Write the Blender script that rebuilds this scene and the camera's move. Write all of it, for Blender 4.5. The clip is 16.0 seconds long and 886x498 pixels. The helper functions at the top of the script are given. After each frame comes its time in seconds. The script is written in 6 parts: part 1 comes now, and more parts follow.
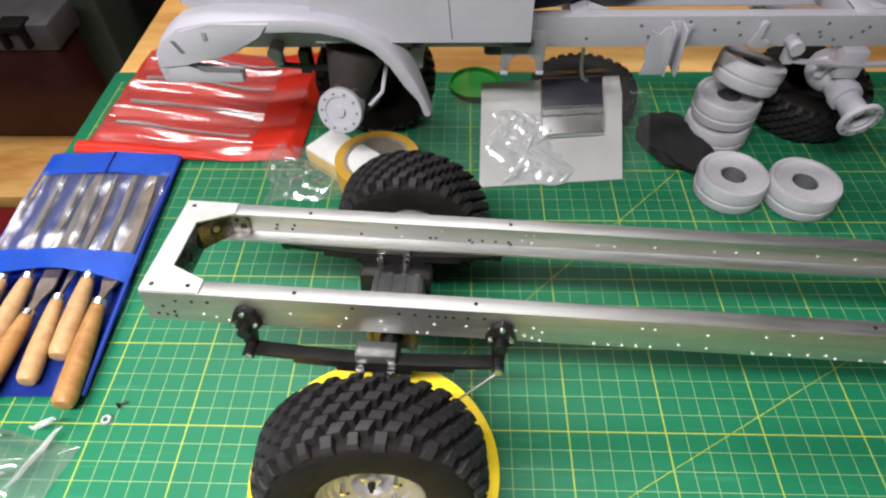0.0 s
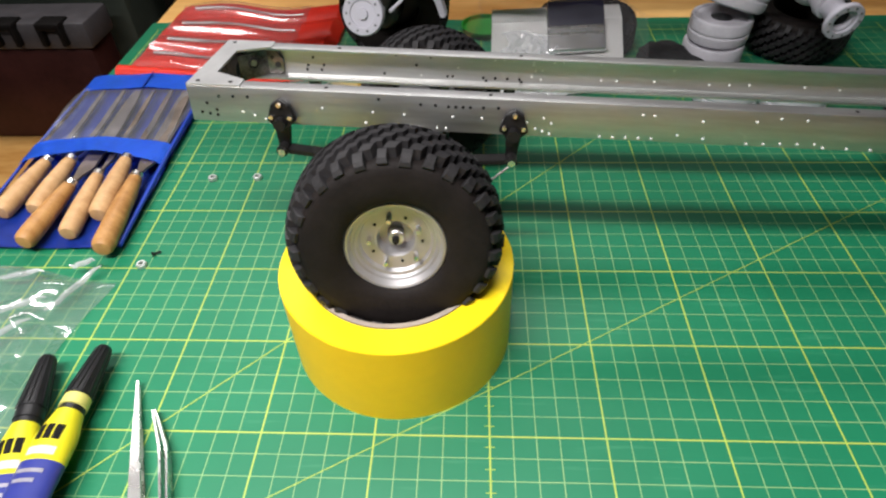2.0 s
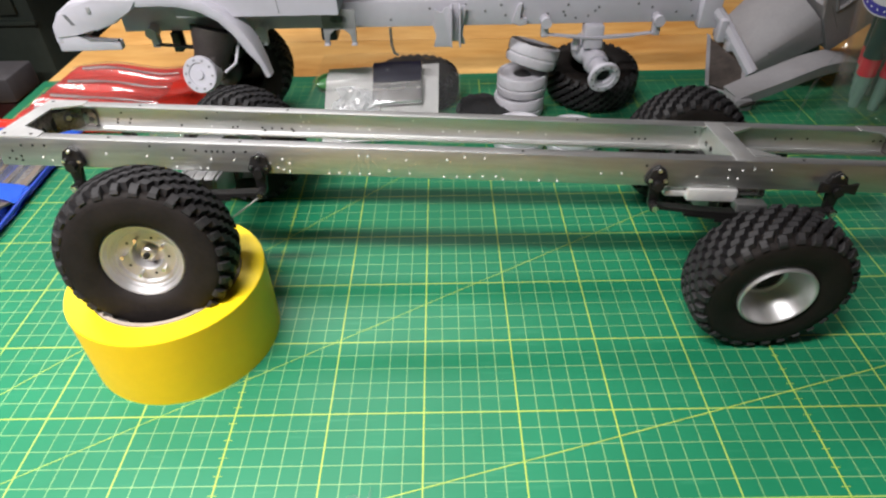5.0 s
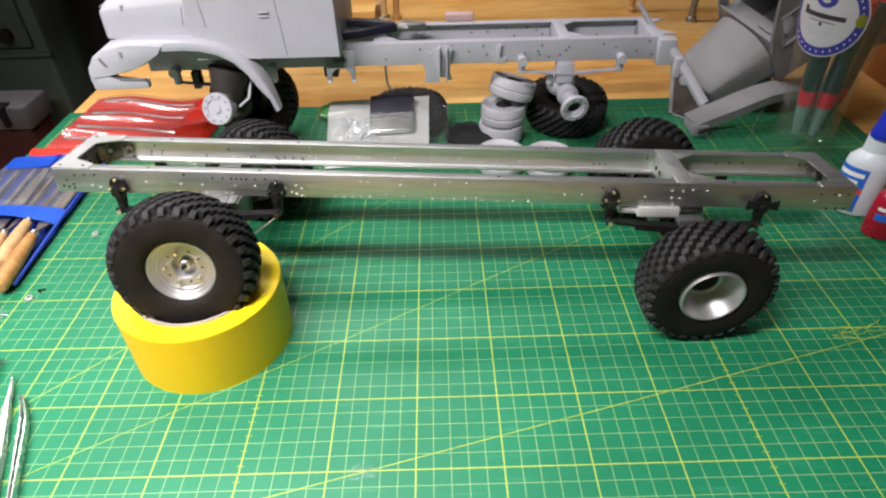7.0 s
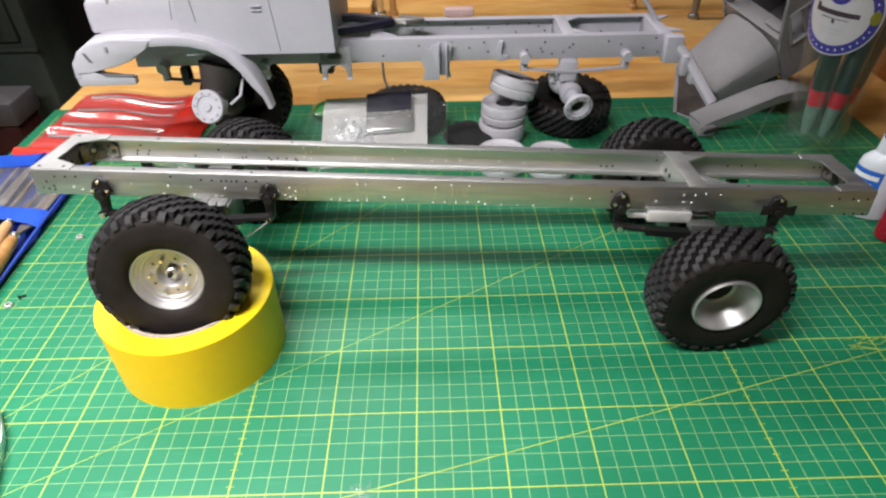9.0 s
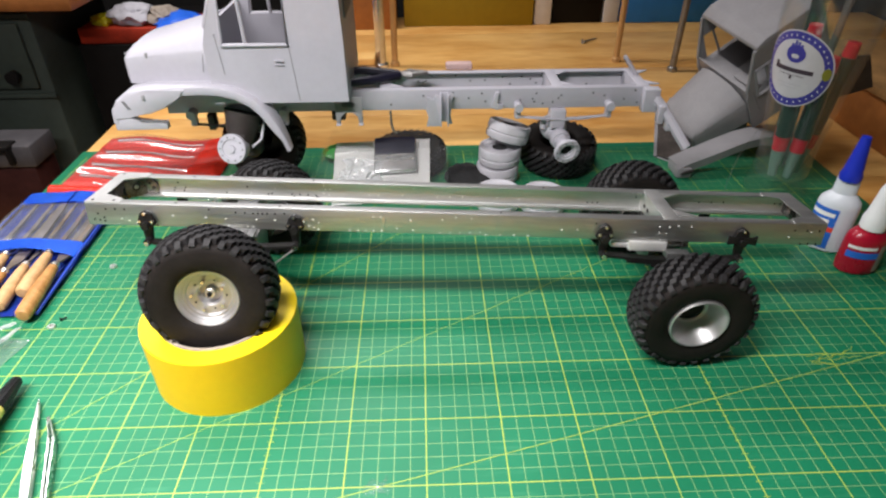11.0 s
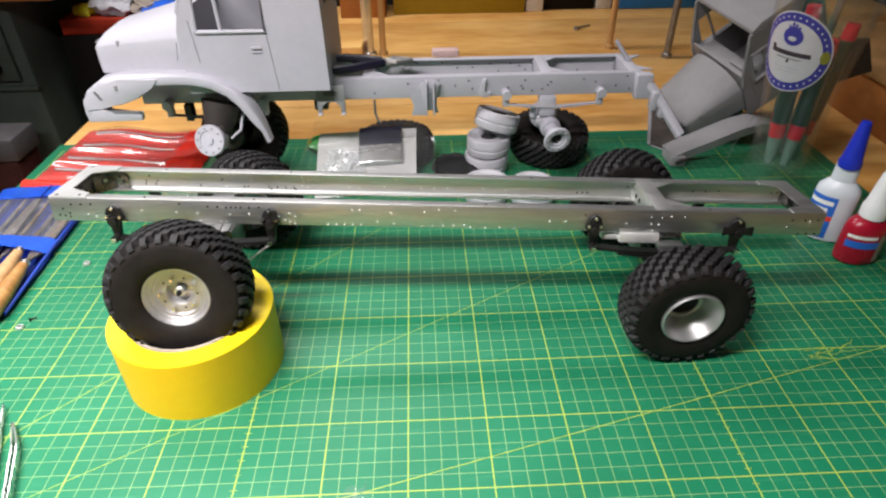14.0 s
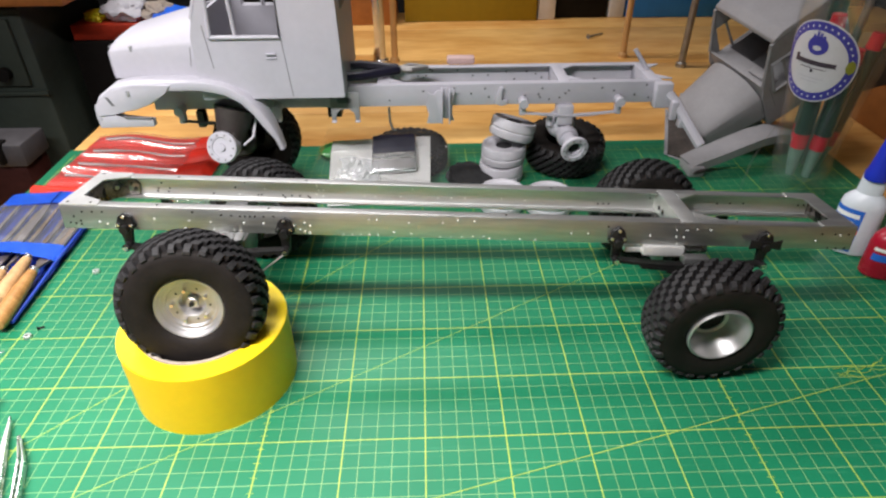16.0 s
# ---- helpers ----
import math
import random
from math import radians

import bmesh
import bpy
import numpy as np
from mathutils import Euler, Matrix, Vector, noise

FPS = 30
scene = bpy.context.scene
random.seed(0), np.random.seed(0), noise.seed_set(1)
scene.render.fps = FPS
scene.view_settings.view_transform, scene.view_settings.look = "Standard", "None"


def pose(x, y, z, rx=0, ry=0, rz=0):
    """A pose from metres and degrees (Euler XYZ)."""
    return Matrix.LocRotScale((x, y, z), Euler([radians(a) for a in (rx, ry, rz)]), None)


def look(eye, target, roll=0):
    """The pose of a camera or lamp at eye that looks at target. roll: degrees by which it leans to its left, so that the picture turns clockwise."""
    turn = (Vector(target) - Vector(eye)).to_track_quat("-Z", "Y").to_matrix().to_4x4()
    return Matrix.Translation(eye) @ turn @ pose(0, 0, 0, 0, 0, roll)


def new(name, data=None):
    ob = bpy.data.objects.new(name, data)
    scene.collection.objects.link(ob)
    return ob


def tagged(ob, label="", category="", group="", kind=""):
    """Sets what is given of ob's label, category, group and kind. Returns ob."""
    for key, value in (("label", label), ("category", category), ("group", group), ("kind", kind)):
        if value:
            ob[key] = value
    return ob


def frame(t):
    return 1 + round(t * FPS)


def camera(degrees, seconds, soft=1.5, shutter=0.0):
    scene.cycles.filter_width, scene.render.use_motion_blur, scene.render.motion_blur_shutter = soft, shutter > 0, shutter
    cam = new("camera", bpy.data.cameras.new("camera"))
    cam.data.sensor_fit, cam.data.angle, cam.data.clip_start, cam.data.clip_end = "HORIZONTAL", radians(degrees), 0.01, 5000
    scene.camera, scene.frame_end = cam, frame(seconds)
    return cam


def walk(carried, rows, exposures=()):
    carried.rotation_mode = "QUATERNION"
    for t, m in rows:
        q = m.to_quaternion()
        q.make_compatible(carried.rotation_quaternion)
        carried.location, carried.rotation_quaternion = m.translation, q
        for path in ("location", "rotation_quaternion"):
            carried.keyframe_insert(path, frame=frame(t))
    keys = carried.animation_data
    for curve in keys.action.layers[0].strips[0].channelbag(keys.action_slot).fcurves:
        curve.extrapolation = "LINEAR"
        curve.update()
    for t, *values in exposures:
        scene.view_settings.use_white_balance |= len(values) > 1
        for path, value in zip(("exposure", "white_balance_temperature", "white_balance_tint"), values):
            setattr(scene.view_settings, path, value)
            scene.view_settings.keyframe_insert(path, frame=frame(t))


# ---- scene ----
cam = camera(71.5, 16.0, soft=2.3)
PATH = [
    (0, (-0.006, -0.037, 0.305), (-0.067, 1.262, -1.214), -1.6),
    (0.5, (-0.005, -0.079, 0.306), (-0.018, 1.308, -1.134), 0.4),
    (1, (-0.008, -0.115, 0.29), (-0.032, 1.366, -1.054), -0.0),
    (1.5, (-0.007, -0.134, 0.257), (-0.068, 1.327, -1.107), -1.2),
    (2, (-0.009, -0.136, 0.243), (-0.096, 1.305, -1.142), -2.1),
    (2.5, (-0.008, -0.138, 0.24), (-0.09, 1.305, -1.142), -1.8),
    (3, (0.004, -0.136, 0.243), (-0.045, 1.327, -1.12), -1.5),
    (3.5, (0.04, -0.143, 0.25), (0.013, 1.323, -1.109), -0.8),
    (4, (0.076, -0.162, 0.258), (0.068, 1.327, -1.078), -0.1),
    (4.5, (0.1, -0.179, 0.266), (0.085, 1.34, -1.035), -1.0),
    (5, (0.113, -0.195, 0.275), (0.104, 1.342, -1.005), -1.2),
    (5.2, (0.116, -0.202, 0.278), (0.109, 1.357, -0.975), -1.0),
    (7.3, (0.117, -0.247, 0.313), (0.128, 1.324, -0.924), -1.3),
    (7.5, (0.115, -0.243, 0.311), (0.129, 1.323, -0.933), -1.0),
    (8, (0.11, -0.232, 0.303), (0.12, 1.324, -0.953), -0.9),
    (8.5, (0.112, -0.222, 0.301), (0.125, 1.327, -0.963), -1.0),
    (9, (0.113, -0.227, 0.304), (0.14, 1.339, -0.94), -0.8),
    (9.5, (0.108, -0.25, 0.322), (0.171, 1.366, -0.854), 0.4),
    (9.7, (0.105, -0.264, 0.326), (0.164, 1.373, -0.821), 0.1),
    (12, (0.102, -0.275, 0.324), (0.16, 1.375, -0.805), -0.2),
    (12.5, (0.107, -0.273, 0.322), (0.17, 1.379, -0.804), -0.2),
    (13, (0.108, -0.269, 0.322), (0.177, 1.382, -0.805), -0.2),
    (13.5, (0.115, -0.261, 0.315), (0.178, 1.369, -0.842), -0.7),
    (14, (0.113, -0.258, 0.316), (0.177, 1.373, -0.839), -0.5),
    (14.5, (0.11, -0.253, 0.316), (0.172, 1.383, -0.832), -0.3),
    (15, (0.109, -0.252, 0.316), (0.158, 1.389, -0.827), -0.6),
    (15.5, (0.105, -0.246, 0.312), (0.151, 1.403, -0.818), -0.4),
    (16, (0.104, -0.247, 0.312), (0.154, 1.399, -0.824), -0.3),
]
EXPOSURES = [(0, -0.26), (1.0, -0.38), (2.0, -0.42), (3.0, -0.38), (3.5, -0.29), (5.0, 0.01), (9.0, 0.07), (16.0, 0.10)]
walk(cam, [(t, look(eye, target, roll)) for t, eye, target, roll in PATH], EXPOSURES)

# ---- world, lamps ----
world = bpy.data.worlds.new("room_air")
world.use_nodes = True
world.node_tree.nodes["Background"].inputs[0].default_value = (1.0, 0.96, 0.93, 1)
world.node_tree.nodes["Background"].inputs[1].default_value = 0.25
scene.world = world


def tube_lamp(x, y, z, long, watts, wide=0.07, up=0.12, spread=180, tint=(1.0, 0.965, 0.965)):
    """A tube in an open fitting: most light goes down, the rest to the ceiling."""
    for share, way in ((0.76, -1), (up, 1)):
        data = bpy.data.lights.new("tube_light", "AREA")
        data.shape, data.size, data.size_y = "RECTANGLE", long, wide
        data.energy, data.color, data.spread = watts * share, tint, radians(spread)
        new("tube_light", data).matrix_world = look((x, y, z + 0.02 * way), (x, y + 0.0001, z + way))


tube_lamp(-0.30, -0.22, 0.78, 0.7, 16.3, spread=130)
tube_lamp(-0.45, 0.76, 1.00, 1.2, 15.5, 0.16)


# ---- materials ----
def mat(name, col, rough=0.5, metal=0.0, vary=0.12, scale=60.0, bump=0.0, bscale=300.0, coat=0.0, col2=None, stretch=(1, 1, 1), spec=0.5, trans=0.0, ior=1.45, alpha=1.0):
    m = bpy.data.materials.new(name)
    m.use_nodes = True
    nt = m.node_tree
    b = nt.nodes["Principled BSDF"]
    b.inputs["Roughness"].default_value = rough
    b.inputs["Metallic"].default_value = metal
    b.inputs["Coat Weight"].default_value = coat
    b.inputs["Specular IOR Level"].default_value = spec
    b.inputs["Transmission Weight"].default_value = trans
    b.inputs["IOR"].default_value = ior
    b.inputs["Alpha"].default_value = alpha
    tc = nt.nodes.new("ShaderNodeTexCoord")
    mp = nt.nodes.new("ShaderNodeMapping")
    mp.inputs["Scale"].default_value = stretch
    nt.links.new(tc.outputs["Object"], mp.inputs["Vector"])
    if vary > 0:
        n1 = nt.nodes.new("ShaderNodeTexNoise")
        n1.inputs["Scale"].default_value = scale
        n1.inputs["Detail"].default_value = 6
        n2 = nt.nodes.new("ShaderNodeTexNoise")
        n2.inputs["Scale"].default_value = scale * 7
        n2.inputs["Detail"].default_value = 3
        for n in (n1, n2):
            nt.links.new(mp.outputs[0], n.inputs["Vector"])
        add = nt.nodes.new("ShaderNodeMath")
        add.operation = "MULTIPLY_ADD"
        add.inputs[1].default_value = 0.45
        nt.links.new(n2.outputs[0], add.inputs[0])
        nt.links.new(n1.outputs[0], add.inputs[2])
        ramp = nt.nodes.new("ShaderNodeValToRGB")
        c2 = col2 or tuple(min(1, c * (1 + vary)) for c in col)
        c1 = col if col2 else tuple(c * (1 - vary) for c in col)
        ramp.color_ramp.elements[0].position, ramp.color_ramp.elements[1].position = 0.5, 0.95
        ramp.color_ramp.elements[0].color, ramp.color_ramp.elements[1].color = (*c1, 1), (*c2, 1)
        nt.links.new(add.outputs[0], ramp.inputs[0])
        nt.links.new(ramp.outputs[0], b.inputs["Base Color"])
        rr = nt.nodes.new("ShaderNodeMapRange")
        rr.inputs[3].default_value, rr.inputs[4].default_value = max(0.02, rough - 0.08), min(1, rough + 0.1)
        nt.links.new(n1.outputs[0], rr.inputs[0])
        nt.links.new(rr.outputs[0], b.inputs["Roughness"])
    else:
        b.inputs["Base Color"].default_value = (*col, 1)
    if bump > 0:
        nb = nt.nodes.new("ShaderNodeTexNoise")
        nb.inputs["Scale"].default_value = bscale
        nb.inputs["Detail"].default_value = 4
        nt.links.new(mp.outputs[0], nb.inputs["Vector"])
        bp = nt.nodes.new("ShaderNodeBump")
        bp.inputs["Strength"].default_value = bump
        bp.inputs["Distance"].default_value = 0.001
        nt.links.new(nb.outputs[0], bp.inputs["Height"])
        nt.links.new(bp.outputs[0], b.inputs["Normal"])
    return m


def glass(name, col=(1, 1, 1), rough=0.02, clear=0.8, ior=1.5, crease=0.25):
    """Thin clear film or glass: mostly see-through, with a glossy skin by Fresnel."""
    m = bpy.data.materials.new(name)
    m.use_nodes = True
    nt = m.node_tree
    nt.nodes.clear()
    out = nt.nodes.new("ShaderNodeOutputMaterial")
    tr = nt.nodes.new("ShaderNodeBsdfTransparent")
    tr.inputs[0].default_value = (*col, 1)
    gl = nt.nodes.new("ShaderNodeBsdfGlossy")
    gl.inputs["Roughness"].default_value = rough
    df = nt.nodes.new("ShaderNodeBsdfDiffuse")
    df.inputs[0].default_value = (0.85, 0.87, 0.88, 1)
    lw = nt.nodes.new("ShaderNodeLayerWeight")
    lw.inputs[0].default_value = 0.5
    pw = nt.nodes.new("ShaderNodeMath")
    pw.operation = "POWER"
    pw.inputs[1].default_value = 4.0
    nt.links.new(lw.outputs["Facing"], pw.inputs[0])
    fr = nt.nodes.new("ShaderNodeMapRange")
    fr.inputs[3].default_value, fr.inputs[4].default_value = ((ior - 1) / (ior + 1)) ** 2, 0.4
    nt.links.new(pw.outputs[0], fr.inputs[0])
    tc = nt.nodes.new("ShaderNodeTexCoord")
    ns = nt.nodes.new("ShaderNodeTexNoise")
    ns.inputs["Scale"].default_value = 45
    ns.inputs["Detail"].default_value = 3
    nt.links.new(tc.outputs["Object"], ns.inputs["Vector"])
    bp = nt.nodes.new("ShaderNodeBump")
    bp.inputs["Strength"].default_value = crease
    bp.inputs["Distance"].default_value = 0.002
    nt.links.new(ns.outputs[0], bp.inputs["Height"])
    nt.links.new(bp.outputs[0], gl.inputs["Normal"])
    m1, m2 = nt.nodes.new("ShaderNodeMixShader"), nt.nodes.new("ShaderNodeMixShader")
    m1.inputs[0].default_value = 1 - clear
    nt.links.new(tr.outputs[0], m1.inputs[1])
    nt.links.new(df.outputs[0], m1.inputs[2])
    nt.links.new(fr.outputs[0], m2.inputs[0])
    nt.links.new(m1.outputs[0], m2.inputs[1])
    nt.links.new(gl.outputs[0], m2.inputs[2])
    nt.links.new(m2.outputs[0], out.inputs[0])
    return m


def mat_grid():
    """Green cutting mat with the printed yellow centimetre grid."""
    m = bpy.data.materials.new("mat_print")
    m.use_nodes = True
    nt = m.node_tree
    b = nt.nodes["Principled BSDF"]
    tc = nt.nodes.new("ShaderNodeTexCoord")
    sp = nt.nodes.new("ShaderNodeSeparateXYZ")
    nt.links.new(tc.outputs["Object"], sp.inputs[0])

    def math(op, a, b2=None, c=None):
        n = nt.nodes.new("ShaderNodeMath")
        n.operation = op
        for k, v in enumerate((a, b2, c)):
            if v is None:
                continue
            if hasattr(v, "is_output"):
                nt.links.new(v, n.inputs[k])
            else:
                n.inputs[k].default_value = v
        return n.outputs[0]

    def lines(axis, step, half):
        d = math("PINGPONG", math("ADD", sp.outputs[axis], step * 200), step / 2)
        mr = nt.nodes.new("ShaderNodeMapRange")
        mr.inputs[1].default_value, mr.inputs[2].default_value = half * 0.6, half * 1.3
        mr.inputs[3].default_value, mr.inputs[4].default_value = 1, 0
        nt.links.new(d, mr.inputs[0])
        return mr.outputs[0]

    def inside(lo, hi, axis):
        return math("MULTIPLY", math("GREATER_THAN", sp.outputs[axis], lo), math("LESS_THAN", sp.outputs[axis], hi))

    field = math("MULTIPLY", inside(-0.3008, 0.5508, 0), inside(-0.1508, 0.4108, 1))
    minor = math("MULTIPLY", math("MAXIMUM", lines(0, 0.01, 0.00021), lines(1, 0.01, 0.00021)), field)
    major = math("MULTIPLY", math("MAXIMUM", lines(0, 0.05, 0.00037), lines(1, 0.05, 0.00037)), field)
    n1 = nt.nodes.new("ShaderNodeTexNoise")
    n1.inputs["Scale"].default_value = 9
    n1.inputs["Detail"].default_value = 8
    nt.links.new(tc.outputs["Object"], n1.inputs["Vector"])
    n2 = nt.nodes.new("ShaderNodeTexNoise")
    n2.inputs["Scale"].default_value = 900
    nt.links.new(tc.outputs["Object"], n2.inputs["Vector"])
    ramp = nt.nodes.new("ShaderNodeValToRGB")
    ramp.color_ramp.elements[0].position, ramp.color_ramp.elements[1].position = 0.3, 0.75
    ramp.color_ramp.elements[0].color = (0.005, 0.150, 0.066, 1)
    ramp.color_ramp.elements[1].color = (0.008, 0.195, 0.090, 1)
    nt.links.new(n1.outputs[0], ramp.inputs[0])
    wear = nt.nodes.new("ShaderNodeMapRange")
    wear.inputs[1].default_value, wear.inputs[2].default_value = 0.25, 0.6
    wear.inputs[3].default_value, wear.inputs[4].default_value = 0.55, 1.0
    nt.links.new(n1.outputs[0], wear.inputs[0])

    def over(base, fac, col, k):
        mx = nt.nodes.new("ShaderNodeMix")
        mx.data_type = "RGBA"
        nt.links.new(math("MULTIPLY", math("MULTIPLY", fac, k), wear.outputs[0]), mx.inputs[0])
        nt.links.new(base, mx.inputs[6])
        mx.inputs[7].default_value = (*col, 1)
        return mx.outputs[2]

    c = over(ramp.outputs[0], minor, (0.42, 0.60, 0.24), 0.62)
    c = over(c, major, (0.46, 0.56, 0.07), 0.90)
    # pale rubbed streaks and cut marks
    mpn = nt.nodes.new("ShaderNodeMapping")
    mpn.inputs["Scale"].default_value = (5, 60, 1)
    mpn.inputs["Rotation"].default_value = (0, 0, 0.5)
    nt.links.new(tc.outputs["Object"], mpn.inputs["Vector"])
    n3 = nt.nodes.new("ShaderNodeTexNoise")
    n3.inputs["Scale"].default_value = 4
    n3.inputs["Detail"].default_value = 6
    nt.links.new(mpn.outputs[0], n3.inputs["Vector"])
    rub = nt.nodes.new("ShaderNodeMapRange")
    rub.inputs[1].default_value, rub.inputs[2].default_value = 0.60, 0.80
    nt.links.new(n3.outputs[0], rub.inputs[0])
    c = over(c, rub.outputs[0], (0.10, 0.36, 0.20), 0.35)
    nt.links.new(c, b.inputs["Base Color"])
    b.inputs["Roughness"].default_value = 0.48
    b.inputs["Specular IOR Level"].default_value = 0.52
    bp = nt.nodes.new("ShaderNodeBump")
    bp.inputs["Strength"].default_value = 0.12
    bp.inputs["Distance"].default_value = 0.0004
    nt.links.new(n2.outputs[0], bp.inputs["Height"])
    nt.links.new(bp.outputs[0], b.inputs["Normal"])
    return m


M_MAT = mat_grid()
M_LINE = mat("mat_line_print", (0.33, 0.45, 0.07), 0.5, vary=0.25, scale=40)
M_PINE = mat("pine_board", (0.56, 0.255, 0.058), 0.42, vary=0.3, scale=4, col2=(0.85, 0.52, 0.18), stretch=(1.0, 3.2, 3.2), bump=0.15, bscale=60)
M_PINE_END = mat("pine_edge", (0.35, 0.19, 0.07), 0.6, vary=0.3, scale=20)
M_ALU = mat("brushed_aluminium", (0.60, 0.60, 0.59), 0.46, metal=1.0, vary=0.10, scale=30, bump=0.10, bscale=500, stretch=(1, 14, 14))
M_ALU_FLANGE = mat("milled_aluminium", (0.70, 0.70, 0.69), 0.48, metal=0.95, vary=0.08, scale=50, bump=0.06, bscale=600)
M_STEEL = mat("turned_steel", (0.70, 0.69, 0.68), 0.34, metal=0.9, vary=0.08, scale=80)
M_NUT = mat("zinc_nut", (0.62, 0.62, 0.60), 0.35, metal=0.6, vary=0.05)
M_RIM = mat("spun_rim", (0.50, 0.49, 0.495), 0.46, metal=0.8, vary=0.06, scale=60, bump=0.05, bscale=300)
lathe_marks = M_RIM.node_tree.nodes.new("ShaderNodeTangent")
lathe_marks.direction_type, lathe_marks.axis = "RADIAL", "Y"
M_RIM.node_tree.links.new(lathe_marks.outputs[0], M_RIM.node_tree.nodes["Principled BSDF"].inputs["Tangent"])
M_RIM.node_tree.nodes["Principled BSDF"].inputs["Anisotropic"].default_value = 0.4
M_RIM.node_tree.nodes["Principled BSDF"].inputs["Anisotropic Rotation"].default_value = 0.25
M_MOTTLE = mat("stained_steel", (0.016, 0.013, 0.012), 0.28, metal=0.9, vary=0.5, scale=75, col2=(0.42, 0.38, 0.36), bump=0.3, bscale=120)
M_DIFF = mat("cast_silver", (0.24, 0.24, 0.24), 0.42, metal=0.8, vary=0.15, scale=70, bump=0.1)
M_CHROME = mat("bright_steel", (0.74, 0.73, 0.71), 0.26, metal=1.0, vary=0.05, scale=90)
M_RUBBER = mat("black_rubber", (0.0115, 0.0090, 0.0082), 0.70, vary=0.35, scale=70, bump=0.2, bscale=900, spec=0.22)
M_TREAD = mat("dusty_tread_rubber", (0.017, 0.016, 0.0172), 0.62, vary=0.3, scale=90, bump=0.2, bscale=900, spec=0.45)
M_BLACK = mat("black_steel", (0.015, 0.014, 0.014), 0.42, metal=0.3, vary=0.3, scale=90, bump=0.1)
M_HOLE = mat("hole_dark", (0.012, 0.011, 0.010), 0.8, vary=0)
# white that paints the glint at drilled holes
M_GLINT = mat("hole_glint_white", (0.9, 0.9, 0.87), 0.35, metal=0.0, vary=0.05)
M_TAPE = mat("yellow_tape", (0.95, 0.575, 0.004), 0.45, vary=0.04, scale=25, bump=0.05, bscale=200)
M_TAPE_SIDE = mat("yellow_tape_side", (0.93, 0.68, 0.008), 0.5, vary=0.08, scale=60)
M_CARD = mat("cardboard_core", (0.36, 0.30, 0.25), 0.8, vary=0.15, scale=120)
M_GREY = mat("grey_primer", (0.475, 0.465, 0.52), 0.5, vary=0.05, scale=25, bump=0.04, bscale=700)
M_GREYD = mat("grey_print", (0.30, 0.30, 0.31), 0.6, vary=0.12, scale=40, bump=0.1, bscale=500)
M_LINEDARK = mat("panel_gap", (0.16, 0.16, 0.17), 0.7, vary=0)
M_BROWNPRINT = mat("dark_brown_print", (0.045, 0.037, 0.035), 0.6, vary=0.3, scale=60, bump=0.2, bscale=300)
M_RING = mat("grey_resin", (0.49, 0.48, 0.52), 0.55, vary=0.10, scale=60, bump=0.12, bscale=500)
M_RED = mat("red_vinyl", (0.92, 0.055, 0.030), 0.3, vary=0.15, scale=20, bump=0.25, bscale=40)
M_BLUE = mat("blue_vinyl", (0.026, 0.145, 0.76), 0.4, vary=0.12, scale=40, bump=0.15, bscale=150)
M_BLUED = mat("dark_blue_vinyl", (0.012, 0.045, 0.36), 0.45, vary=0.15, scale=40)
M_HANDLE = mat("beech_handle", (0.46, 0.26, 0.11), 0.45, vary=0.2, scale=30, col2=(0.62, 0.39, 0.19), stretch=(6, 6, 1), bump=0.08)
M_HANDLE2 = mat("honey_handle", (0.34, 0.155, 0.045), 0.45, vary=0.2, scale=30, col2=(0.52, 0.28, 0.095), stretch=(6, 6, 1), bump=0.08)
M_BLADE = mat("file_steel", (0.30, 0.29, 0.28), 0.45, metal=0.85, vary=0.2, scale=60, bump=0.3, bscale=900)
M_TOOLSTEEL = mat("worn_tool_steel", (0.25, 0.205, 0.17), 0.45, metal=0.8, vary=0.3, scale=60, bump=0.3, bscale=900)
# aluminium lightened to carry the light falling on the block's outer face
M_BRIGHT = mat("lit_machined_block", (0.80, 0.80, 0.79), 0.38, metal=0.5, vary=0.08, scale=60)
M_WINDOW = glass("milky_window", (0.90, 0.93, 1.0), 0.22, 0.92, 2.2, 0.35)
M_COVER = glass("pouch_cover_film", (1.0, 0.98, 0.98), 0.14, 0.955, 2.2, 0.4)
M_BAG = glass("bag_film", (0.985, 0.985, 0.99), 0.12, 0.970, 1.3, 0.9)
# film whitened with diffuse colour to carry the glare on its folds
M_GLARE_FILM = glass("glare_white_film", (0.97, 0.97, 0.98), 0.10, 0.55, 2.4, 0.8)
M_LOOSE = glass("loose_bag_film", (0.98, 0.98, 0.98), 0.12, 0.89, 2.3, 0.8)
M_GLASS = glass("drinking_glass", (0.975, 0.985, 0.98), 0.02, 0.985, 1.5, 0.06)
M_WHITE = mat("white_plastic", (0.74, 0.75, 0.76), 0.4, vary=0.05)
M_PAPER = mat("white_card", (0.84, 0.83, 0.82), 0.8, vary=0.06, scale=60)
M_SILVER = mat("silver_box", (0.72, 0.72, 0.73), 0.22, metal=0.9, vary=0.1, scale=40)
M_NAVY = mat("dark_label", (0.016, 0.015, 0.030), 0.4, vary=0.1, spec=0.25)
M_BOTTLE = mat("milky_bottle", (0.66, 0.70, 0.76), 0.35, vary=0.05, scale=30)
M_CAPBLUE = mat("blue_cap", (0.012, 0.03, 0.45), 0.35, vary=0.06)
M_LABBLUE = mat("blue_label", (0.025, 0.14, 0.60), 0.4, vary=0.06)
M_LABRED = mat("red_label", (0.70, 0.06, 0.04), 0.4, vary=0.06)
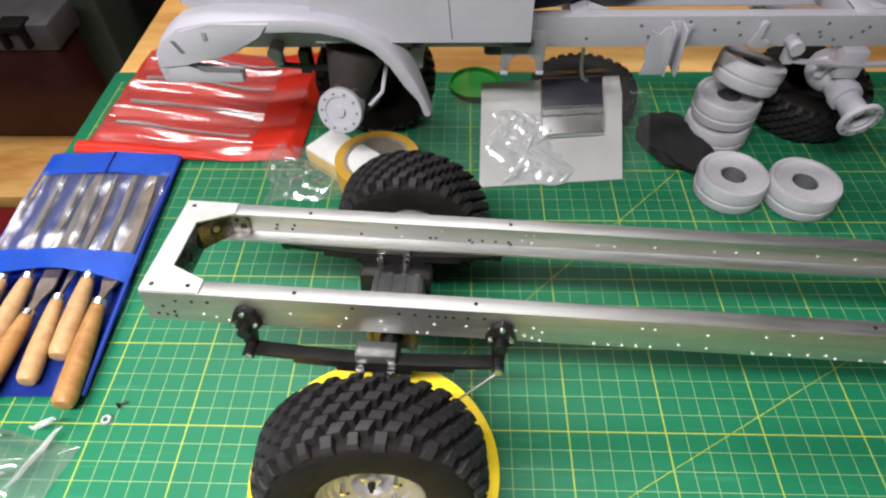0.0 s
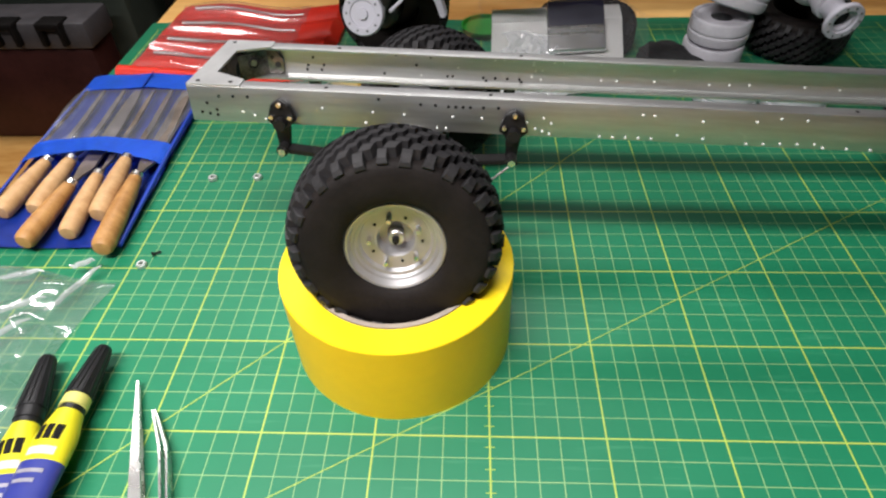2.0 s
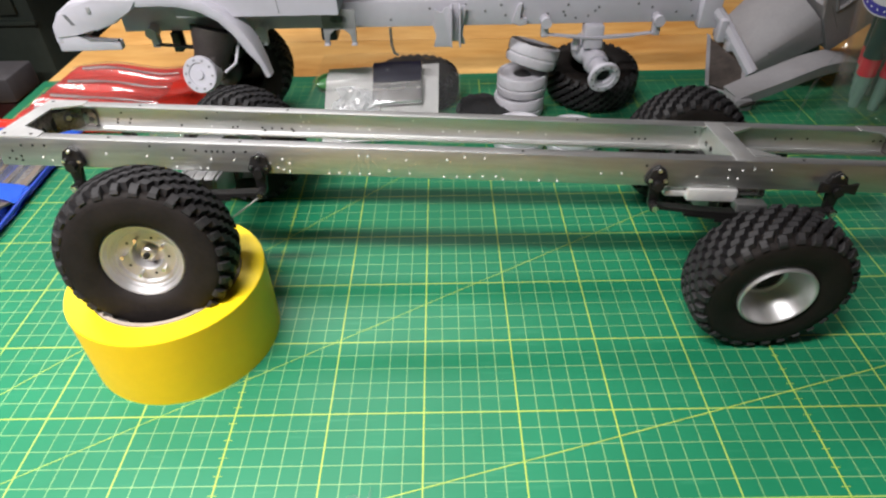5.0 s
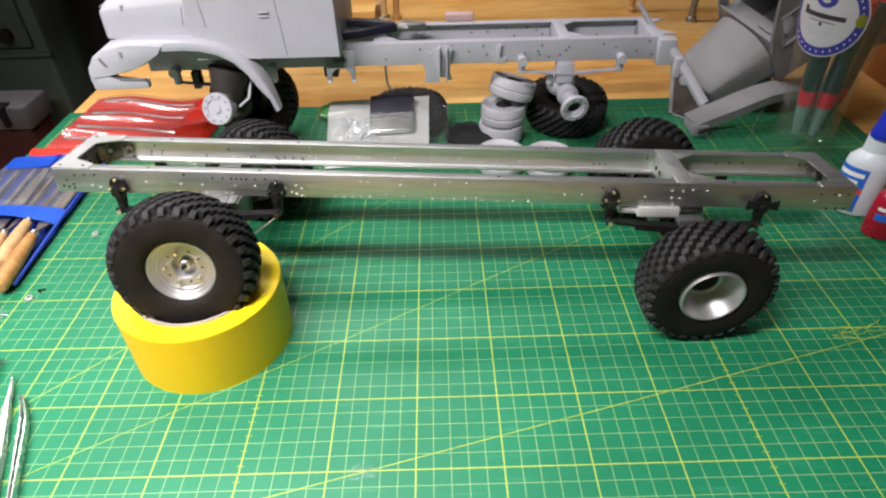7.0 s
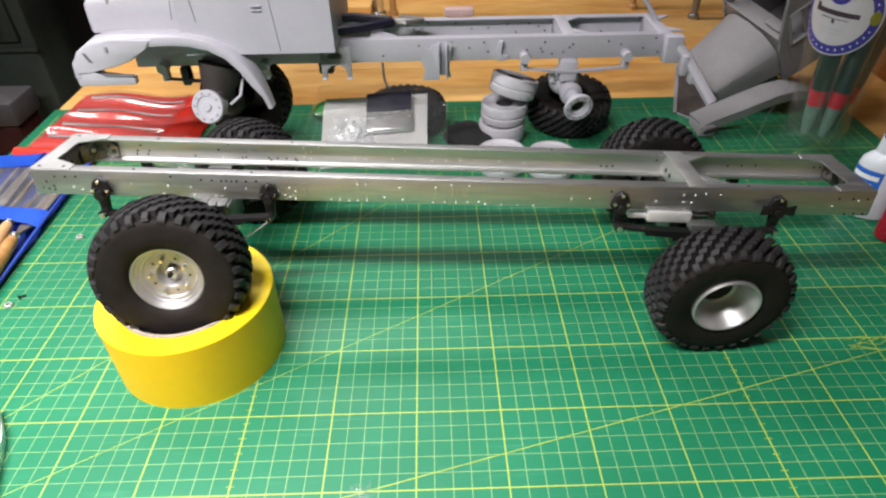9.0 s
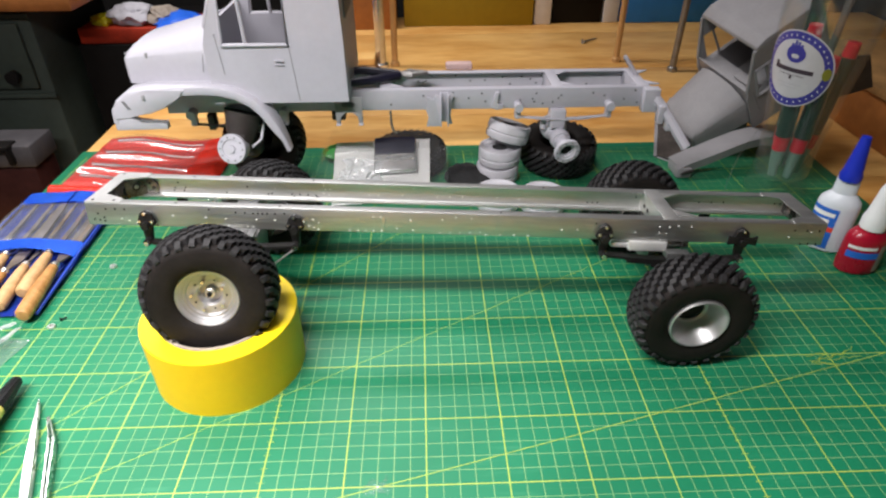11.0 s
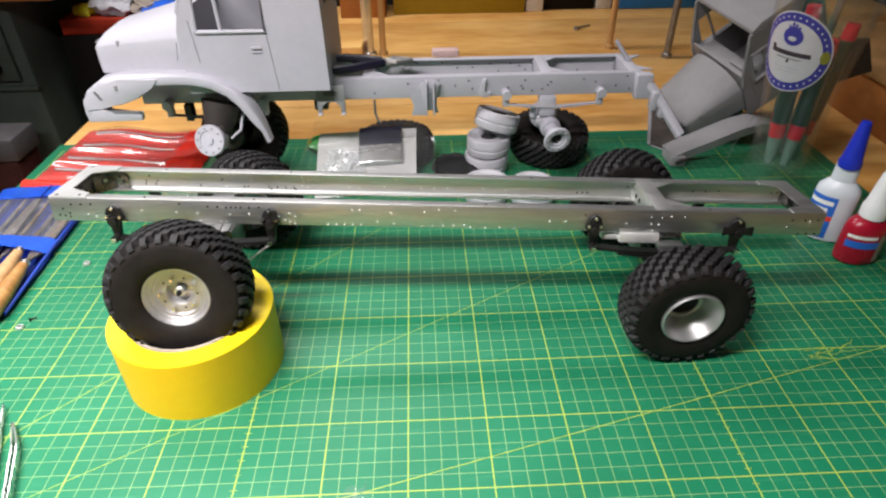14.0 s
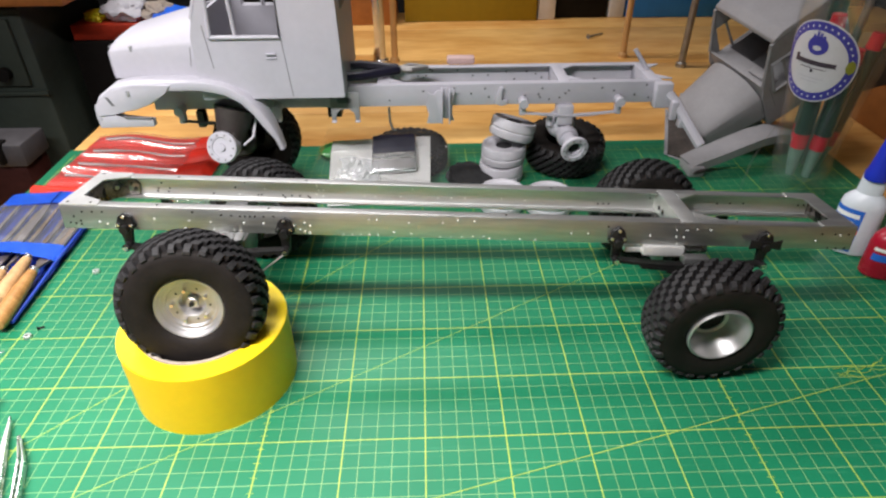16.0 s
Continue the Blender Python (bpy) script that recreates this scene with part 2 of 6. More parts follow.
M_BOTRED = mat("red_bottle", (0.34, 0.006, 0.024), 0.28, vary=0.1)
M_TUBEY = mat("yellow_tube", (0.68, 0.62, 0.02), 0.35, vary=0.06)
M_TUBEC = mat("pale_yellow_collar", (0.62, 0.58, 0.16), 0.4, vary=0.06)
M_TUBEN = mat("navy_tube", (0.03, 0.04, 0.22), 0.35, vary=0.08)
M_PBLACK = mat("black_plastic", (0.012, 0.012, 0.013), 0.35, vary=0.2, scale=60)
M_CASE = mat("black_case", (0.008, 0.0068, 0.0064), 0.6, vary=0.3, scale=25, bump=0.1, spec=0.2)
M_CASE2 = mat("dark_maroon_case", (0.050, 0.016, 0.014), 0.4, vary=0.3, scale=14, spec=0.3)
M_LATCH = mat("dark_grey_plastic", (0.075, 0.070, 0.075), 0.45, vary=0.2, scale=40)
M_GREENM = mat("green_machine_paint", (0.044, 0.058, 0.048), 0.55, vary=0.2, scale=10)
M_ORANGE = mat("orange_wood", (0.36, 0.13, 0.032), 0.5, vary=0.25, scale=12)
M_YBOX = mat("olive_yellow_box", (0.36, 0.25, 0.012), 0.5, vary=0.1, scale=12)
M_BBOX = mat("blue_box", (0.02, 0.21, 0.60), 0.45, vary=0.12, scale=12)
# wall tones set by light: paler for bounce, near-black for the unlit backdrop
M_WALL_BOUNCE = mat("bounce_wall", (0.40, 0.39, 0.37), 0.9, vary=0.08, scale=4)
M_WALL = mat("unlit_wall", (0.018, 0.016, 0.015), 0.85, vary=0.2, scale=4)
M_CEIL = mat("bounce_ceiling", (0.42, 0.41, 0.40), 0.9, vary=0.06, scale=5)
M_CARPET = mat("grey_floor", (0.10, 0.09, 0.08), 0.9, vary=0.2, scale=10)
M_PENG = mat("dark_green_pen", (0.010, 0.030, 0.026), 0.35, vary=0.15)
M_TIP = mat("pale_pen_tip", (0.16, 0.25, 0.21), 0.4, vary=0.1)
M_PENR = mat("red_band", (0.52, 0.010, 0.030), 0.35, vary=0.1)
M_LABELP = mat("purple_label", (0.05, 0.045, 0.30), 0.4, vary=0.1)
M_LABELW = mat("dull_white_label", (0.56, 0.55, 0.58), 0.5, vary=0.06, scale=60)
M_INK = mat("label_ink", (0.05, 0.035, 0.05), 0.5, vary=0.2)
M_FOAM = mat("black_foam", (0.010, 0.010, 0.011), 0.9, vary=0.3, scale=80, bump=0.5, bscale=400)
M_DULLP = mat("dull_paper", (0.05, 0.035, 0.03), 0.8, vary=0.3, scale=40)
M_CRATE = mat("orange_red_crate", (0.35, 0.028, 0.010), 0.5, vary=0.3, scale=20)
M_ROD = mat("wood_rod", (0.55, 0.31, 0.12), 0.5, vary=0.2, scale=20, stretch=(1, 1, 0.2))
M_GREENP = mat("green_plastic", (0.02, 0.30, 0.03), 0.4, vary=0.15)
M_MAROON = mat("red_cover", (0.40, 0.03, 0.035), 0.5, vary=0.12)


# ---- building helpers ----
def mesh_of(name, bm, material, smooth=True, angle=35):
    me = bpy.data.meshes.new(name)
    bmesh.ops.recalc_face_normals(bm, faces=bm.faces)
    lim = radians(angle)
    for f in bm.faces:
        f.smooth = smooth
    if smooth:
        for e in bm.edges:
            if len(e.link_faces) == 2 and e.calc_face_angle(0) > lim:
                e.smooth = False
    bm.to_mesh(me)
    bm.free()
    me.materials.append(material)
    return me


def thing(name, m, label, category, group="", kind=""):
    ob = new(name)
    ob.empty_display_size = 0.01
    ob.matrix_world = m
    WORLD[ob] = m.copy()
    return tagged(ob, label, category, group, kind)


WORLD = {}


def part(name, bm, material, parent, label="", m=None, smooth=True):
    """Links a bmesh (or mesh) as one mesh under parent; its vertices lie in the parent's space, or at m in it."""
    me = bm if isinstance(bm, bpy.types.Mesh) else mesh_of(name, bm, material, smooth)
    ob = new(name, me)
    ob.parent = parent
    ob.matrix_basis = m if m is not None else Matrix.Identity(4)
    return tagged(ob, label)


def solo(name, bm, material, m, label, category, group="", kind="", smooth=True):
    me = bm if isinstance(bm, bpy.types.Mesh) else mesh_of(name, bm, material, smooth)
    ob = new(name, me)
    ob.matrix_world = m
    return tagged(ob, label, category, group, kind)


def box(bm, lo, hi, bevel=0.0, seg=2, m=None):
    c = [(a + b) / 2 for a, b in zip(lo, hi)]
    d = [b - a for a, b in zip(lo, hi)]
    r = bmesh.ops.create_cube(bm, size=1.0, matrix=Matrix.LocRotScale(c, None, d))
    vs = r["verts"]
    if bevel > 0:
        es = list({e for v in vs for e in v.link_edges})
        r2 = bmesh.ops.bevel(bm, geom=es, offset=bevel, segments=seg, affect="EDGES", profile=0.5)
        vs = list({v for f in r2["faces"] for v in f.verts} | {v for v in vs if v.is_valid})
    if m is not None:
        bmesh.ops.transform(bm, matrix=m, verts=[v for v in vs if v.is_valid])
    return bm


def cyl(bm, a, b, r1, r2=None, n=16, caps=True):
    a, b = Vector(a), Vector(b)
    d = b - a
    m = Matrix.Translation((a + b) / 2) @ d.to_track_quat("Z", "Y").to_matrix().to_4x4()
    bmesh.ops.create_cone(bm, cap_ends=caps, segments=n, radius1=r1, radius2=r1 if r2 is None else r2, depth=d.length, matrix=m)
    return bm


def lathe(bm, prof, n=48, m=None, axis="Z", close=False):
    """Turns a profile of (radius, height) about an axis."""
    rings = []
    for r, h in prof:
        ring = []
        for k in range(n):
            a = 2 * math.pi * k / n
            p = Vector((r * math.cos(a), r * math.sin(a), h))
            if axis == "Y":
                p = Vector((p.x, p.z, -p.y))
            ring.append(bm.verts.new(m @ p if m is not None else p))
        rings.append(ring)
    pairs = list(zip(rings, rings[1:]))
    if close:
        pairs.append((rings[-1], rings[0]))
    for p, q in pairs:
        for k in range(n):
            j = (k + 1) % n
            bm.faces.new((p[k], p[j], q[j], q[k]))
    if not close:
        for ring, (r, h) in ((rings[0], prof[0]), (rings[-1], prof[-1])):
            if r < 0.002:
                bm.faces.new(ring)
    return bm


def prism(bm, poly, axis, lo, hi, bevel=0.0):
    """A polygon in the two other axes, drawn out along axis from lo to hi."""
    def at(u, v, w):
        return {"x": (w, u, v), "y": (u, w, v), "z": (u, v, w)}[axis]
    a = [bm.verts.new(at(u, v, lo)) for u, v in poly]
    b = [bm.verts.new(at(u, v, hi)) for u, v in poly]
    n = len(poly)
    fs = [bm.faces.new(a), bm.faces.new(b[::-1])]
    for k in range(n):
        fs.append(bm.faces.new((a[k], b[k], b[(k + 1) % n], a[(k + 1) % n])))
    if bevel > 0:
        es = list({e for f in fs for e in f.edges})
        bmesh.ops.bevel(bm, geom=es, offset=bevel, segments=2, affect="EDGES", profile=0.5)
    return bm


def pipe(bm, pts, r, n=8, taper=None):
    """A round bar along points."""
    rings = []
    pts = [Vector(p) for p in pts]
    for k, p in enumerate(pts):
        d = (pts[min(k + 1, len(pts) - 1)] - pts[max(k - 1, 0)]).normalized()
        q = d.to_track_quat("Z", "Y")
        rr = r if taper is None else taper[k]
        rings.append([bm.verts.new(p + q @ Vector((rr * math.cos(2 * math.pi * j / n), rr * math.sin(2 * math.pi * j / n), 0))) for j in range(n)])
    for p, q in zip(rings, rings[1:]):
        for k in range(n):
            bm.faces.new((p[k], p[(k + 1) % n], q[(k + 1) % n], q[k]))
    bm.faces.new(rings[0])
    bm.faces.new(rings[-1][::-1])
    return bm


def sheet(bm, w, h, nx, ny, fn, thick=0.0):
    """A sheet of nx by ny cells over (0..w, 0..h), lifted by fn(x, y) -> (x, y, z)."""
    g = [[bm.verts.new(fn(w * i / nx, h * j / ny)) for i in range(nx + 1)] for j in range(ny + 1)]
    for j in range(ny):
        for i in range(nx):
            bm.faces.new((g[j][i], g[j][i + 1], g[j + 1][i + 1], g[j + 1][i]))
    if thick:
        bmesh.ops.solidify(bm, geom=bm.faces[:], thickness=thick)
    return bm


I4 = Matrix.Identity(4)
B = bmesh.new

# ---- setting ----
TABLE_Z = -0.003


def setting():
    bm = B()
    box(bm, (-2.0, -1.6, -0.78), (2.4, 2.6, -0.74))
    solo("floor", bm, M_CARPET, I4, "dull grey workshop floor in shadow", "floor", kind="structure")
    # added walls: south and east unseen and paler to bounce light, others near-black
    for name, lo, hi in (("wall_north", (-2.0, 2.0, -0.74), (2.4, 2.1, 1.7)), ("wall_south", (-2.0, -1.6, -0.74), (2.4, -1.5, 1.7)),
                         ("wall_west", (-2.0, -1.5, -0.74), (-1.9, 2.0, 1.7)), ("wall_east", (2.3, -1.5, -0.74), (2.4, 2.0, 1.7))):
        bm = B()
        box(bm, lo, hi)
        solo(name, bm, M_WALL if name in ("wall_north", "wall_west") else M_WALL_BOUNCE, I4, "plain wall added to close the room", "wall", kind="structure")
    # unseen ceiling, added with a tone chosen for its bounce light
    bm = B()
    box(bm, (-2.0, -1.6, 1.7), (2.4, 2.1, 1.8))
    solo("ceiling", bm, M_CEIL, I4, "unseen pale ceiling added to bounce lamp light", "ceiling", kind="structure")


setting()


def workbench():
    t = thing("workbench", pose(0.3, 0.4, -0.74), "solid pine workbench with a varnished knotty top", "workbench")
    t2 = pose(-0.3, -0.4, 0.74)
    widths = [0.19, 0.21, 0.17, 0.162, 0.2, 0.19, 0.21, 0.2]
    y = -0.40
    for k, w in enumerate(widths):
        if y > 1.04:
            break
        hi = min(y + w, 1.06)
        x0 = -0.3118
        bm = B()
        box(bm, (x0, y + 0.0003, TABLE_Z - 0.027), (1.05, hi - 0.0003, TABLE_Z), 0.0012)
        part("plank", bm, M_PINE, t, m=t2)
        y = hi
    for x, yy in ((-0.28, -0.33), (0.98, -0.33), (-0.28, 0.98), (0.98, 0.98)):
        bm = B()
        box(bm, (x - 0.035, yy - 0.035, -0.74), (x + 0.035, yy + 0.035, TABLE_Z - 0.028), 0.003)
        part("leg", bm, M_PINE_END, t, m=t2)


workbench()


def cutting_mat():
    t = thing("cutting_mat", pose(0, 0, 0), "green cutting mat printed with a yellow centimetre grid", "cutting mat")
    bm = B()
    box(bm, (-0.3113, -0.166, TABLE_Z), (0.566, 0.426, 0.0), 0.001)
    part("sheet", bm, M_MAT, t)
    # angle lines from the corner of the grid
    ox, oy = -0.30, -0.15
    for deg in (15, 30, 45):
        a = radians(deg)
        d = Vector((math.cos(a), math.sin(a), 0))
        long = min(0.85 / d.x, 0.56 / d.y)
        n = Vector((-d.y, d.x, 0)) * (0.00022 if deg == 30 else 0.0003)
        p, q = Vector((ox, oy, 0.00012)) + d * 0.02, Vector((ox, oy, 0.00012)) + d * long
        bm = B()
        bm.faces.new([bm.verts.new(v) for v in (p - n, q - n, q + n, p + n)])
        part("angle_line", bm, M_LINE, t)
    for x in (0.0, 0.30):
        bm = B()
        for k in range(-30, 84):
            y = k * 0.005
            w = 0.0022 if k % 2 else 0.0014
            box(bm, (x - w, y - 0.0002, 0.0001), (x + w, y + 0.0002, 0.00015))
        part("scale_ticks", bm, M_LINE, t)


cutting_mat()


def scuffs():
    """A rubbed yellow scribble of print near the front edge of the grid."""
    rnd = random.Random(21)
    m = bpy.data.objects["cutting_mat"]
    for k in range(9):
        x, y = 0.394 + rnd.uniform(-0.016, 0.014), 0.046 + rnd.uniform(-0.005, 0.005)
        a = rnd.uniform(-0.5, 0.6)
        n = 6
        pts = [(x + 0.0035 * i * math.cos(a), y + 0.0035 * i * math.sin(a) + rnd.uniform(-0.0012, 0.0012), 0.0002) for i in range(n)]
        bm = B()
        pipe(bm, pts, 0.00028, 4)
        part("scuff", bm, M_LINE, m)


scuffs()


# ---- wheels of the models ----
TR, TW = 0.0432, 0.0305      # tyre radius and width


def tyre_mesh():
    bm = B()
    w = TW / 2
    prof = [(0.0200, w * 0.62), (0.0203, w * 0.80), (0.0216, w * 0.90), (0.0245, w * 0.98), (0.0290, w * 1.02), (0.0335, w * 1.02), (0.0362, w * 0.985), (0.0376, w * 0.93), (0.0384, w * 0.84), (0.0389, w * 0.5), (0.0390, 0.0)]
    prof = prof + [(r, -y) for r, y in prof[-2::-1]]
    lathe(bm, prof, 72, axis="Y", close=True)
    return mesh_of("tyre", bm, M_RUBBER, angle=60)


def tread_mesh():
    """Slanting bars of four stepped blocks on each half; the shoulder lugs reach down the side, long and short by turns."""
    bm = B()
    n = 29
    w = TW / 2
    st = 2 * math.pi / n
    rnd = random.Random(4)

    def crown(y):
        return TR + 0.0006 - 0.0040 * max(0, (abs(y) / w - 0.36) / 0.64) ** 2

    def block(sec, a0, a1, skew, s):
        """A cross-section of (y, r) drawn round the wheel from a0 to a1, its crown drawn in a little."""
        ends = []
        for a, pull in ((a0, 1), (a1, -1)):
            ring = []
            for y, r, top in sec:
                aa = a + skew * (y / w - 0.5) + (pull * st * 0.07 if top else 0)
                ring.append(bm.verts.new((r * math.cos(aa), s * y, r * math.sin(aa))))
            ends.append(ring)
        p, q = ends
        k = len(sec)
        bm.faces.new(p)
        bm.faces.new(q[::-1])
        for i in range(k):
            bm.faces.new((p[i], q[i], q[(i + 1) % k], p[(i + 1) % k]))

    def slab(y0, y1):
        e = (y1 - y0) * 0.06
        return [(y0, 0.0385, False), (y0 + e, crown(y0), True), ((y0 + y1) / 2, crown((y0 + y1) / 2), True), (y1 - e, crown(y1), True), (y1, 0.0385, False)]

    lean = 1.7 * st

    def bar(sec, s, mid, wide, slope, shift=0.0):
        """One block of a slanting bar: the bar leans on round the wheel from row to row, in small steps."""
        c = s * -lean * mid + shift - s * -slope * (mid - 0.5)
        return lambda a: block(sec, a + c - wide / 2, a + c + wide / 2, s * -slope, s)

    for s in (-1, 1):
        for k in range(n):
            a = k * st
            j = rnd.uniform(-0.003, 0.003)
            foot = 0.0374 if k % 2 else 0.0386
            out = w * (1.015 if k % 2 else 1.0)
            bar(slab(0.004 * w, w * 0.25), s, 0.125, st * 0.64, 0.9 * st, j)(a)
            bar(slab(w * 0.25, w * 0.49), s, 0.37, st * 0.64, 0.6 * st, -j)(a)
            bar(slab(w * 0.49, w * 0.72), s, 0.605, st * 0.62, 1.1 * st, j)(a)
            lug = [(w * 0.72, 0.0375, False), (w * 0.73, crown(w * 0.73), True), (w * 0.84, crown(w * 0.84), True), (w * 0.94, crown(w * 0.94) - 0.0001, True),
                   (out - 0.0002, 0.0390, True), (out, foot, False), (w * 0.93, foot - 0.0012, False)]
            bar(lug, s, 0.85, st * (0.56 if k % 2 else 0.50), 0.2 * st)(a)
    return mesh_of("tread", bm, M_TREAD, smooth=False)


def rim_mesh_front():
    bm = B()
    lathe(bm, [(0.0196, 0.012), (0.0206, -0.0120), (0.0206, -0.0150), (0.0198, -0.0158), (0.0190, -0.0154), (0.0178, -0.0128), (0.0170, -0.0124),
               (0.0163, -0.0112), (0.0150, -0.0110), (0.0141, -0.0094), (0.0085, -0.0090), (0.0078, -0.0086), (0.0070, -0.0040), (0.0001, -0.0036)], 56, axis="Y")
    return mesh_of("rim", bm, M_RIM, angle=20)


def rim_mesh_rear():
    bm = B()
    lathe(bm, [(0.0196, 0.012), (0.0206, -0.0120), (0.0206, -0.0150), (0.0198, -0.0158), (0.0190, -0.0152), (0.0182, -0.0128), (0.0152, -0.0050),
               (0.0120, 0.0005), (0.0102, 0.0014), (0.0100, 0.012)], 56, axis="Y")
    return mesh_of("rim", bm, M_RIM, angle=20)


ME_TYRE, ME_TREAD, ME_RIMF, ME_RIMR = tyre_mesh(), tread_mesh(), rim_mesh_front(), rim_mesh_rear()


def wheel_on(parent, m, style):
    """A wheel under parent; its axis is local y, its outer face towards -y."""
    inv = WORLD[parent].inverted()
    w = part("wheel", ME_TYRE, None, parent, "chunky black rubber tyre", m=inv @ m)
    part("tread", ME_TREAD, None, w)
    if style == "front":
        deep = Matrix.Translation((0, 0.0034, 0))
        part("rim", ME_RIMF, None, w, "turned bright metal rim", m=deep)
        bm = B()
        lathe(bm, [(0.0034, -0.0046), (0.0034, -0.0080), (0.0028, -0.0086), (0.0020, -0.0086), (0.0001, -0.0086)], 32, axis="Y")
        part("hub", bm, M_STEEL, w, "turned metal hub", m=deep)
        bm = B()
        cyl(bm, (0, -0.0086, 0), (0, -0.0106, 0), 0.0016, n=6)
        cyl(bm, (0, -0.0106, 0), (0, -0.0122, 0), 0.0008, n=10)
        part("hub_nut", bm, M_BLACK, w, "dark steel axle nut", m=deep)
        for k in range(5):
            a = 2 * math.pi * k / 5 + 0.5
            bm = B()
            p = Vector((0.0106 * math.cos(a), 0, 0.0106 * math.sin(a)))
            cyl(bm, p + Vector((0, -0.0088, 0)), p + Vector((0, -0.0132, 0)), 0.0010, n=8)
            part("bolt", bm, M_CHROME, w, m=deep)
            a += math.pi / 5
            p = Vector((0.0108 * math.cos(a), 0, 0.0108 * math.sin(a)))
            bm = B()
            cyl(bm, p + Vector((0, -0.0088, 0)), p + Vector((0, -0.0094, 0)), 0.0007, n=8)
            part("bolt_hole", bm, M_HOLE, w, m=deep)
    elif style == "none":
        bm = B()
        lathe(bm, [(0.0206, 0.010), (0.0206, -0.012), (0.018, -0.008), (0.0001, -0.007)], 32, axis="Y")
        part("rim", bm, M_PBLACK, w, "black rim")
    elif style == "rear":
        part("rim", ME_RIMR, None, w, "deep dished bright metal rim, empty in the middle")
        # near-black plug paints the shade of the rim's empty middle
        bm = B()
        cyl(bm, (0, 0.0026, 0), (0, 0.0070, 0), 0.0101, n=24)
        box(bm, (-0.0118, 0.0004, 0.003), (-0.004, 0.0024, 0.0075))
        part("rim_hole", bm, M_HOLE, w)
    return w


# ---- bare model chassis in front ----


def chassis_frame():
    ya, pi_, ro = -0.0331, -0.0386, -0.1107
    u = Vector((math.cos(ya) * math.cos(pi_), math.sin(ya) * math.cos(pi_), math.sin(pi_)))
    v0 = Vector((-math.sin(ya), math.cos(ya), 0))
    w0 = u.cross(v0)
    v = math.cos(ro) * v0 + math.sin(ro) * w0
    w = u.cross(v)
    m = Matrix((u, v, w)).transposed().to_4x4()
    m.translation = (-0.1351, 0.1065, 0.1098)
    return m


CH = chassis_frame()
L, W, H, FL, TH = 0.5268, 0.0576, 0.0167, 0.0077, 0.0013


def rail(parent, near):
    s = 1 if near else -1
    v0 = 0.0 if near else W
    poly = [(0, 0), (FL, 0), (FL, -TH), (TH, -TH), (TH, -H + TH), (FL, -H + TH), (FL, -H), (0, -H)]
    poly = [(v0 + s * a, b) for a, b in poly]
    bm = B()
    prism(bm, poly, "x", 0, L, 0.0003)
    ob = part("rail", bm, M_ALU, parent, "brushed aluminium channel rail drilled with many small holes")
    out = v0 - s * 0.00012       # outer web face
    inn = v0 + s * (TH + 0.00012)
    return ob, out, inn


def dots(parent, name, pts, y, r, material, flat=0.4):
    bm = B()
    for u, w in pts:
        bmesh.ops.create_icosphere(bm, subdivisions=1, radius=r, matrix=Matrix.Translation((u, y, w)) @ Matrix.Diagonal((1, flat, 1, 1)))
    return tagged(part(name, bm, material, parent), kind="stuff")


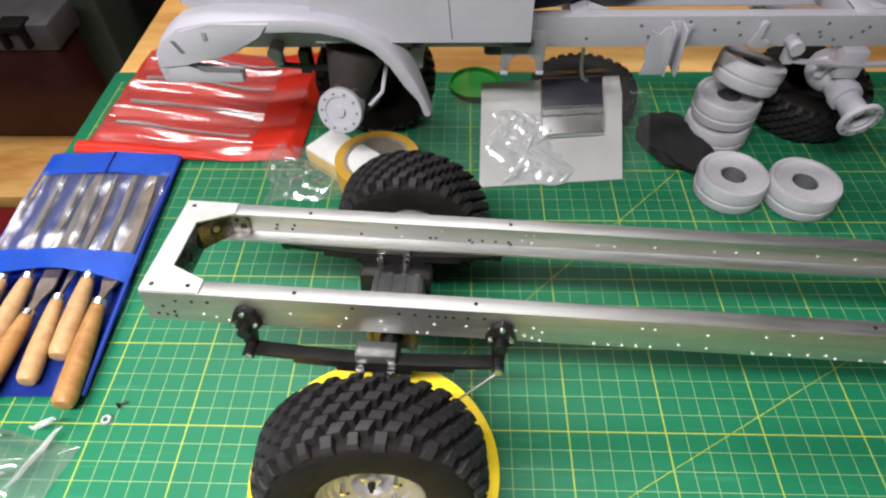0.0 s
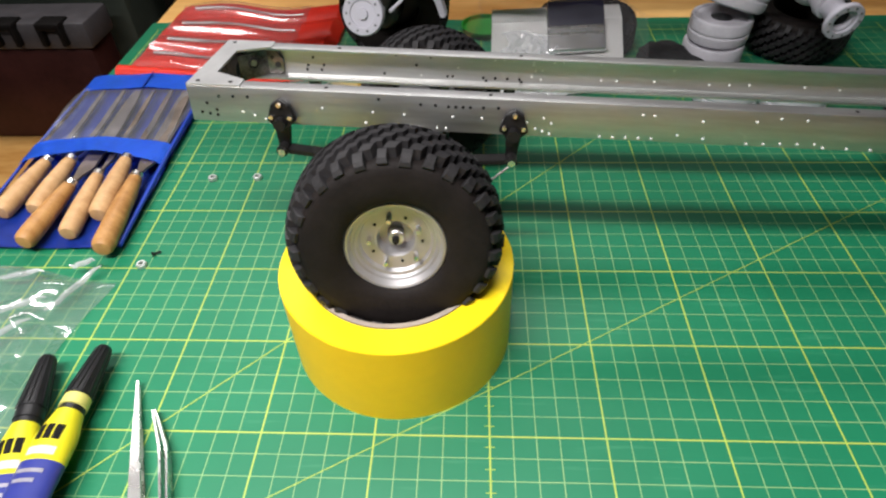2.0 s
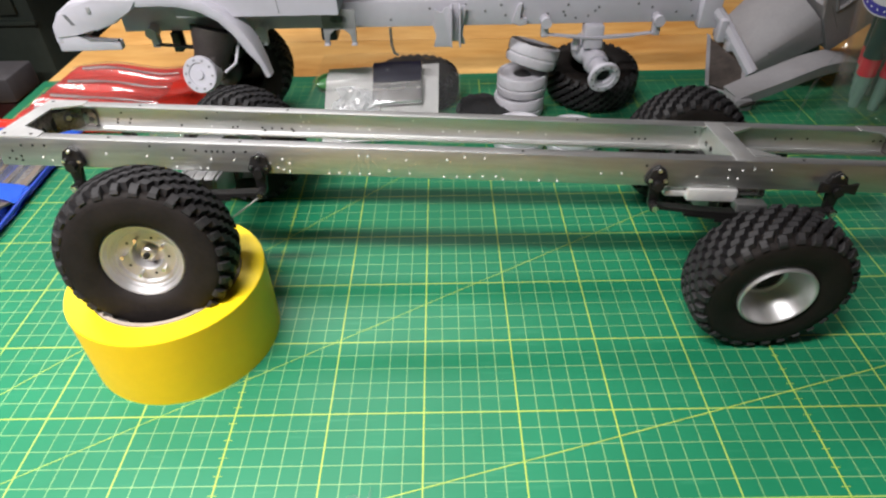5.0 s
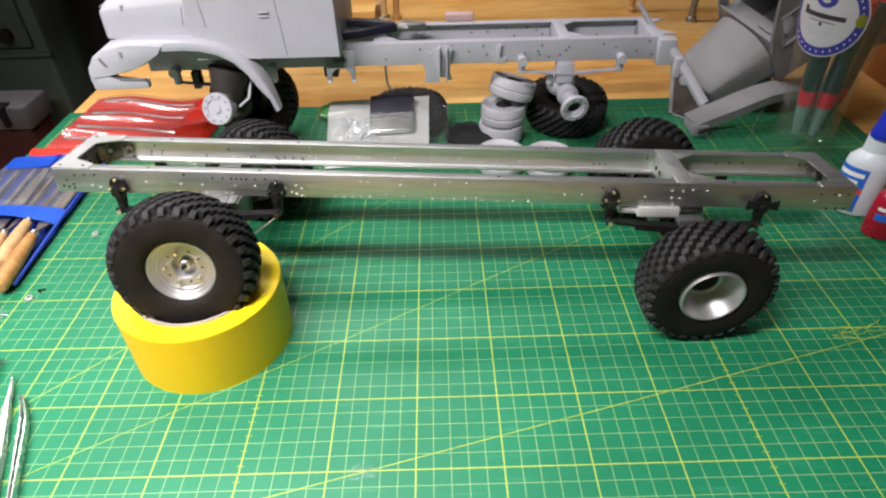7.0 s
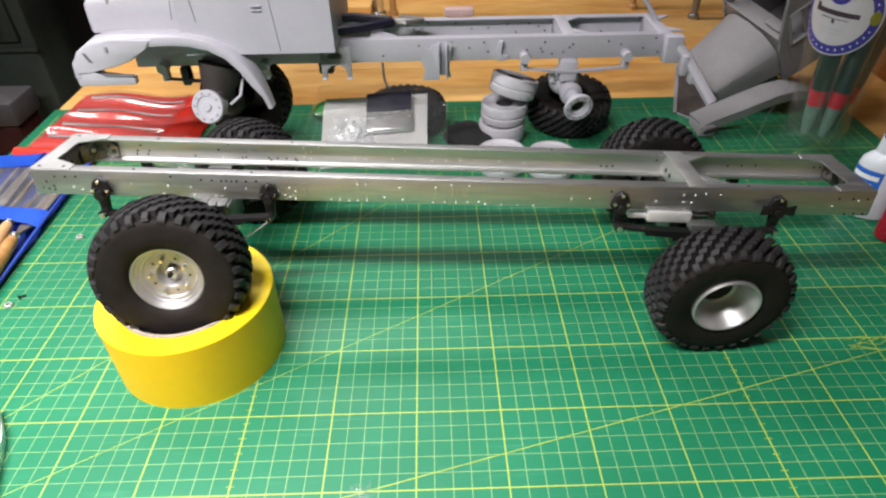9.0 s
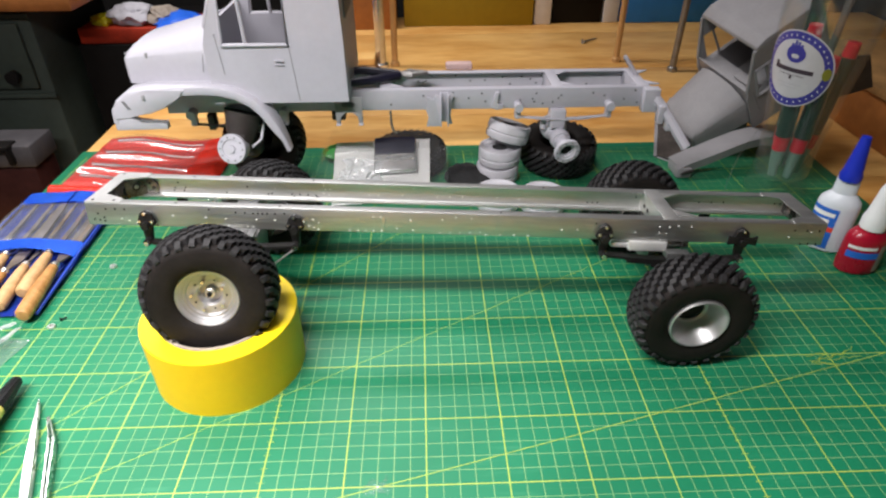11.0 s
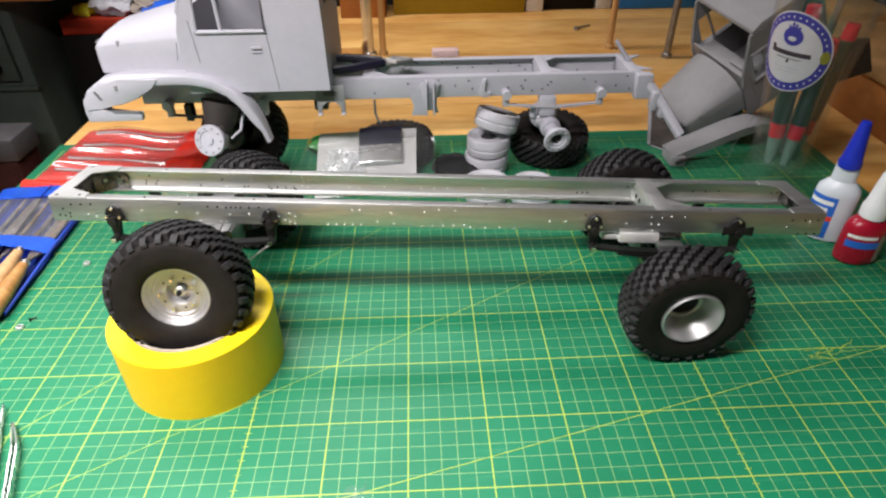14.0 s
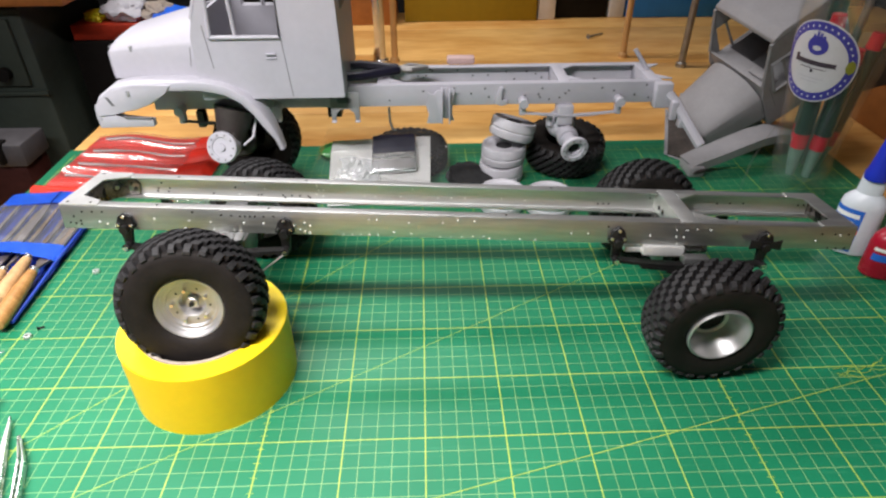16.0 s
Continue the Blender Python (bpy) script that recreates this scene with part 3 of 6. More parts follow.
def model_chassis():
    t = thing("model_truck_chassis", CH, "bare aluminium model truck chassis with one front wheel raised", "model chassis")
    rn, out_n, in_n = rail(t, True)
    rf, out_f, in_f = rail(t, False)
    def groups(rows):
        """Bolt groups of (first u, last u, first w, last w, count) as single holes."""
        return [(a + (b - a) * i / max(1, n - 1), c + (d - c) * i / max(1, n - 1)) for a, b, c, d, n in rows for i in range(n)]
    # white beads carry hole glints as colour, near-black discs carry the holes' shade
    glint_rows = [(0.024, 0.034, -0.0115, -0.0145, 3), (0.0604, 0.0604, -0.008, -0.008, 1), (0.0797, 0.083, -0.0142, -0.0088, 2), (0.097, 0.0986, -0.0093, -0.0145, 2),
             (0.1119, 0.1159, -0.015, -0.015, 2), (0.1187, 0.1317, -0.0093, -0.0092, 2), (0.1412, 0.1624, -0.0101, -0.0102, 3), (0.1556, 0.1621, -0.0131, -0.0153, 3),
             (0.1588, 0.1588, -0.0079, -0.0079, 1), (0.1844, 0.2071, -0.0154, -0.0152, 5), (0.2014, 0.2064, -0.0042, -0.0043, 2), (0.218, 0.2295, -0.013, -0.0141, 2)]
    glint_rows2 = [(0.2276, 0.2502, -0.006, -0.005, 2), (0.2487, 0.2777, -0.0155, -0.0142, 5), (0.2599, 0.271, -0.003, -0.0034, 2), (0.2819, 0.3124, -0.0158, -0.0157, 4),
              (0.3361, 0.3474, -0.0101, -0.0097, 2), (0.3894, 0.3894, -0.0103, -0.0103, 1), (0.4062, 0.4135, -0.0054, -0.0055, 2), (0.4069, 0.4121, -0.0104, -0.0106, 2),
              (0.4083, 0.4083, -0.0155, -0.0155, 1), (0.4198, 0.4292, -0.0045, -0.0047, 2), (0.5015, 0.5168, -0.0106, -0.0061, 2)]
    dark_rows = [(0.005, 0.012, -0.0125, -0.0135, 3), (0.008, 0.012, -0.008, -0.011, 2), (0.014, 0.027, -0.0045, -0.0042, 3), (0.0859, 0.0859, -0.0025, -0.0025, 1),
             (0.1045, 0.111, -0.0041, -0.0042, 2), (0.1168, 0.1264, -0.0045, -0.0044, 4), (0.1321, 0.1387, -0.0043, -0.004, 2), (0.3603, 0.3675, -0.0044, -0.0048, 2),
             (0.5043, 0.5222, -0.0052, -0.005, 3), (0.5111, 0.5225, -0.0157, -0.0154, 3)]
    dots(rn, "hole_glint", groups(glint_rows + glint_rows2), out_n, 0.00068, M_GLINT)
    dots(rn, "shaded_hole", groups(dark_rows), out_n, 0.00085, M_HOLE, 0.2)
    glint_rows = [(0.0388, 0.0388, -0.0025, -0.0025, 1), (0.1374, 0.1613, -0.0036, -0.0026, 6), (0.1570, 0.1571, -0.0040, -0.0054, 2), (0.1583, 0.1618, -0.0085, -0.0081, 2),
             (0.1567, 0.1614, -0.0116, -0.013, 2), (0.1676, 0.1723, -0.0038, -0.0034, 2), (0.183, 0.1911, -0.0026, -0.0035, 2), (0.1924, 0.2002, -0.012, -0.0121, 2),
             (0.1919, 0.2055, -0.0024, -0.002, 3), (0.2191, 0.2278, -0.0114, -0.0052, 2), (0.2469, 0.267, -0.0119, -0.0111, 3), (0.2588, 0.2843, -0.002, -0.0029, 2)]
    glint_rows2 = [(0.2944, 0.312, -0.0109, -0.0116, 2), (0.3312, 0.3507, -0.0029, -0.003, 3), (0.4376, 0.4508, -0.0019, -0.0014, 3), (0.0995, 0.1186, -0.0134, -0.0086, 2)]
    dark_rows = [(0.0402, 0.0485, -0.0105, -0.0102, 2), (0.0431, 0.0431, -0.0063, -0.0063, 1), (0.0395, 0.0472, -0.0129, -0.0128, 2), (0.0802, 0.0802, -0.0133, -0.0133, 1),
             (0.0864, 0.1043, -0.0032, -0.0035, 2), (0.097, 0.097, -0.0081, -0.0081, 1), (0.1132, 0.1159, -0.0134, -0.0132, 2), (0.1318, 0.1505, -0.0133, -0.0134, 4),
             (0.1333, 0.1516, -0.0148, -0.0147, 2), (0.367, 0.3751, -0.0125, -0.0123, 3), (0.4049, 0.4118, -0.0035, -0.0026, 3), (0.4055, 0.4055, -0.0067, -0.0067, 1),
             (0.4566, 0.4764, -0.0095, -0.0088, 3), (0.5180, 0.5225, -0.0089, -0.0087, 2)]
    dots(rf, "hole_glint", groups(glint_rows + glint_rows2), in_f, 0.00068, M_GLINT)
    dots(rf, "shaded_hole", groups(dark_rows), in_f, 0.00085, M_HOLE, 0.2)
    for rl, v, us in ((rn, 0.0040, (0.062, 0.135, 0.292, 0.447)), (rf, W - 0.0040, (0.058, 0.150, 0.330))):
        bm = B()
        for u in us:
            cyl(bm, (u, v, 0.0), (u, v, 0.0002), 0.0009, n=10)
        tagged(part("flange_hole", bm, M_HOLE, rl), kind="stuff")
    # front and rear gusset plates with their chamfered opening
    for name, us in (("front_gusset", 1), ("rear_gusset", -1)):
        u0 = 0.0 if us > 0 else L
        ga, gb, gv = (0.009, 0.024, 0.0150) if us > 0 else (0.0125, 0.023, 0.0120)
        bm = B()
        z0, z1 = -0.0003, 0.0007
        poly = [(u0, 0.0004), (u0, W - 0.0004), (u0 + us * gb, W - 0.0004), (u0 + us * gb, W - FL), (u0 + us * ga, W - gv),
                (u0 + us * ga, gv), (u0 + us * gb, FL), (u0 + us * gb, 0.0004)]
        a = [bm.verts.new((p[0], p[1], z0)) for p in poly]
        b = [bm.verts.new((p[0], p[1], z1)) for p in poly]
        for ring in (a, b):
            bm.faces.new((ring[0], ring[1], ring[4], ring[5]))
            bm.faces.new((ring[1], ring[2], ring[3], ring[4]))
            bm.faces.new((ring[0], ring[5], ring[6], ring[7]))
        n = len(poly)
        for k in range(n):
            bm.faces.new((a[k], a[(k + 1) % n], b[(k + 1) % n], b[k]))
        part(name, bm, M_ALU_FLANGE if us > 0 else M_ALU, t, "milled aluminium gusset plate")
        bm = B()
        face = 0.0088 if us > 0 else 0.0020
        x0, x1 = sorted((u0 + us * (face - 0.0015), u0 + us * face))
        box(bm, (x0, 0.0015, -H + 0.001), (x1, W - 0.0015, -0.0005), 0.0002)
        cross = part("end_plate", bm, M_MOTTLE, t, "stained steel end plate")
        bm = B()
        for v in (0.017, W / 2, W - 0.017):
            x = u0 + us * (face + 0.0001)
            cyl(bm, (x, v, -0.0085), (x + us * 0.0002, v, -0.0085), 0.0035 if v != W / 2 else 0.002, n=20)
        part("end_holes", bm, M_HOLE, cross)
        # corner block inside the front opening
        if us < 0:
            continue
        bm = B()
        prism(bm, [(0.0170, -0.0150), (0.0262, -0.0150), (0.0280, -0.0130), (0.0280, -0.0068), (0.0240, -0.0022), (0.0170, -0.0022)], "y", W - 0.0042, W - 0.0016, 0.0004)
        prism(bm, [(0.0089, W - 0.0165), (0.0200, W - 0.0042), (0.0182, W - 0.0042), (0.0089, W - 0.0145)], "z", -0.0150, -0.0022)
        bush = part("corner_bracket", bm, M_MOTTLE, t, "stained bright steel corner bracket")
        for du, dw, rr, mt in ((0.0225, -0.0062, 0.0010, M_HOLE), (0.0252, -0.0098, 0.0016, M_HOLE)):
            bm = B()
            cyl(bm, (du, W - 0.0043, dw), (du, W - 0.0046, dw), rr, n=14)
            part("bolt_hole", bm, mt, bush)
        slant = Vector((0.739, -0.673, 0))
        on = Vector((0.01445, W - 0.01035, -0.0072))
        for rr, up, mt, nm in ((0.0029, 0.0003, M_HOLE, "bolt_hole"), (0.0016, 0.0008, M_CHROME, "bolt")):
            bm = B()
            cyl(bm, on, on + slant * up, rr, n=16)
            part(nm, bm, mt, bush)
        for du, dv in ((0.0042, 0.0040), (0.0042, W - 0.0040), (0.0190, 0.0040)):
            bm = B()
            cyl(bm, (du, dv, 0.0007), (du, dv, 0.0009), 0.0010, n=10)
            part("rivet_hole", bm, M_HOLE, bush)
    # cross member
    bm = B()
    box(bm, (0.409, TH, -0.0150), (0.4105, W - TH, 0.0002), 0.0003)
    box(bm, (0.409, TH, -0.0012), (0.421, W - TH, 0.0004), 0.0003)
    cm = part("cross_member", bm, M_ALU_FLANGE, t, "aluminium cross member with round holes")
    for poly in ([(0.421, FL), (0.436, FL), (0.421, 0.018)], [(0.421, W - FL), (0.421, W - 0.018), (0.436, W - FL)]):
        bm = B()
        prism(bm, poly, "z", -0.0009, 0.0005)
        part("gusset", bm, M_ALU_FLANGE, cm)
    bm = B()
    for v in (0.014, 0.022, 0.036, 0.044):
        cyl(bm, (0.4089, v, -0.009), (0.4086, v, -0.009), 0.0017, n=14)
    part("holes", bm, M_HOLE, cm)
    # silver strip and wires lying under the frame
    for near in (True, False):
        v = -0.004 if near else W + 0.004
        for u1, u2, ax in ((0.042, 0.146, 0.095), (0.367, 0.466, 0.421)):
            # leaf spring
            for k in range(3):
                n = 14
                cut = 0.018 * k
                pts = []
                for i in range(n + 1):
                    f = i / n
                    u = u1 + cut + (u2 - u1 - 2 * cut) * f
                    sag = -0.0255 - 0.0030 * math.sin(math.pi * (u - u1) / (u2 - u1)) - 0.0022 * k
                    pts.append((u, sag))
                bm = B()
                a = [[bm.verts.new((u, v + s * 0.0032, w + d)) for u, w in pts] for s, d in ((-1, 0), (1, 0), (1, -0.0021), (-1, -0.0021))]
                for q in range(4):
                    for i in range(n):
                        bm.faces.new((a[q][i], a[q][i + 1], a[(q + 1) % 4][i + 1], a[(q + 1) % 4][i]))
                bm.faces.new([a[q][0] for q in range(4)])
                bm.faces.new([a[q][n] for q in range(4)])
                part("leaf_spring", bm, M_BLACK, t, "black steel leaf spring")
            for u, long in ((u1, 0.016), (u2, 0.014)):
                bm = B()
                s = -1 if near else 1
                vy = 0.0 if near else W
                prism(bm, [(u - 0.0065, -0.0135), (u - 0.004, -0.006), (u, -0.0035), (u + 0.004, -0.006), (u + 0.0065, -0.0135), (u + 0.003, -0.016), (u + 0.0025, -0.0275), (u - 0.0025, -0.0275), (u - 0.003, -0.016)],
                      "y", vy + s * 0.0003, vy + s * 0.0036, 0.0004)
                cyl(bm, (u, vy + s * 0.003, -0.014), (u, vy + s * 0.0075, -0.014), 0.0028, n=14)
                cyl(bm, (u, vy + s * 0.001, -0.0262), (u, vy + s * 0.0085, -0.0262), 0.0026, n=14)
                hg = part("spring_hanger", bm, M_BLACK, t, "black steel spring hanger")
                if u == u2 and u1 > 0.3:
                    bm = B()
                    prism(bm, [(u - 0.0105, -0.0160), (u - 0.0105, -0.0085), (u - 0.0060, -0.0105), (u + 0.0060, -0.0105), (u + 0.0105, -0.0085), (u + 0.0105, -0.0160), (u + 0.0050, -0.0145), (u - 0.0050, -0.0145)], "y", vy + s * 0.0037, vy + s * 0.0052, 0.0004)
                    part("bow_plate", bm, M_BLACK, hg)
                for du, dw in ((-0.0042, -0.0115), (0.0042, -0.0115), (0, -0.0055), (0, -0.0262)):
                    bm = B()
                    y0 = vy + s * (0.0085 if dw < -0.02 else 0.0036)
                    cyl(bm, (u + du, y0, dw), (u + du, y0 + s * 0.0014, dw), 0.0011 if dw > -0.02 else 0.0019, n=6)
                    part("bolt", bm, M_CHROME, hg)
            # axle clamp with bright bolts
            bm = B()
            box(bm, (ax - 0.0085, v - 0.0040, -0.0275), (ax + 0.0085, v + 0.0040, -0.0225), 0.0006)
            cl = part("axle_clamp", bm, M_DIFF, t, "bright aluminium axle clamp")
            for du in (-0.0065, 0.0065):
                bm = B()
                cyl(bm, (ax + du, v - 0.0050, -0.0300), (ax + du, v - 0.0050, -0.0345), 0.0019, n=6)
                cyl(bm, (ax + du, v + 0.0040, -0.0300), (ax + du, v + 0.0040, -0.0345), 0.0019, n=6)
                part("clamp_bolt", bm, M_CHROME, cl)
    # steering servo block hung beside the rear axle
    bm = B()
    box(bm, (0.386, -0.0020, -0.0246), (0.414, 0.0140, -0.0172), 0.0010)
    box(bm, (0.374, 0.0010, -0.0235), (0.386, 0.0070, -0.0200), 0.0008)
    sv = part("servo_block", bm, M_BRIGHT, t, "machined aluminium block brightened for the light on it")
    bm = B()
    cyl(bm, (0.414, 0.006, -0.0212), (0.431, 0.006, -0.0212), 0.0036, n=20)
    part("cylinder", bm, M_CHROME, sv)
    # axles between the wheels
    inv = WORLD[t].inverted()
    for a, b in (((-0.041, 0.058, 0.0715), (-0.034, 0.209, 0.0445)), ((0.290, 0.066, 0.0445), (0.286, 0.195, 0.0445))):
        a, b = inv @ Vector(a), inv @ Vector(b)
        d = b - a
        bm = B()
        cyl(bm, a + d * 0.06, b - d * 0.06, 0.0055, n=16)
        ax = part("axle", bm, M_BLACK, t, "black axle tube")
        c = a + d * 0.5
        bm = B()
        box(bm, (c.x - 0.013, c.y - 0.016, c.z - 0.010), (c.x + 0.013, c.y + 0.016, c.z + 0.012), 0.004)
        for k in range(4):
            box(bm, (c.x - 0.012 + 0.0065 * k, c.y - 0.017, c.z - 0.008), (c.x - 0.009 + 0.0065 * k, c.y + 0.015, c.z + 0.0125), 0.0006)
        part("differential", bm, M_DIFF, ax, "silver differential housing")
        bm = B()
        box(bm, (c.x - 0.020, c.y + 0.014, c.z - 0.004), (c.x + 0.016, c.y + 0.026, c.z + 0.010), 0.002)
        part("gear_cover", bm, M_BLACK, ax)
    # thin bright track rod
    bm = B()
    pipe(bm, [(0.146, -0.009, -0.0270), (0.130, -0.016, -0.038), (0.112, -0.026, -0.050)], 0.00045, 8)
    part("track_rod", bm, M_BLADE, t, "thin bright steel rod")
    # wheels
    def aim(c, far):
        y = (Vector(far) - Vector(c)).normalized()
        x = Vector((1, 0, 0))
        x = (x - y * x.dot(y)).normalized()
        z = x.cross(y)
        m = Matrix((x, y, z)).transposed().to_4x4()
        m.translation = c
        return m
    flip = Matrix.Rotation(math.pi, 4, "Z")
    wheel_on(t, pose(-0.0392, 0.0510, 0.0740, -9.5, 0, 4.3) @ pose(0, -0.0012, 0), "front")
    wheel_on(t, aim((-0.034, 0.209, 0.0432), (-0.030, 0.30, 0.040)) @ flip, "front")
    wheel_on(t, pose(0.2890, 0.0535, 0.0432, 2.0, 0, 1.0), "rear")
    wheel_on(t, aim((0.286, 0.195, 0.0432), (0.285, 0.30, 0.0432)) @ flip, "rear")
    return t


chassis = model_chassis()


def tape_roll():
    t = thing("tape_roll", pose(-0.0421, 0.0603, 0), "fat roll of yellow tape lying flat under a wheel", "tape roll")
    R, r, h = 0.0528, 0.0400, 0.0478
    bm = B()
    lathe(bm, [(R, 0.0006), (R, h - 0.0006)], 96)
    lathe(bm, [(r + 0.0003, 0.0006), (r + 0.0003, 0.0)], 96)
    part("tape_outside", bm, M_TAPE, t)
    bm = B()
    prof = [(R, h - 0.0006)]
    k = 26
    for i in range(k):
        rr = R - 0.0004 - (R - r - 0.0006) * i / (k - 1)
        prof.append((rr, h - (0.0001 if i % 2 else 0.0)))
    lathe(bm, prof, 96)
    lathe(bm, [(r, 0.0), (R, 0.0), (R, 0.0006)], 96)
    part("tape_edge", bm, M_TAPE_SIDE, t)
    bm = B()
    lathe(bm, [(r - 0.0002, 0.0003), (r - 0.0002, h + 0.0002), (r - 0.0024, h + 0.0002), (r - 0.0024, 0.0003)], 96, close=True)
    part("core", bm, M_CARD, t, "grey cardboard core")


tape_roll()


# ---- grey model truck behind ----
def cab_parts(t, guards=(-1, 1), M_GREY=M_GREY):
    """Bonneted truck cab; x runs from nose to back, y across, z up."""
    hw = 0.058
    lo, sill, head, roof = 0.111, 0.165, 0.209, 0.238
    for s in (-1, 1):
        y0, y1 = sorted((s * hw, s * (hw - 0.003)))
        bm = B()
        prism(bm, [(-0.092, lo), (0.033, lo), (0.0325, sill), (-0.092, sill)], "y", y0, y1)
        prism(bm, [(-0.017, sill), (0.0325, sill), (0.0305, roof), (-0.017, roof)], "y", y0, y1)
        prism(bm, [(-0.074, head), (-0.017, head), (-0.017, roof), (-0.066, roof)], "y", y0, y1)
        prism(bm, [(-0.092, sill), (-0.076, sill), (-0.072, head), (-0.066, roof), (-0.0665, roof), (-0.088, 0.180)], "y", y0, y1)
        side = part("side_panel", bm, M_GREY, t)
        ys = s * (hw + 0.0002)
        # window frame bead, divider, door seams, handle
        bm = B()
        yy = s * (hw + 0.0004)
        pipe(bm, [(-0.0755, yy, sill), (-0.017, yy, sill), (-0.017, yy, head), (-0.0725, yy, head), (-0.0755, yy, sill)], 0.0019, 8)
        part("window_bead", bm, M_GREY, side)
        bm = B()
        pipe(bm, [(-0.0545, s * (hw - 0.0012), sill), (-0.0560, s * (hw - 0.0012), head)], 0.0019, 8)
        part("window_bar", bm, M_GREY, side)
        for x0, z0, x1, z1 in ((-0.0165, roof - 0.004, -0.0165, sill), (-0.0165, sill, -0.0125, lo + 0.002), (-0.0805, sill + 0.01, -0.0775, lo + 0.028), (-0.094, sill - 0.008, -0.0965, lo + 0.03)):
            bm = B()
            prism(bm, [(x0 - 0.0003, z0), (x0 + 0.0003, z0), (x1 + 0.0003, z1), (x1 - 0.0003, z1)], "y", *sorted((s * hw, s * (hw + 0.00025))))
            part("door_seam", bm, M_LINEDARK, side)
        bm = B()
        box(bm, (-0.031, min(ys, ys + s * 0.0016), 0.150), (-0.0225, max(ys, ys + s * 0.0016), 0.1515), 0.0004)
        box(bm, (-0.031, min(ys, ys + s * 0.0010), 0.1465), (-0.0225, max(ys, ys + s * 0.0010), 0.1475), 0.0003)
        part("door_handle", bm, M_GREY, side)
    bm = B()
    prism(bm, [(-0.066, roof), (0.0305, roof), (0.030, roof + 0.006), (0.02, roof + 0.010), (-0.05, roof + 0.010), (-0.064, roof + 0.005)], "y", -hw, hw, 0.0015)
    part("roof", bm, M_GREY, t)
    bm = B()
    prism(bm, [(0.0300, lo), (0.0332, lo), (0.0307, roof), (0.0275, roof)], "y", -hw + 0.0031, hw - 0.0031)
    back = part("back_wall", bm, M_GREY, t)
    bm = B()
    box(bm, (0.0318, -0.030, 0.180), (0.0330, 0.030, 0.215), 0.0003)
    part("back_window", bm, M_LINEDARK, back)
    bm = B()
    box(bm, (-0.090, -hw + 0.0031, lo), (0.0299, hw - 0.0031, lo + 0.003))
    part("cab_floor", bm, M_GREYD, t)
    bm = B()
    prism(bm, [(-0.0918, lo + 0.0031), (-0.0885, lo + 0.0031), (-0.0850, 0.180), (-0.0882, 0.180)], "y", -hw + 0.0031, hw - 0.0031)
    part("firewall", bm, M_GREY, t)
    # windscreen pillars
    bm = B()
    pipe(bm, [(-0.088, -hw + 0.002, 0.180), (-0.0665, -hw + 0.002, roof)], 0.0024, 8)
    part("windscreen_pillar", bm, M_GREY, t)
    bm = B()
    pipe(bm, [(-0.088, hw - 0.002, 0.180), (-0.0665, hw - 0.002, roof)], 0.0024, 8)
    part("windscreen_pillar", bm, M_GREY, t)
    # bonnet: lofted from nose to cowl
    bm = B()
    secs = []
    for f in (0, 0.04, 0.12, 0.3, 0.55, 0.8, 1.0):
        x = -0.1735 + f * 0.0820
        top = 0.1575 + 0.0225 * f - (0.005 if f == 0 else 0.0022 if f < 0.05 else 0)
        half = 0.043 + 0.010 * f - (0.004 if f == 0 else 0)
        bot = 0.127 - 0.004 * f
        crease = 0.1500 + 0.0085 * f - (0.002 if f == 0 else 0)
        h = top - crease
        side = [(1.0, bot), (1.0, bot + 0.6 * (crease - bot)), (0.99, crease - 0.0012), (0.965, crease + 0.10 * h), (0.80, crease + 0.50 * h), (0.50, crease + 0.88 * h)]
        sec = []
        for y, z in [(-half * k, z) for k, z in side] + [(0, top)] + [(half * k, z) for k, z in side[::-1]]:
            sec.append(bm.verts.new((x, y, z)))
        secs.append(sec)
    for a, b in zip(secs, secs[1:]):
        for k in range(len(a) - 1):
            bm.faces.new((a[k], a[k + 1], b[k + 1], b[k]))
        bm.faces.new((a[-1], a[0], b[0], b[-1]))
    bm.faces.new(secs[0])
    bm.faces.new(secs[-1][::-1])
    hood = part("bonnet", bm, M_GREY, t)
    for k in range(9):
        bm = B()
        z = 0.128 + 0.0028 * k
        box(bm, (-0.1745, -0.034, z), (-0.1727, 0.034, z + 0.0014), 0.0003)
        part("grille_slat", bm, M_LINEDARK, hood)
    for x in (-0.150, -0.117):
        for s in (-1, 1):
            bm = B()
            z = 0.1590 + (x + 0.168) * 0.10
            box(bm, (x - 0.0012, s * 0.0445 - 0.0012, z - 0.0105), (x + 0.0012, s * 0.0445 + 0.0012 + 0.001 * 0, z - 0.0055), 0.0005)
            part("bonnet_catch", bm, M_GREYD, hood)
    # mudguards
    path = [(-0.188, 0.097), (-0.187, 0.107), (-0.180, 0.118), (-0.168, 0.126), (-0.150, 0.1295), (-0.125, 0.1305), (-0.100, 0.1310), (-0.085, 0.1300), (-0.068, 0.1258), (-0.053, 0.1170), (-0.042, 0.1045), (-0.034, 0.0905), (-0.029, 0.0770), (-0.0255, 0.0660)]
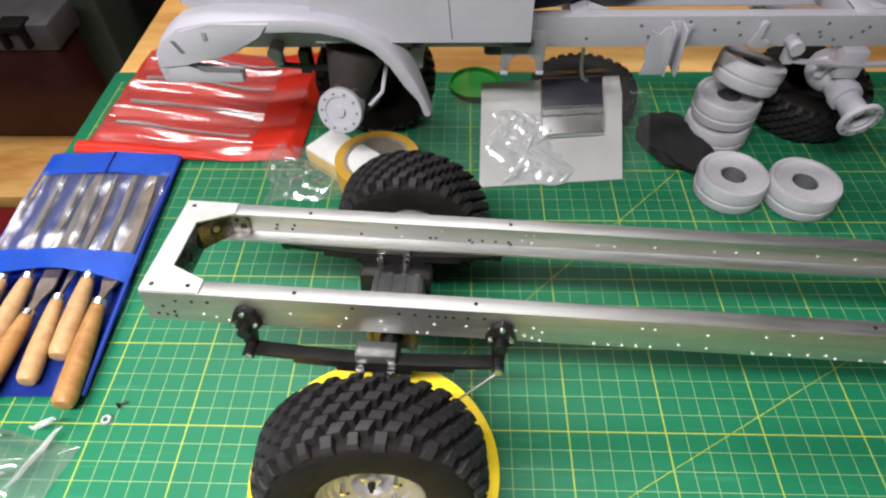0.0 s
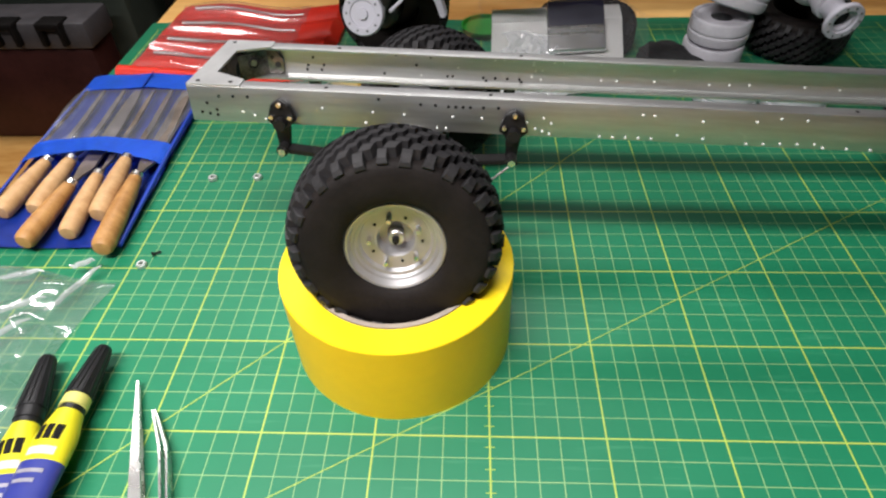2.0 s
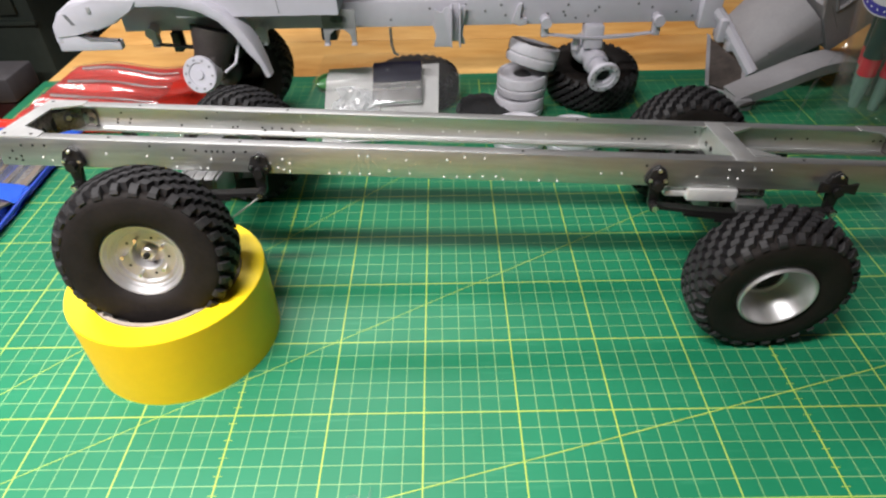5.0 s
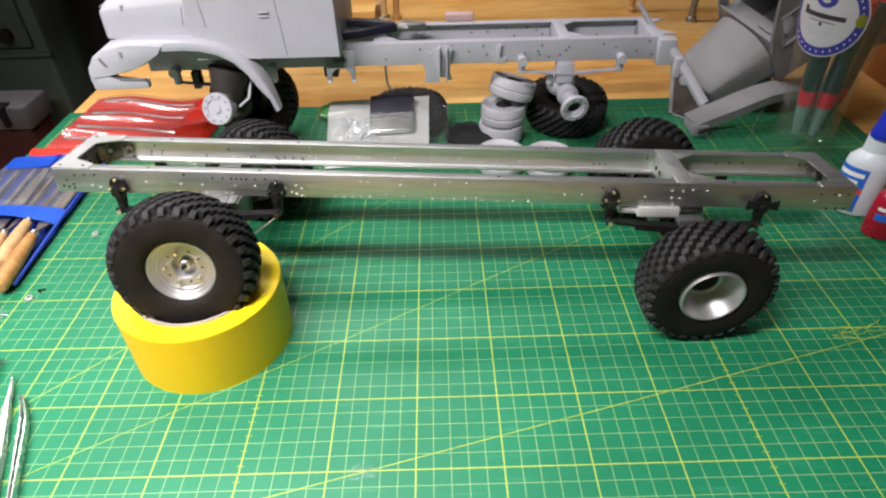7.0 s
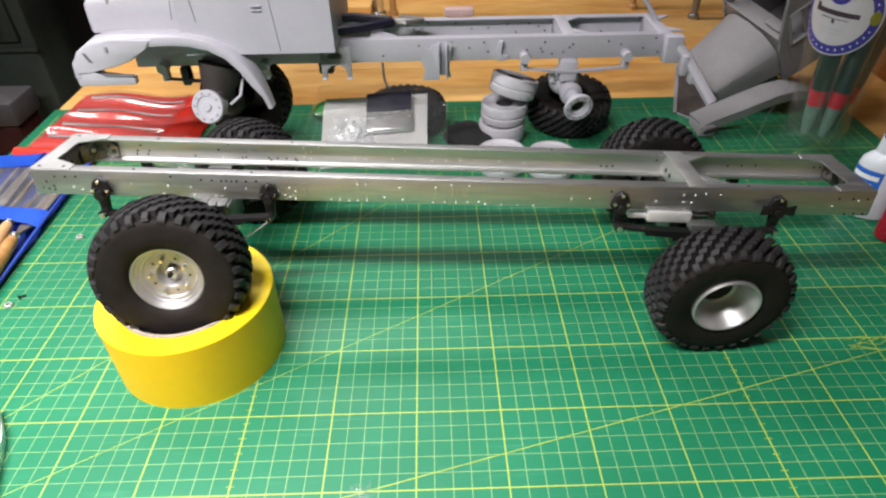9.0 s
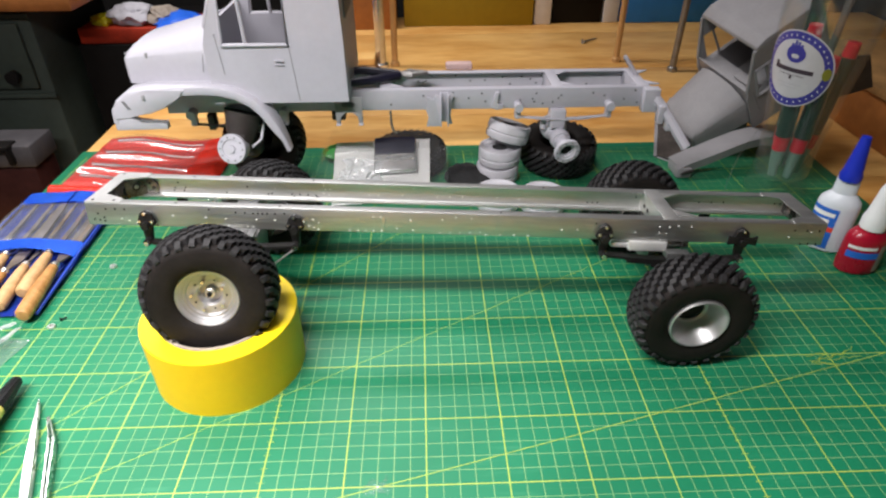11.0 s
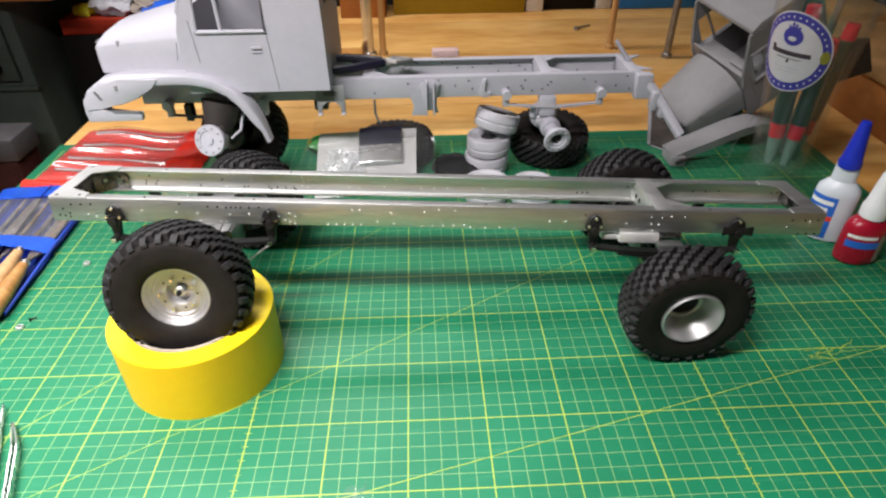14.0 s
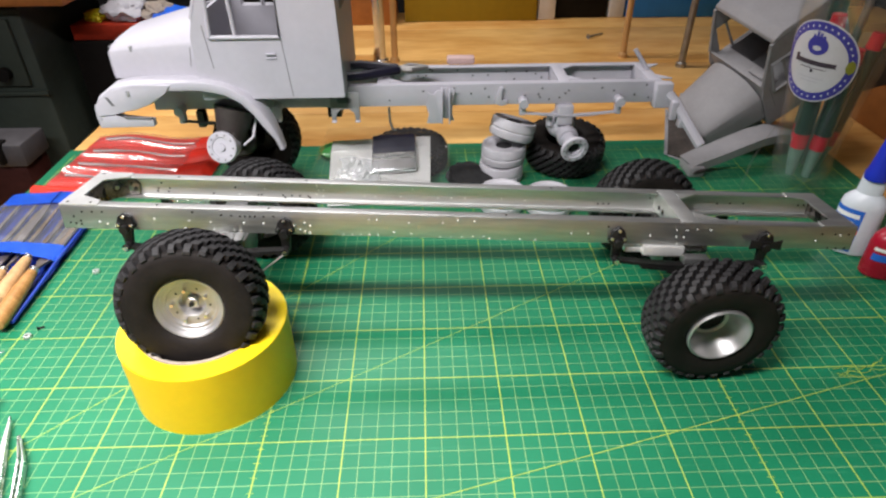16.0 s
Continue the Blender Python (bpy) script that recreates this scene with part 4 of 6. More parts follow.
    for s in guards:
        bm = B()
        secs = []
        for k, (x, z) in enumerate(path):
            x0, z0 = path[max(k - 1, 0)]
            x1, z1 = path[min(k + 1, len(path) - 1)]
            d = Vector((x1 - x0, 0, z1 - z0)).normalized()
            n = Vector((-d.z, 0, d.x))
            if n.z < 0 and k not in (0, 1):
                n = -n
            wide = 0.020 if k > 1 else 0.016
            if k > 10:
                wide = 0.020 - 0.004 * (k - 10)
            c = Vector((x, 0, z))
            sec = []
            for y, h in ((0.066, -0.0085), (0.0672, -0.004), (0.0662, -0.0012), (0.0635, 0.0), (0.066 - wide, 0.0), (0.066 - wide, -0.0025), (0.062, -0.0030), (0.0625, -0.0085)):
                hh = h * (0.55 if k > 11 else 1)
                sec.append(bm.verts.new(c + n * hh + Vector((0, s * y, 0))))
            secs.append(sec)
        for a, b in zip(secs, secs[1:]):
            for k in range(8):
                bm.faces.new((a[k], a[(k + 1) % 8], b[(k + 1) % 8], b[k]))
        bm.faces.new(secs[0])
        bm.faces.new(secs[-1][::-1])
        mg = part("mudguard", bm, M_GREY, t, "curved grey front mudguard")
        bm = B()
        prism(bm, [(-0.1865, 0.0985), (-0.1855, 0.1095), (-0.1785, 0.1175), (-0.167, 0.1245), (-0.149, 0.1280), (-0.112, 0.1290), (-0.122, 0.1200), (-0.136, 0.1105), (-0.152, 0.1050), (-0.170, 0.1035)], "y", *sorted((s * 0.0475, s * 0.0672)), 0.0015)
        part("headlamp_panel", bm, M_GREY, mg)
        bm = B()
        prism(bm, [(-0.1740, 0.1180), (-0.1712, 0.1180), (-0.1672, 0.1100), (-0.1700, 0.1100)], "y", *sorted((s * 0.0665, s * 0.0675)))
        part("lamp_hole", bm, M_LINEDARK, mg)
        bm = B()
        prism(bm, [(-0.1720, 0.1032), (-0.1680, 0.1032), (-0.1610, 0.0975), (-0.1385, 0.0968), (-0.1385, 0.0982), (-0.1600, 0.0990)], "y", *sorted((s * 0.0640, s * 0.0670)))
        part("bumper_gap", bm, M_LINEDARK, mg)
        bm = B()
        box(bm, (-0.1545, min(s * 0.066, s * 0.0682), 0.1185), (-0.1515, max(s * 0.066, s * 0.0682), 0.1235), 0.0006)
        part("clip", bm, M_GREYD, mg)
        bm = B()
        prism(bm, [(-0.1865, 0.089), (-0.1865, 0.1005), (-0.170, 0.1020), (-0.163, 0.0975), (-0.138, 0.0965), (-0.138, 0.0895)], "y", *sorted((s * 0.059, s * 0.0665)), 0.0012)
        part("bumper_end", bm, M_GREY, mg)
    if len(guards) < 2:
        return
    bm = B()
    box(bm, (-0.187, -0.0585, 0.090), (-0.178, 0.0585, 0.103), 0.001)
    part("bumper", bm, M_GREY, t)


def leafy(bm, u0, u1, y, z, wide=0.005, sag=0.004, thick=0.0013):
    n = 10
    pts = [(u0 + (u1 - u0) * i / n, z - sag * math.sin(math.pi * i / n)) for i in range(n + 1)]
    a = [[bm.verts.new((u, y + s * wide / 2, w + d)) for u, w in pts] for s, d in ((-1, 0), (1, 0), (1, -thick), (-1, -thick))]
    for q in range(4):
        for i in range(n):
            bm.faces.new((a[q][i], a[q][i + 1], a[(q + 1) % 4][i + 1], a[(q + 1) % 4][i]))
    bm.faces.new([a[q][0] for q in range(4)])
    bm.faces.new([a[q][n] for q in range(4)])
    return bm


TY = 0.345


def grey_truck():
    t = thing("model_truck", pose(0, TY, 0), "unpainted grey primed model truck with bonneted cab and bare frame", "model truck")
    cab_parts(t)
    z1, z0 = 0.1110, 0.0905
    for s in (-1, 1):
        poly = [(s * 0.029, z1), (s * 0.021, z1), (s * 0.021, z1 - 0.0013), (s * 0.0277, z1 - 0.0013), (s * 0.0277, z0 + 0.0013), (s * 0.021, z0 + 0.0013), (s * 0.021, z0), (s * 0.029, z0)]
        bm = B()
        prism(bm, poly, "x", -0.15, 0.331, 0.0003)
        r = part("frame_rail", bm, M_GREY, t, "grey primed channel rail with small holes")
        rnd = random.Random(11 + s)
        for x, z in [(0.07 + rnd.uniform(0, 0.25), rnd.uniform(z0 + 0.004, z1 - 0.003)) for k in range(22)]:
            bm = B()
            y = -0.0291 if s < 0 else 0.0276
            cyl(bm, (x, y, z), (x, y - 0.0003, z), 0.0011, n=8)
            part("bolt_hole", bm, M_LINEDARK, r)
    for x in (0.06, 0.232, 0.318):
        bm = B()
        box(bm, (x, -0.0276, z0 + 0.003), (x + 0.0015, 0.0276, z1 + 0.0002), 0.0003)
        box(bm, (x, -0.0276, z1 - 0.001), (x + 0.011, 0.0276, z1 + 0.0005), 0.0003)
        prism(bm, [(x + 0.011, -0.021), (x + 0.024, -0.021), (x + 0.011, -0.010)], "z", z1 - 0.0008, z1 + 0.0005)
        prism(bm, [(x + 0.011, 0.021), (x + 0.011, 0.010), (x + 0.024, 0.021)], "z", z1 - 0.0008, z1 + 0.0005)
        part("cross_member", bm, M_GREY, t)
    # step bracket, side brackets
    bm = B()
    prism(bm, [(0.1060, 0.0765), (0.1200, 0.0765), (0.1200, 0.1090), (0.1160, 0.1090), (0.1130, 0.1040), (0.1070, 0.1075), (0.1075, 0.0980), (0.1055, 0.0940), (0.1085, 0.0860)], "y", -0.0390, -0.0376, 0.0003)
    box(bm, (0.1200, -0.0420, 0.0770), (0.1213, -0.0291, 0.1085), 0.0003)
    box(bm, (0.1270, -0.0420, 0.0770), (0.1283, -0.0291, 0.1085), 0.0003)
    box(bm, (0.1213, -0.0310, 0.0780), (0.1270, -0.0297, 0.1085), 0.0003)
    prism(bm, [(0.1283, 0.1085), (0.1330, 0.1085), (0.1300, 0.0850), (0.1325, 0.0770), (0.1283, 0.0770)], "y", -0.0345, -0.0331, 0.0003)
    part("tank_bracket", bm, M_GREY, t)
    bm = B()
    prism(bm, [(0.1705, 0.0930), (0.1755, 0.1085), (0.1785, 0.1085), (0.1765, 0.0985), (0.1780, 0.0955), (0.1830, 0.0960), (0.1830, 0.0915), (0.1765, 0.0905)], "y", -0.0330, -0.0292, 0.0004)
    part("side_bracket", bm, M_GREY, t)
    # the fork takes a darker grey that holds its shade
    bm = B()
    prism(bm, [(0.017, 0.1105), (0.044, 0.1105), (0.0435, 0.084), (0.0395, 0.084), (0.0390, 0.0915), (0.0345, 0.0955), (0.0265, 0.0955), (0.0220, 0.0915), (0.0215, 0.084), (0.0175, 0.084)], "y", -0.046, -0.0435, 0.0005)
    sb = part("step_bracket", bm, M_GREYD, t, "grey forked step bracket darkened for its shade")
    bm = B()
    cyl(bm, (0.0265, -0.0462, 0.1035), (0.0265, -0.0464, 0.1035), 0.0026, n=16)
    cyl(bm, (0.0345, -0.0462, 0.1035), (0.0345, -0.0464, 0.1035), 0.0026, n=16)
    box(bm, (0.0265, -0.0464, 0.1009), (0.0345, -0.0461, 0.1061))
    part("oval_hole", bm, M_LINEDARK, sb)
    bm = B()
    box(bm, (0.0172, -0.0480, 0.0825), (0.0218, -0.0430, 0.0840), 0.0003)
    box(bm, (0.0392, -0.0480, 0.0825), (0.0438, -0.0430, 0.0840), 0.0003)
    part("foot", bm, M_GREY, sb)
    bm = B()
    box(bm, (0.008, -0.010, 0.072), (0.022, 0.012, 0.091), 0.002)
    part("gearbox", bm, M_PBLACK, t)
    # rear tail bar
    bm = B()
    pipe(bm, [(0.330, -0.030, 0.108), (0.340, -0.042, 0.096), (0.3630, -0.0675, 0.0620)], 0.0050, 8)
    box(bm, (0.3360, -0.050, 0.080), (0.3420, -0.040, 0.098), 0.001)
    box(bm, (0.3440, -0.0545, 0.074), (0.3500, -0.0450, 0.084), 0.001)
    box(bm, (0.322, -0.040, 0.088), (0.338, -0.0291, 0.112), 0.0015)
    part("tail_bar", bm, M_GREY, t)
    bm = B()
    pipe(bm, [(0.0700, -0.0300, 0.0900), (0.0705, -0.0310, 0.0760), (0.0725, -0.0315, 0.0690), (0.0760, -0.0315, 0.0670)], 0.0012, 8)
    part("hanging_strap", bm, M_BLADE, t, "thin dull metal strap")
    bm = B()
    pipe(bm, [(0.326, 0.004, 0.111), (0.312, 0.010, 0.130)], 0.0022, 8)
    part("tow_pin", bm, M_GREY, t)
    # leaf springs
    for s in (-1, 1):
        for u0, u1, z in ((0.198, 0.290, 0.0905), (-0.125, -0.035, 0.088)):
            bm = B()
            leafy(bm, u0, u1, s * 0.034, z - 0.006, 0.0045, 0.0030, 0.0012)
            leafy(bm, u0 + 0.018, u1 - 0.018, s * 0.034, z - 0.0085, 0.0045, 0.0015, 0.0010)
            part("leaf_spring", bm, M_GREY if u0 > 0 else M_PBLACK, t)
            for u in (u0, u1):
                bm = B()
                cyl(bm, (u, s * 0.029, z + 0.004), (u, s * 0.040, z + 0.004), 0.0045, n=14)
                box(bm, (u - 0.003, min(s * 0.029, s * 0.036), z - 0.009), (u + 0.003, max(s * 0.029, s * 0.036), z + 0.004), 0.001)
                part("spring_hanger", bm, M_GREY, t)
    # axles: bare hub flange on this side, the front one with a wheel on the far side
    for xa, near, far, dark in ((0, (-0.0835, -0.066, 0.0680), (-0.070, 0.008, 0.0436), True), (1, (0.2465, -0.060, 0.0560), (0.238, -0.006, 0.0660), False)):
        a, b = Vector(near), Vector(far)
        d = (b - a).normalized()
        bm = B()
        cyl(bm, a + d * 0.012, b, 0.0065, 0.0075, n=18)
        ax = part("axle", bm, M_PBLACK if dark else M_GREY, t)
        bm = B()
        q = d.to_track_quat("Z", "Y").to_matrix().to_4x4()
        m = Matrix.Translation(a) @ q
        if dark:
            prof = [(0.0001, -0.0012), (0.0035, -0.0012), (0.004, 0.0005), (0.0088, 0.0005), (0.0094, -0.0006), (0.0140, -0.0006), (0.0146, 0.0002), (0.0146, 0.0040), (0.0115, 0.0055), (0.0115, 0.016), (0.009, 0.018)]
        else:
            prof = [(0.0058, 0.006), (0.0063, 0.0012), (0.0084, 0.0010), (0.0087, -0.0006), (0.0126, -0.0006), (0.0133, 0.0002), (0.0133, 0.0026), (0.0098, 0.0042), (0.0078, 0.007), (0.0074, 0.019), (0.0098, 0.0195), (0.0104, 0.024), (0.0094, 0.027), (0.0080, 0.040)]
        lathe(bm, prof, 36, m=m)
        hub = part("hub_flange", bm, M_GREY, ax, "round grey hub flange with bolt holes")
        if not dark:
            bm = B()
            cyl(bm, m @ Vector((0, 0, 0.0055)), m @ Vector((0, 0, 0.006)), 0.0060, n=20)
            part("bore", bm, M_HOLE, hub)
        for k in range(10):
            an = 2 * math.pi * k / 10
            rb = 0.0115 if dark else 0.0108
            p = Vector((rb * math.cos(an), rb * math.sin(an), -0.0006))
            bm = B()
            cyl(bm, m @ p, m @ (p + Vector((0, 0, -0.0004))), 0.0009, n=8)
            part("bolt_hole", bm, M_LINEDARK, hub)
        bm = B()
        if dark:
            k2 = B()
            cyl(k2, (a.x + 0.002, a.y + 0.020, a.z - 0.006), (a.x + 0.010, a.y + 0.030, a.z + 0.026), 0.011, 0.019, n=20)
            box(k2, (a.x - 0.006, a.y + 0.010, a.z - 0.004), (a.x + 0.014, a.y + 0.030, a.z + 0.012), 0.005, 3)
            part("knuckle", k2, M_BROWNPRINT, ax, "dark brown-grey steering knuckle")
        c = a + d * 0.046
        bmesh.ops.create_uvsphere(bm, u_segments=20, v_segments=12, radius=0.0155, matrix=Matrix.Translation(c) @ Matrix.Diagonal((0.9, 1.0, 0.9, 1)))
        box(bm, (c.x - 0.008, c.y - 0.020, c.z + 0.006), (c.x + 0.008, c.y - 0.004, c.z + 0.026), 0.002)
        cyl(bm, (c.x - 0.013, c.y - 0.012, c.z + 0.004), (c.x - 0.013, c.y - 0.012, c.z + 0.015), 0.003, n=10)
        part("differential", bm, M_PBLACK if dark else M_GREY, ax)
        if dark:
            wheel_on(t, Matrix.Translation(Vector(far) + Vector((0, TY, 0))) @ Matrix.Rotation(math.pi, 4, "Z"), "none")
    bm = B()
    pipe(bm, [(-0.066, -0.056, 0.065), (-0.058, -0.048, 0.070), (-0.055, -0.038, 0.085), (-0.052, -0.036, 0.095)], 0.0013, 8)
    part("steering_rod", bm, M_GREY, t)
    bm = B()
    box(bm, (-0.095, -0.012, 0.086), (-0.05, 0.02, 0.0905), 0.002)
    box(bm, (-0.112, -0.034, 0.074), (-0.105, -0.022, 0.0904), 0.001)
    part("sump", bm, M_PBLACK, t)


grey_truck()


def loose_cab():
    m = pose(0.4433, 0.3870, -0.0336) @ pose(0, 0, 0, 0, 0, 10.6) @ pose(0, 0, 0, 0, -33.8, 0) @ pose(0, 0, 0, 9.6, 0, 0) @ Matrix.Scale(0.8357, 4) @ pose(0.187, 0.066, -0.089)
    # model grey darkened to put the shade of this corner into the cab
    bare = mat("shaded_grey_print", (0.28, 0.272, 0.285), 0.6, vary=0.08, scale=40, bump=0.1, bscale=500)
    t = thing("model_truck_cab", m, "loose unpainted grey model truck cab tipped on its nose", "model cab")
    cab_parts(t, (), bare)
    # brown-dark plate in place of the shade inside the open nose
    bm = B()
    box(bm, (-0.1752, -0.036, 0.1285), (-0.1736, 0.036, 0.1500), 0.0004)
    part("nose_shade", bm, mat("brown_shade", (0.06, 0.048, 0.042), 0.8, vary=0.3), t, "dark panel painted as the nose's shaded inside")
    # dash under the windscreen, the broken skirt of the bonnet and the rear sill behind
    bm = B()
    box(bm, (-0.0870, -0.0520, 0.1690), (-0.0640, 0.0520, 0.1755), 0.002)
    box(bm, (-0.0800, -0.0420, 0.1755), (-0.0680, -0.0150, 0.1800), 0.002)
    part("dashboard", bm, bare, t)
    bm = B()
    prism(bm, [(-0.1700, 0.1275), (-0.0930, 0.1245), (-0.0930, 0.1080), (-0.1080, 0.1080), (-0.1080, 0.1130), (-0.1290, 0.1130), (-0.1290, 0.1170), (-0.1500, 0.1170), (-0.1500, 0.1210), (-0.1700, 0.1210)], "y", -0.0470, -0.0440)
    part("bonnet_skirt", bm, bare, t, "stepped broken lower edge")
    bm = B()
    inv = m.inverted()
    a = [bm.verts.new(inv @ Vector(p)) for p in ((0.560, 0.400, 0.110), (0.606, 0.400, 0.113), (0.623, 0.400, 0.076), (0.575, 0.400, 0.060))]
    b = [bm.verts.new(inv @ Vector(p)) for p in ((0.560, 0.404, 0.110), (0.606, 0.404, 0.113), (0.623, 0.404, 0.076), (0.575, 0.404, 0.060))]
    bm.faces.new(a)
    bm.faces.new(b[::-1])
    for i in range(4):
        bm.faces.new((a[i], a[(i + 1) % 4], b[(i + 1) % 4], b[i]))
    part("rear_sill", bm, M_BROWNPRINT, t, "dark inner side of the rear sill")
    # open grille panel leaning from the bonnet edge down to the mat, inner shade painted on a backing
    gp = thing("grille_panel", pose(0.39, 0.39, 0), "dark open model grille panel leaning against the loose cab", "grille")
    inv = WORLD[gp].inverted()
    top_far, top_near = inv @ (m @ Vector((-0.178, 0.043, 0.150))), inv @ (m @ Vector((-0.178, -0.041, 0.150)))
    low_far, low_near = inv @ Vector((0.376, 0.384, 0.002)), inv @ Vector((0.404, 0.354, 0.002))
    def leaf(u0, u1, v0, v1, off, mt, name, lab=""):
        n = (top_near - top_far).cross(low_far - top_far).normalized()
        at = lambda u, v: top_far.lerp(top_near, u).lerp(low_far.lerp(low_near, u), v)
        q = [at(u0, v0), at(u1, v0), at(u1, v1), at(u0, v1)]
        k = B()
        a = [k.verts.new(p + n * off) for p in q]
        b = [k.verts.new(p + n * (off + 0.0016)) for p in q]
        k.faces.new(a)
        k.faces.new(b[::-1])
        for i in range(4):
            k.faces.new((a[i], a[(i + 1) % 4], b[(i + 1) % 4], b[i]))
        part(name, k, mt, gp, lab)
    leaf(0.10, 0.90, 0.04, 0.96, 0.0, mat("brown_inside_shade", (0.06, 0.048, 0.042), 0.8, vary=0.4, scale=90), "backing", "dark sheet painted as the grille's shaded inside")
    leaf(0.0, 0.10, 0.0, 1.0, 0.0, bare, "frame_side")
    leaf(0.90, 1.0, 0.0, 1.0, 0.0, bare, "frame_side")
    leaf(0.10, 0.90, 0.86, 1.0, 0.0018, bare, "frame_foot")
    for k in range(5):
        leaf(0.10, 0.62 - 0.06 * (k % 2), 0.12 + 0.145 * k, 0.16 + 0.145 * k, 0.0018, bare, "slat")
    # loose mudguard strip below it
    g = thing("mudguard_part", pose(0.413, 0.352, 0), "loose curved grey model mudguard lying under the cab", "mudguard")
    path = [(-0.027, -0.020, 0.0112), (-0.014, -0.018, 0.0165), (0.006, -0.015, 0.0228), (0.030, -0.008, 0.0285), (0.055, 0.002, 0.0325), (0.080, 0.012, 0.0330), (0.105, 0.022, 0.026), (0.118, 0.028, 0.0115)]
    bm = B()
    secs = []
    for k, p in enumerate(path):
        p = Vector(p)
        d = (Vector(path[min(k + 1, 7)]) - Vector(path[max(k - 1, 0)])).normalized()
        up = (Vector((0, 0, 1)) - d * d.z).normalized()
        sd = d.cross(up)
        secs.append([bm.verts.new(p + sd * a + up * h) for a, h in ((0.0, -0.0105), (0.0015, 0.0), (-0.004, 0.0022), (-0.024, 0.0022), (-0.024, 0.0002), (-0.004, 0.0), (-0.0016, -0.0105))])
    for a, b in zip(secs, secs[1:]):
        for k in range(7):
            bm.faces.new((a[k], a[(k + 1) % 7], b[(k + 1) % 7], b[k]))
    bm.faces.new(secs[0])
    bm.faces.new(secs[-1][::-1])
    part("guard", bm, bare, g)
    bm = B()
    box(bm, (-0.030, -0.024, 0.0), (-0.012, 0.006, 0.012), 0.003)
    part("lamp_panel", bm, bare, g)
    bm = B()
    bmesh.ops.create_icosphere(bm, subdivisions=2, radius=1.0, matrix=pose(-0.0180, -0.0245, 0.0078, 0, -12, 8) @ Matrix.Diagonal((0.0085, 0.0012, 0.0026, 1)))
    part("lamp_hole", bm, M_BROWNPRINT, g, "dark oval lamp slot")
    bm = B()
    box(bm, (0.112, 0.026, 0.0), (0.124, 0.040, 0.012), 0.002)
    part("foot", bm, bare, g)


loose_cab()


# ---- loose things on the mat ----
def wheel_ring(m, label="grey resin model wheel ring lying on the mat"):
    t = thing("wheel_ring", m, label, "wheel ring", "loose grey wheel rings")
    bm = B()
    lathe(bm, [(0.0085, 0.0), (0.0215, 0.0), (0.0235, 0.0012), (0.0245, 0.004), (0.0245, 0.0075), (0.0237, 0.0082), (0.0237, 0.0092), (0.0245, 0.0100), (0.0245, 0.0165), (0.0236, 0.0182),
               (0.0215, 0.0182), (0.0205, 0.0172), (0.0195, 0.0168), (0.0092, 0.0168), (0.0084, 0.0155)], 56, close=True)
    part("ring", bm, M_RING, t)
    # dark grey lining paints the shade inside the bore
    bm = B()
    lathe(bm, [(0.0083, 0.002), (0.0083, 0.0162)], 40)
    part("bore", bm, M_LINEDARK, t)
    return t


RINGS = [pose(0.178, 0.2775, 0.0), pose(0.2235, 0.2710, 0.0), pose(0.184, 0.338, 0.0), pose(0.186, 0.341, 0.0192, 0, 0, 40), pose(0.192, 0.343, 0.0440, -11, 15, 0)]
for mm in RINGS:
    wheel_ring(mm @ Matrix.Diagonal((0.945, 0.945, 1.05, 1)))


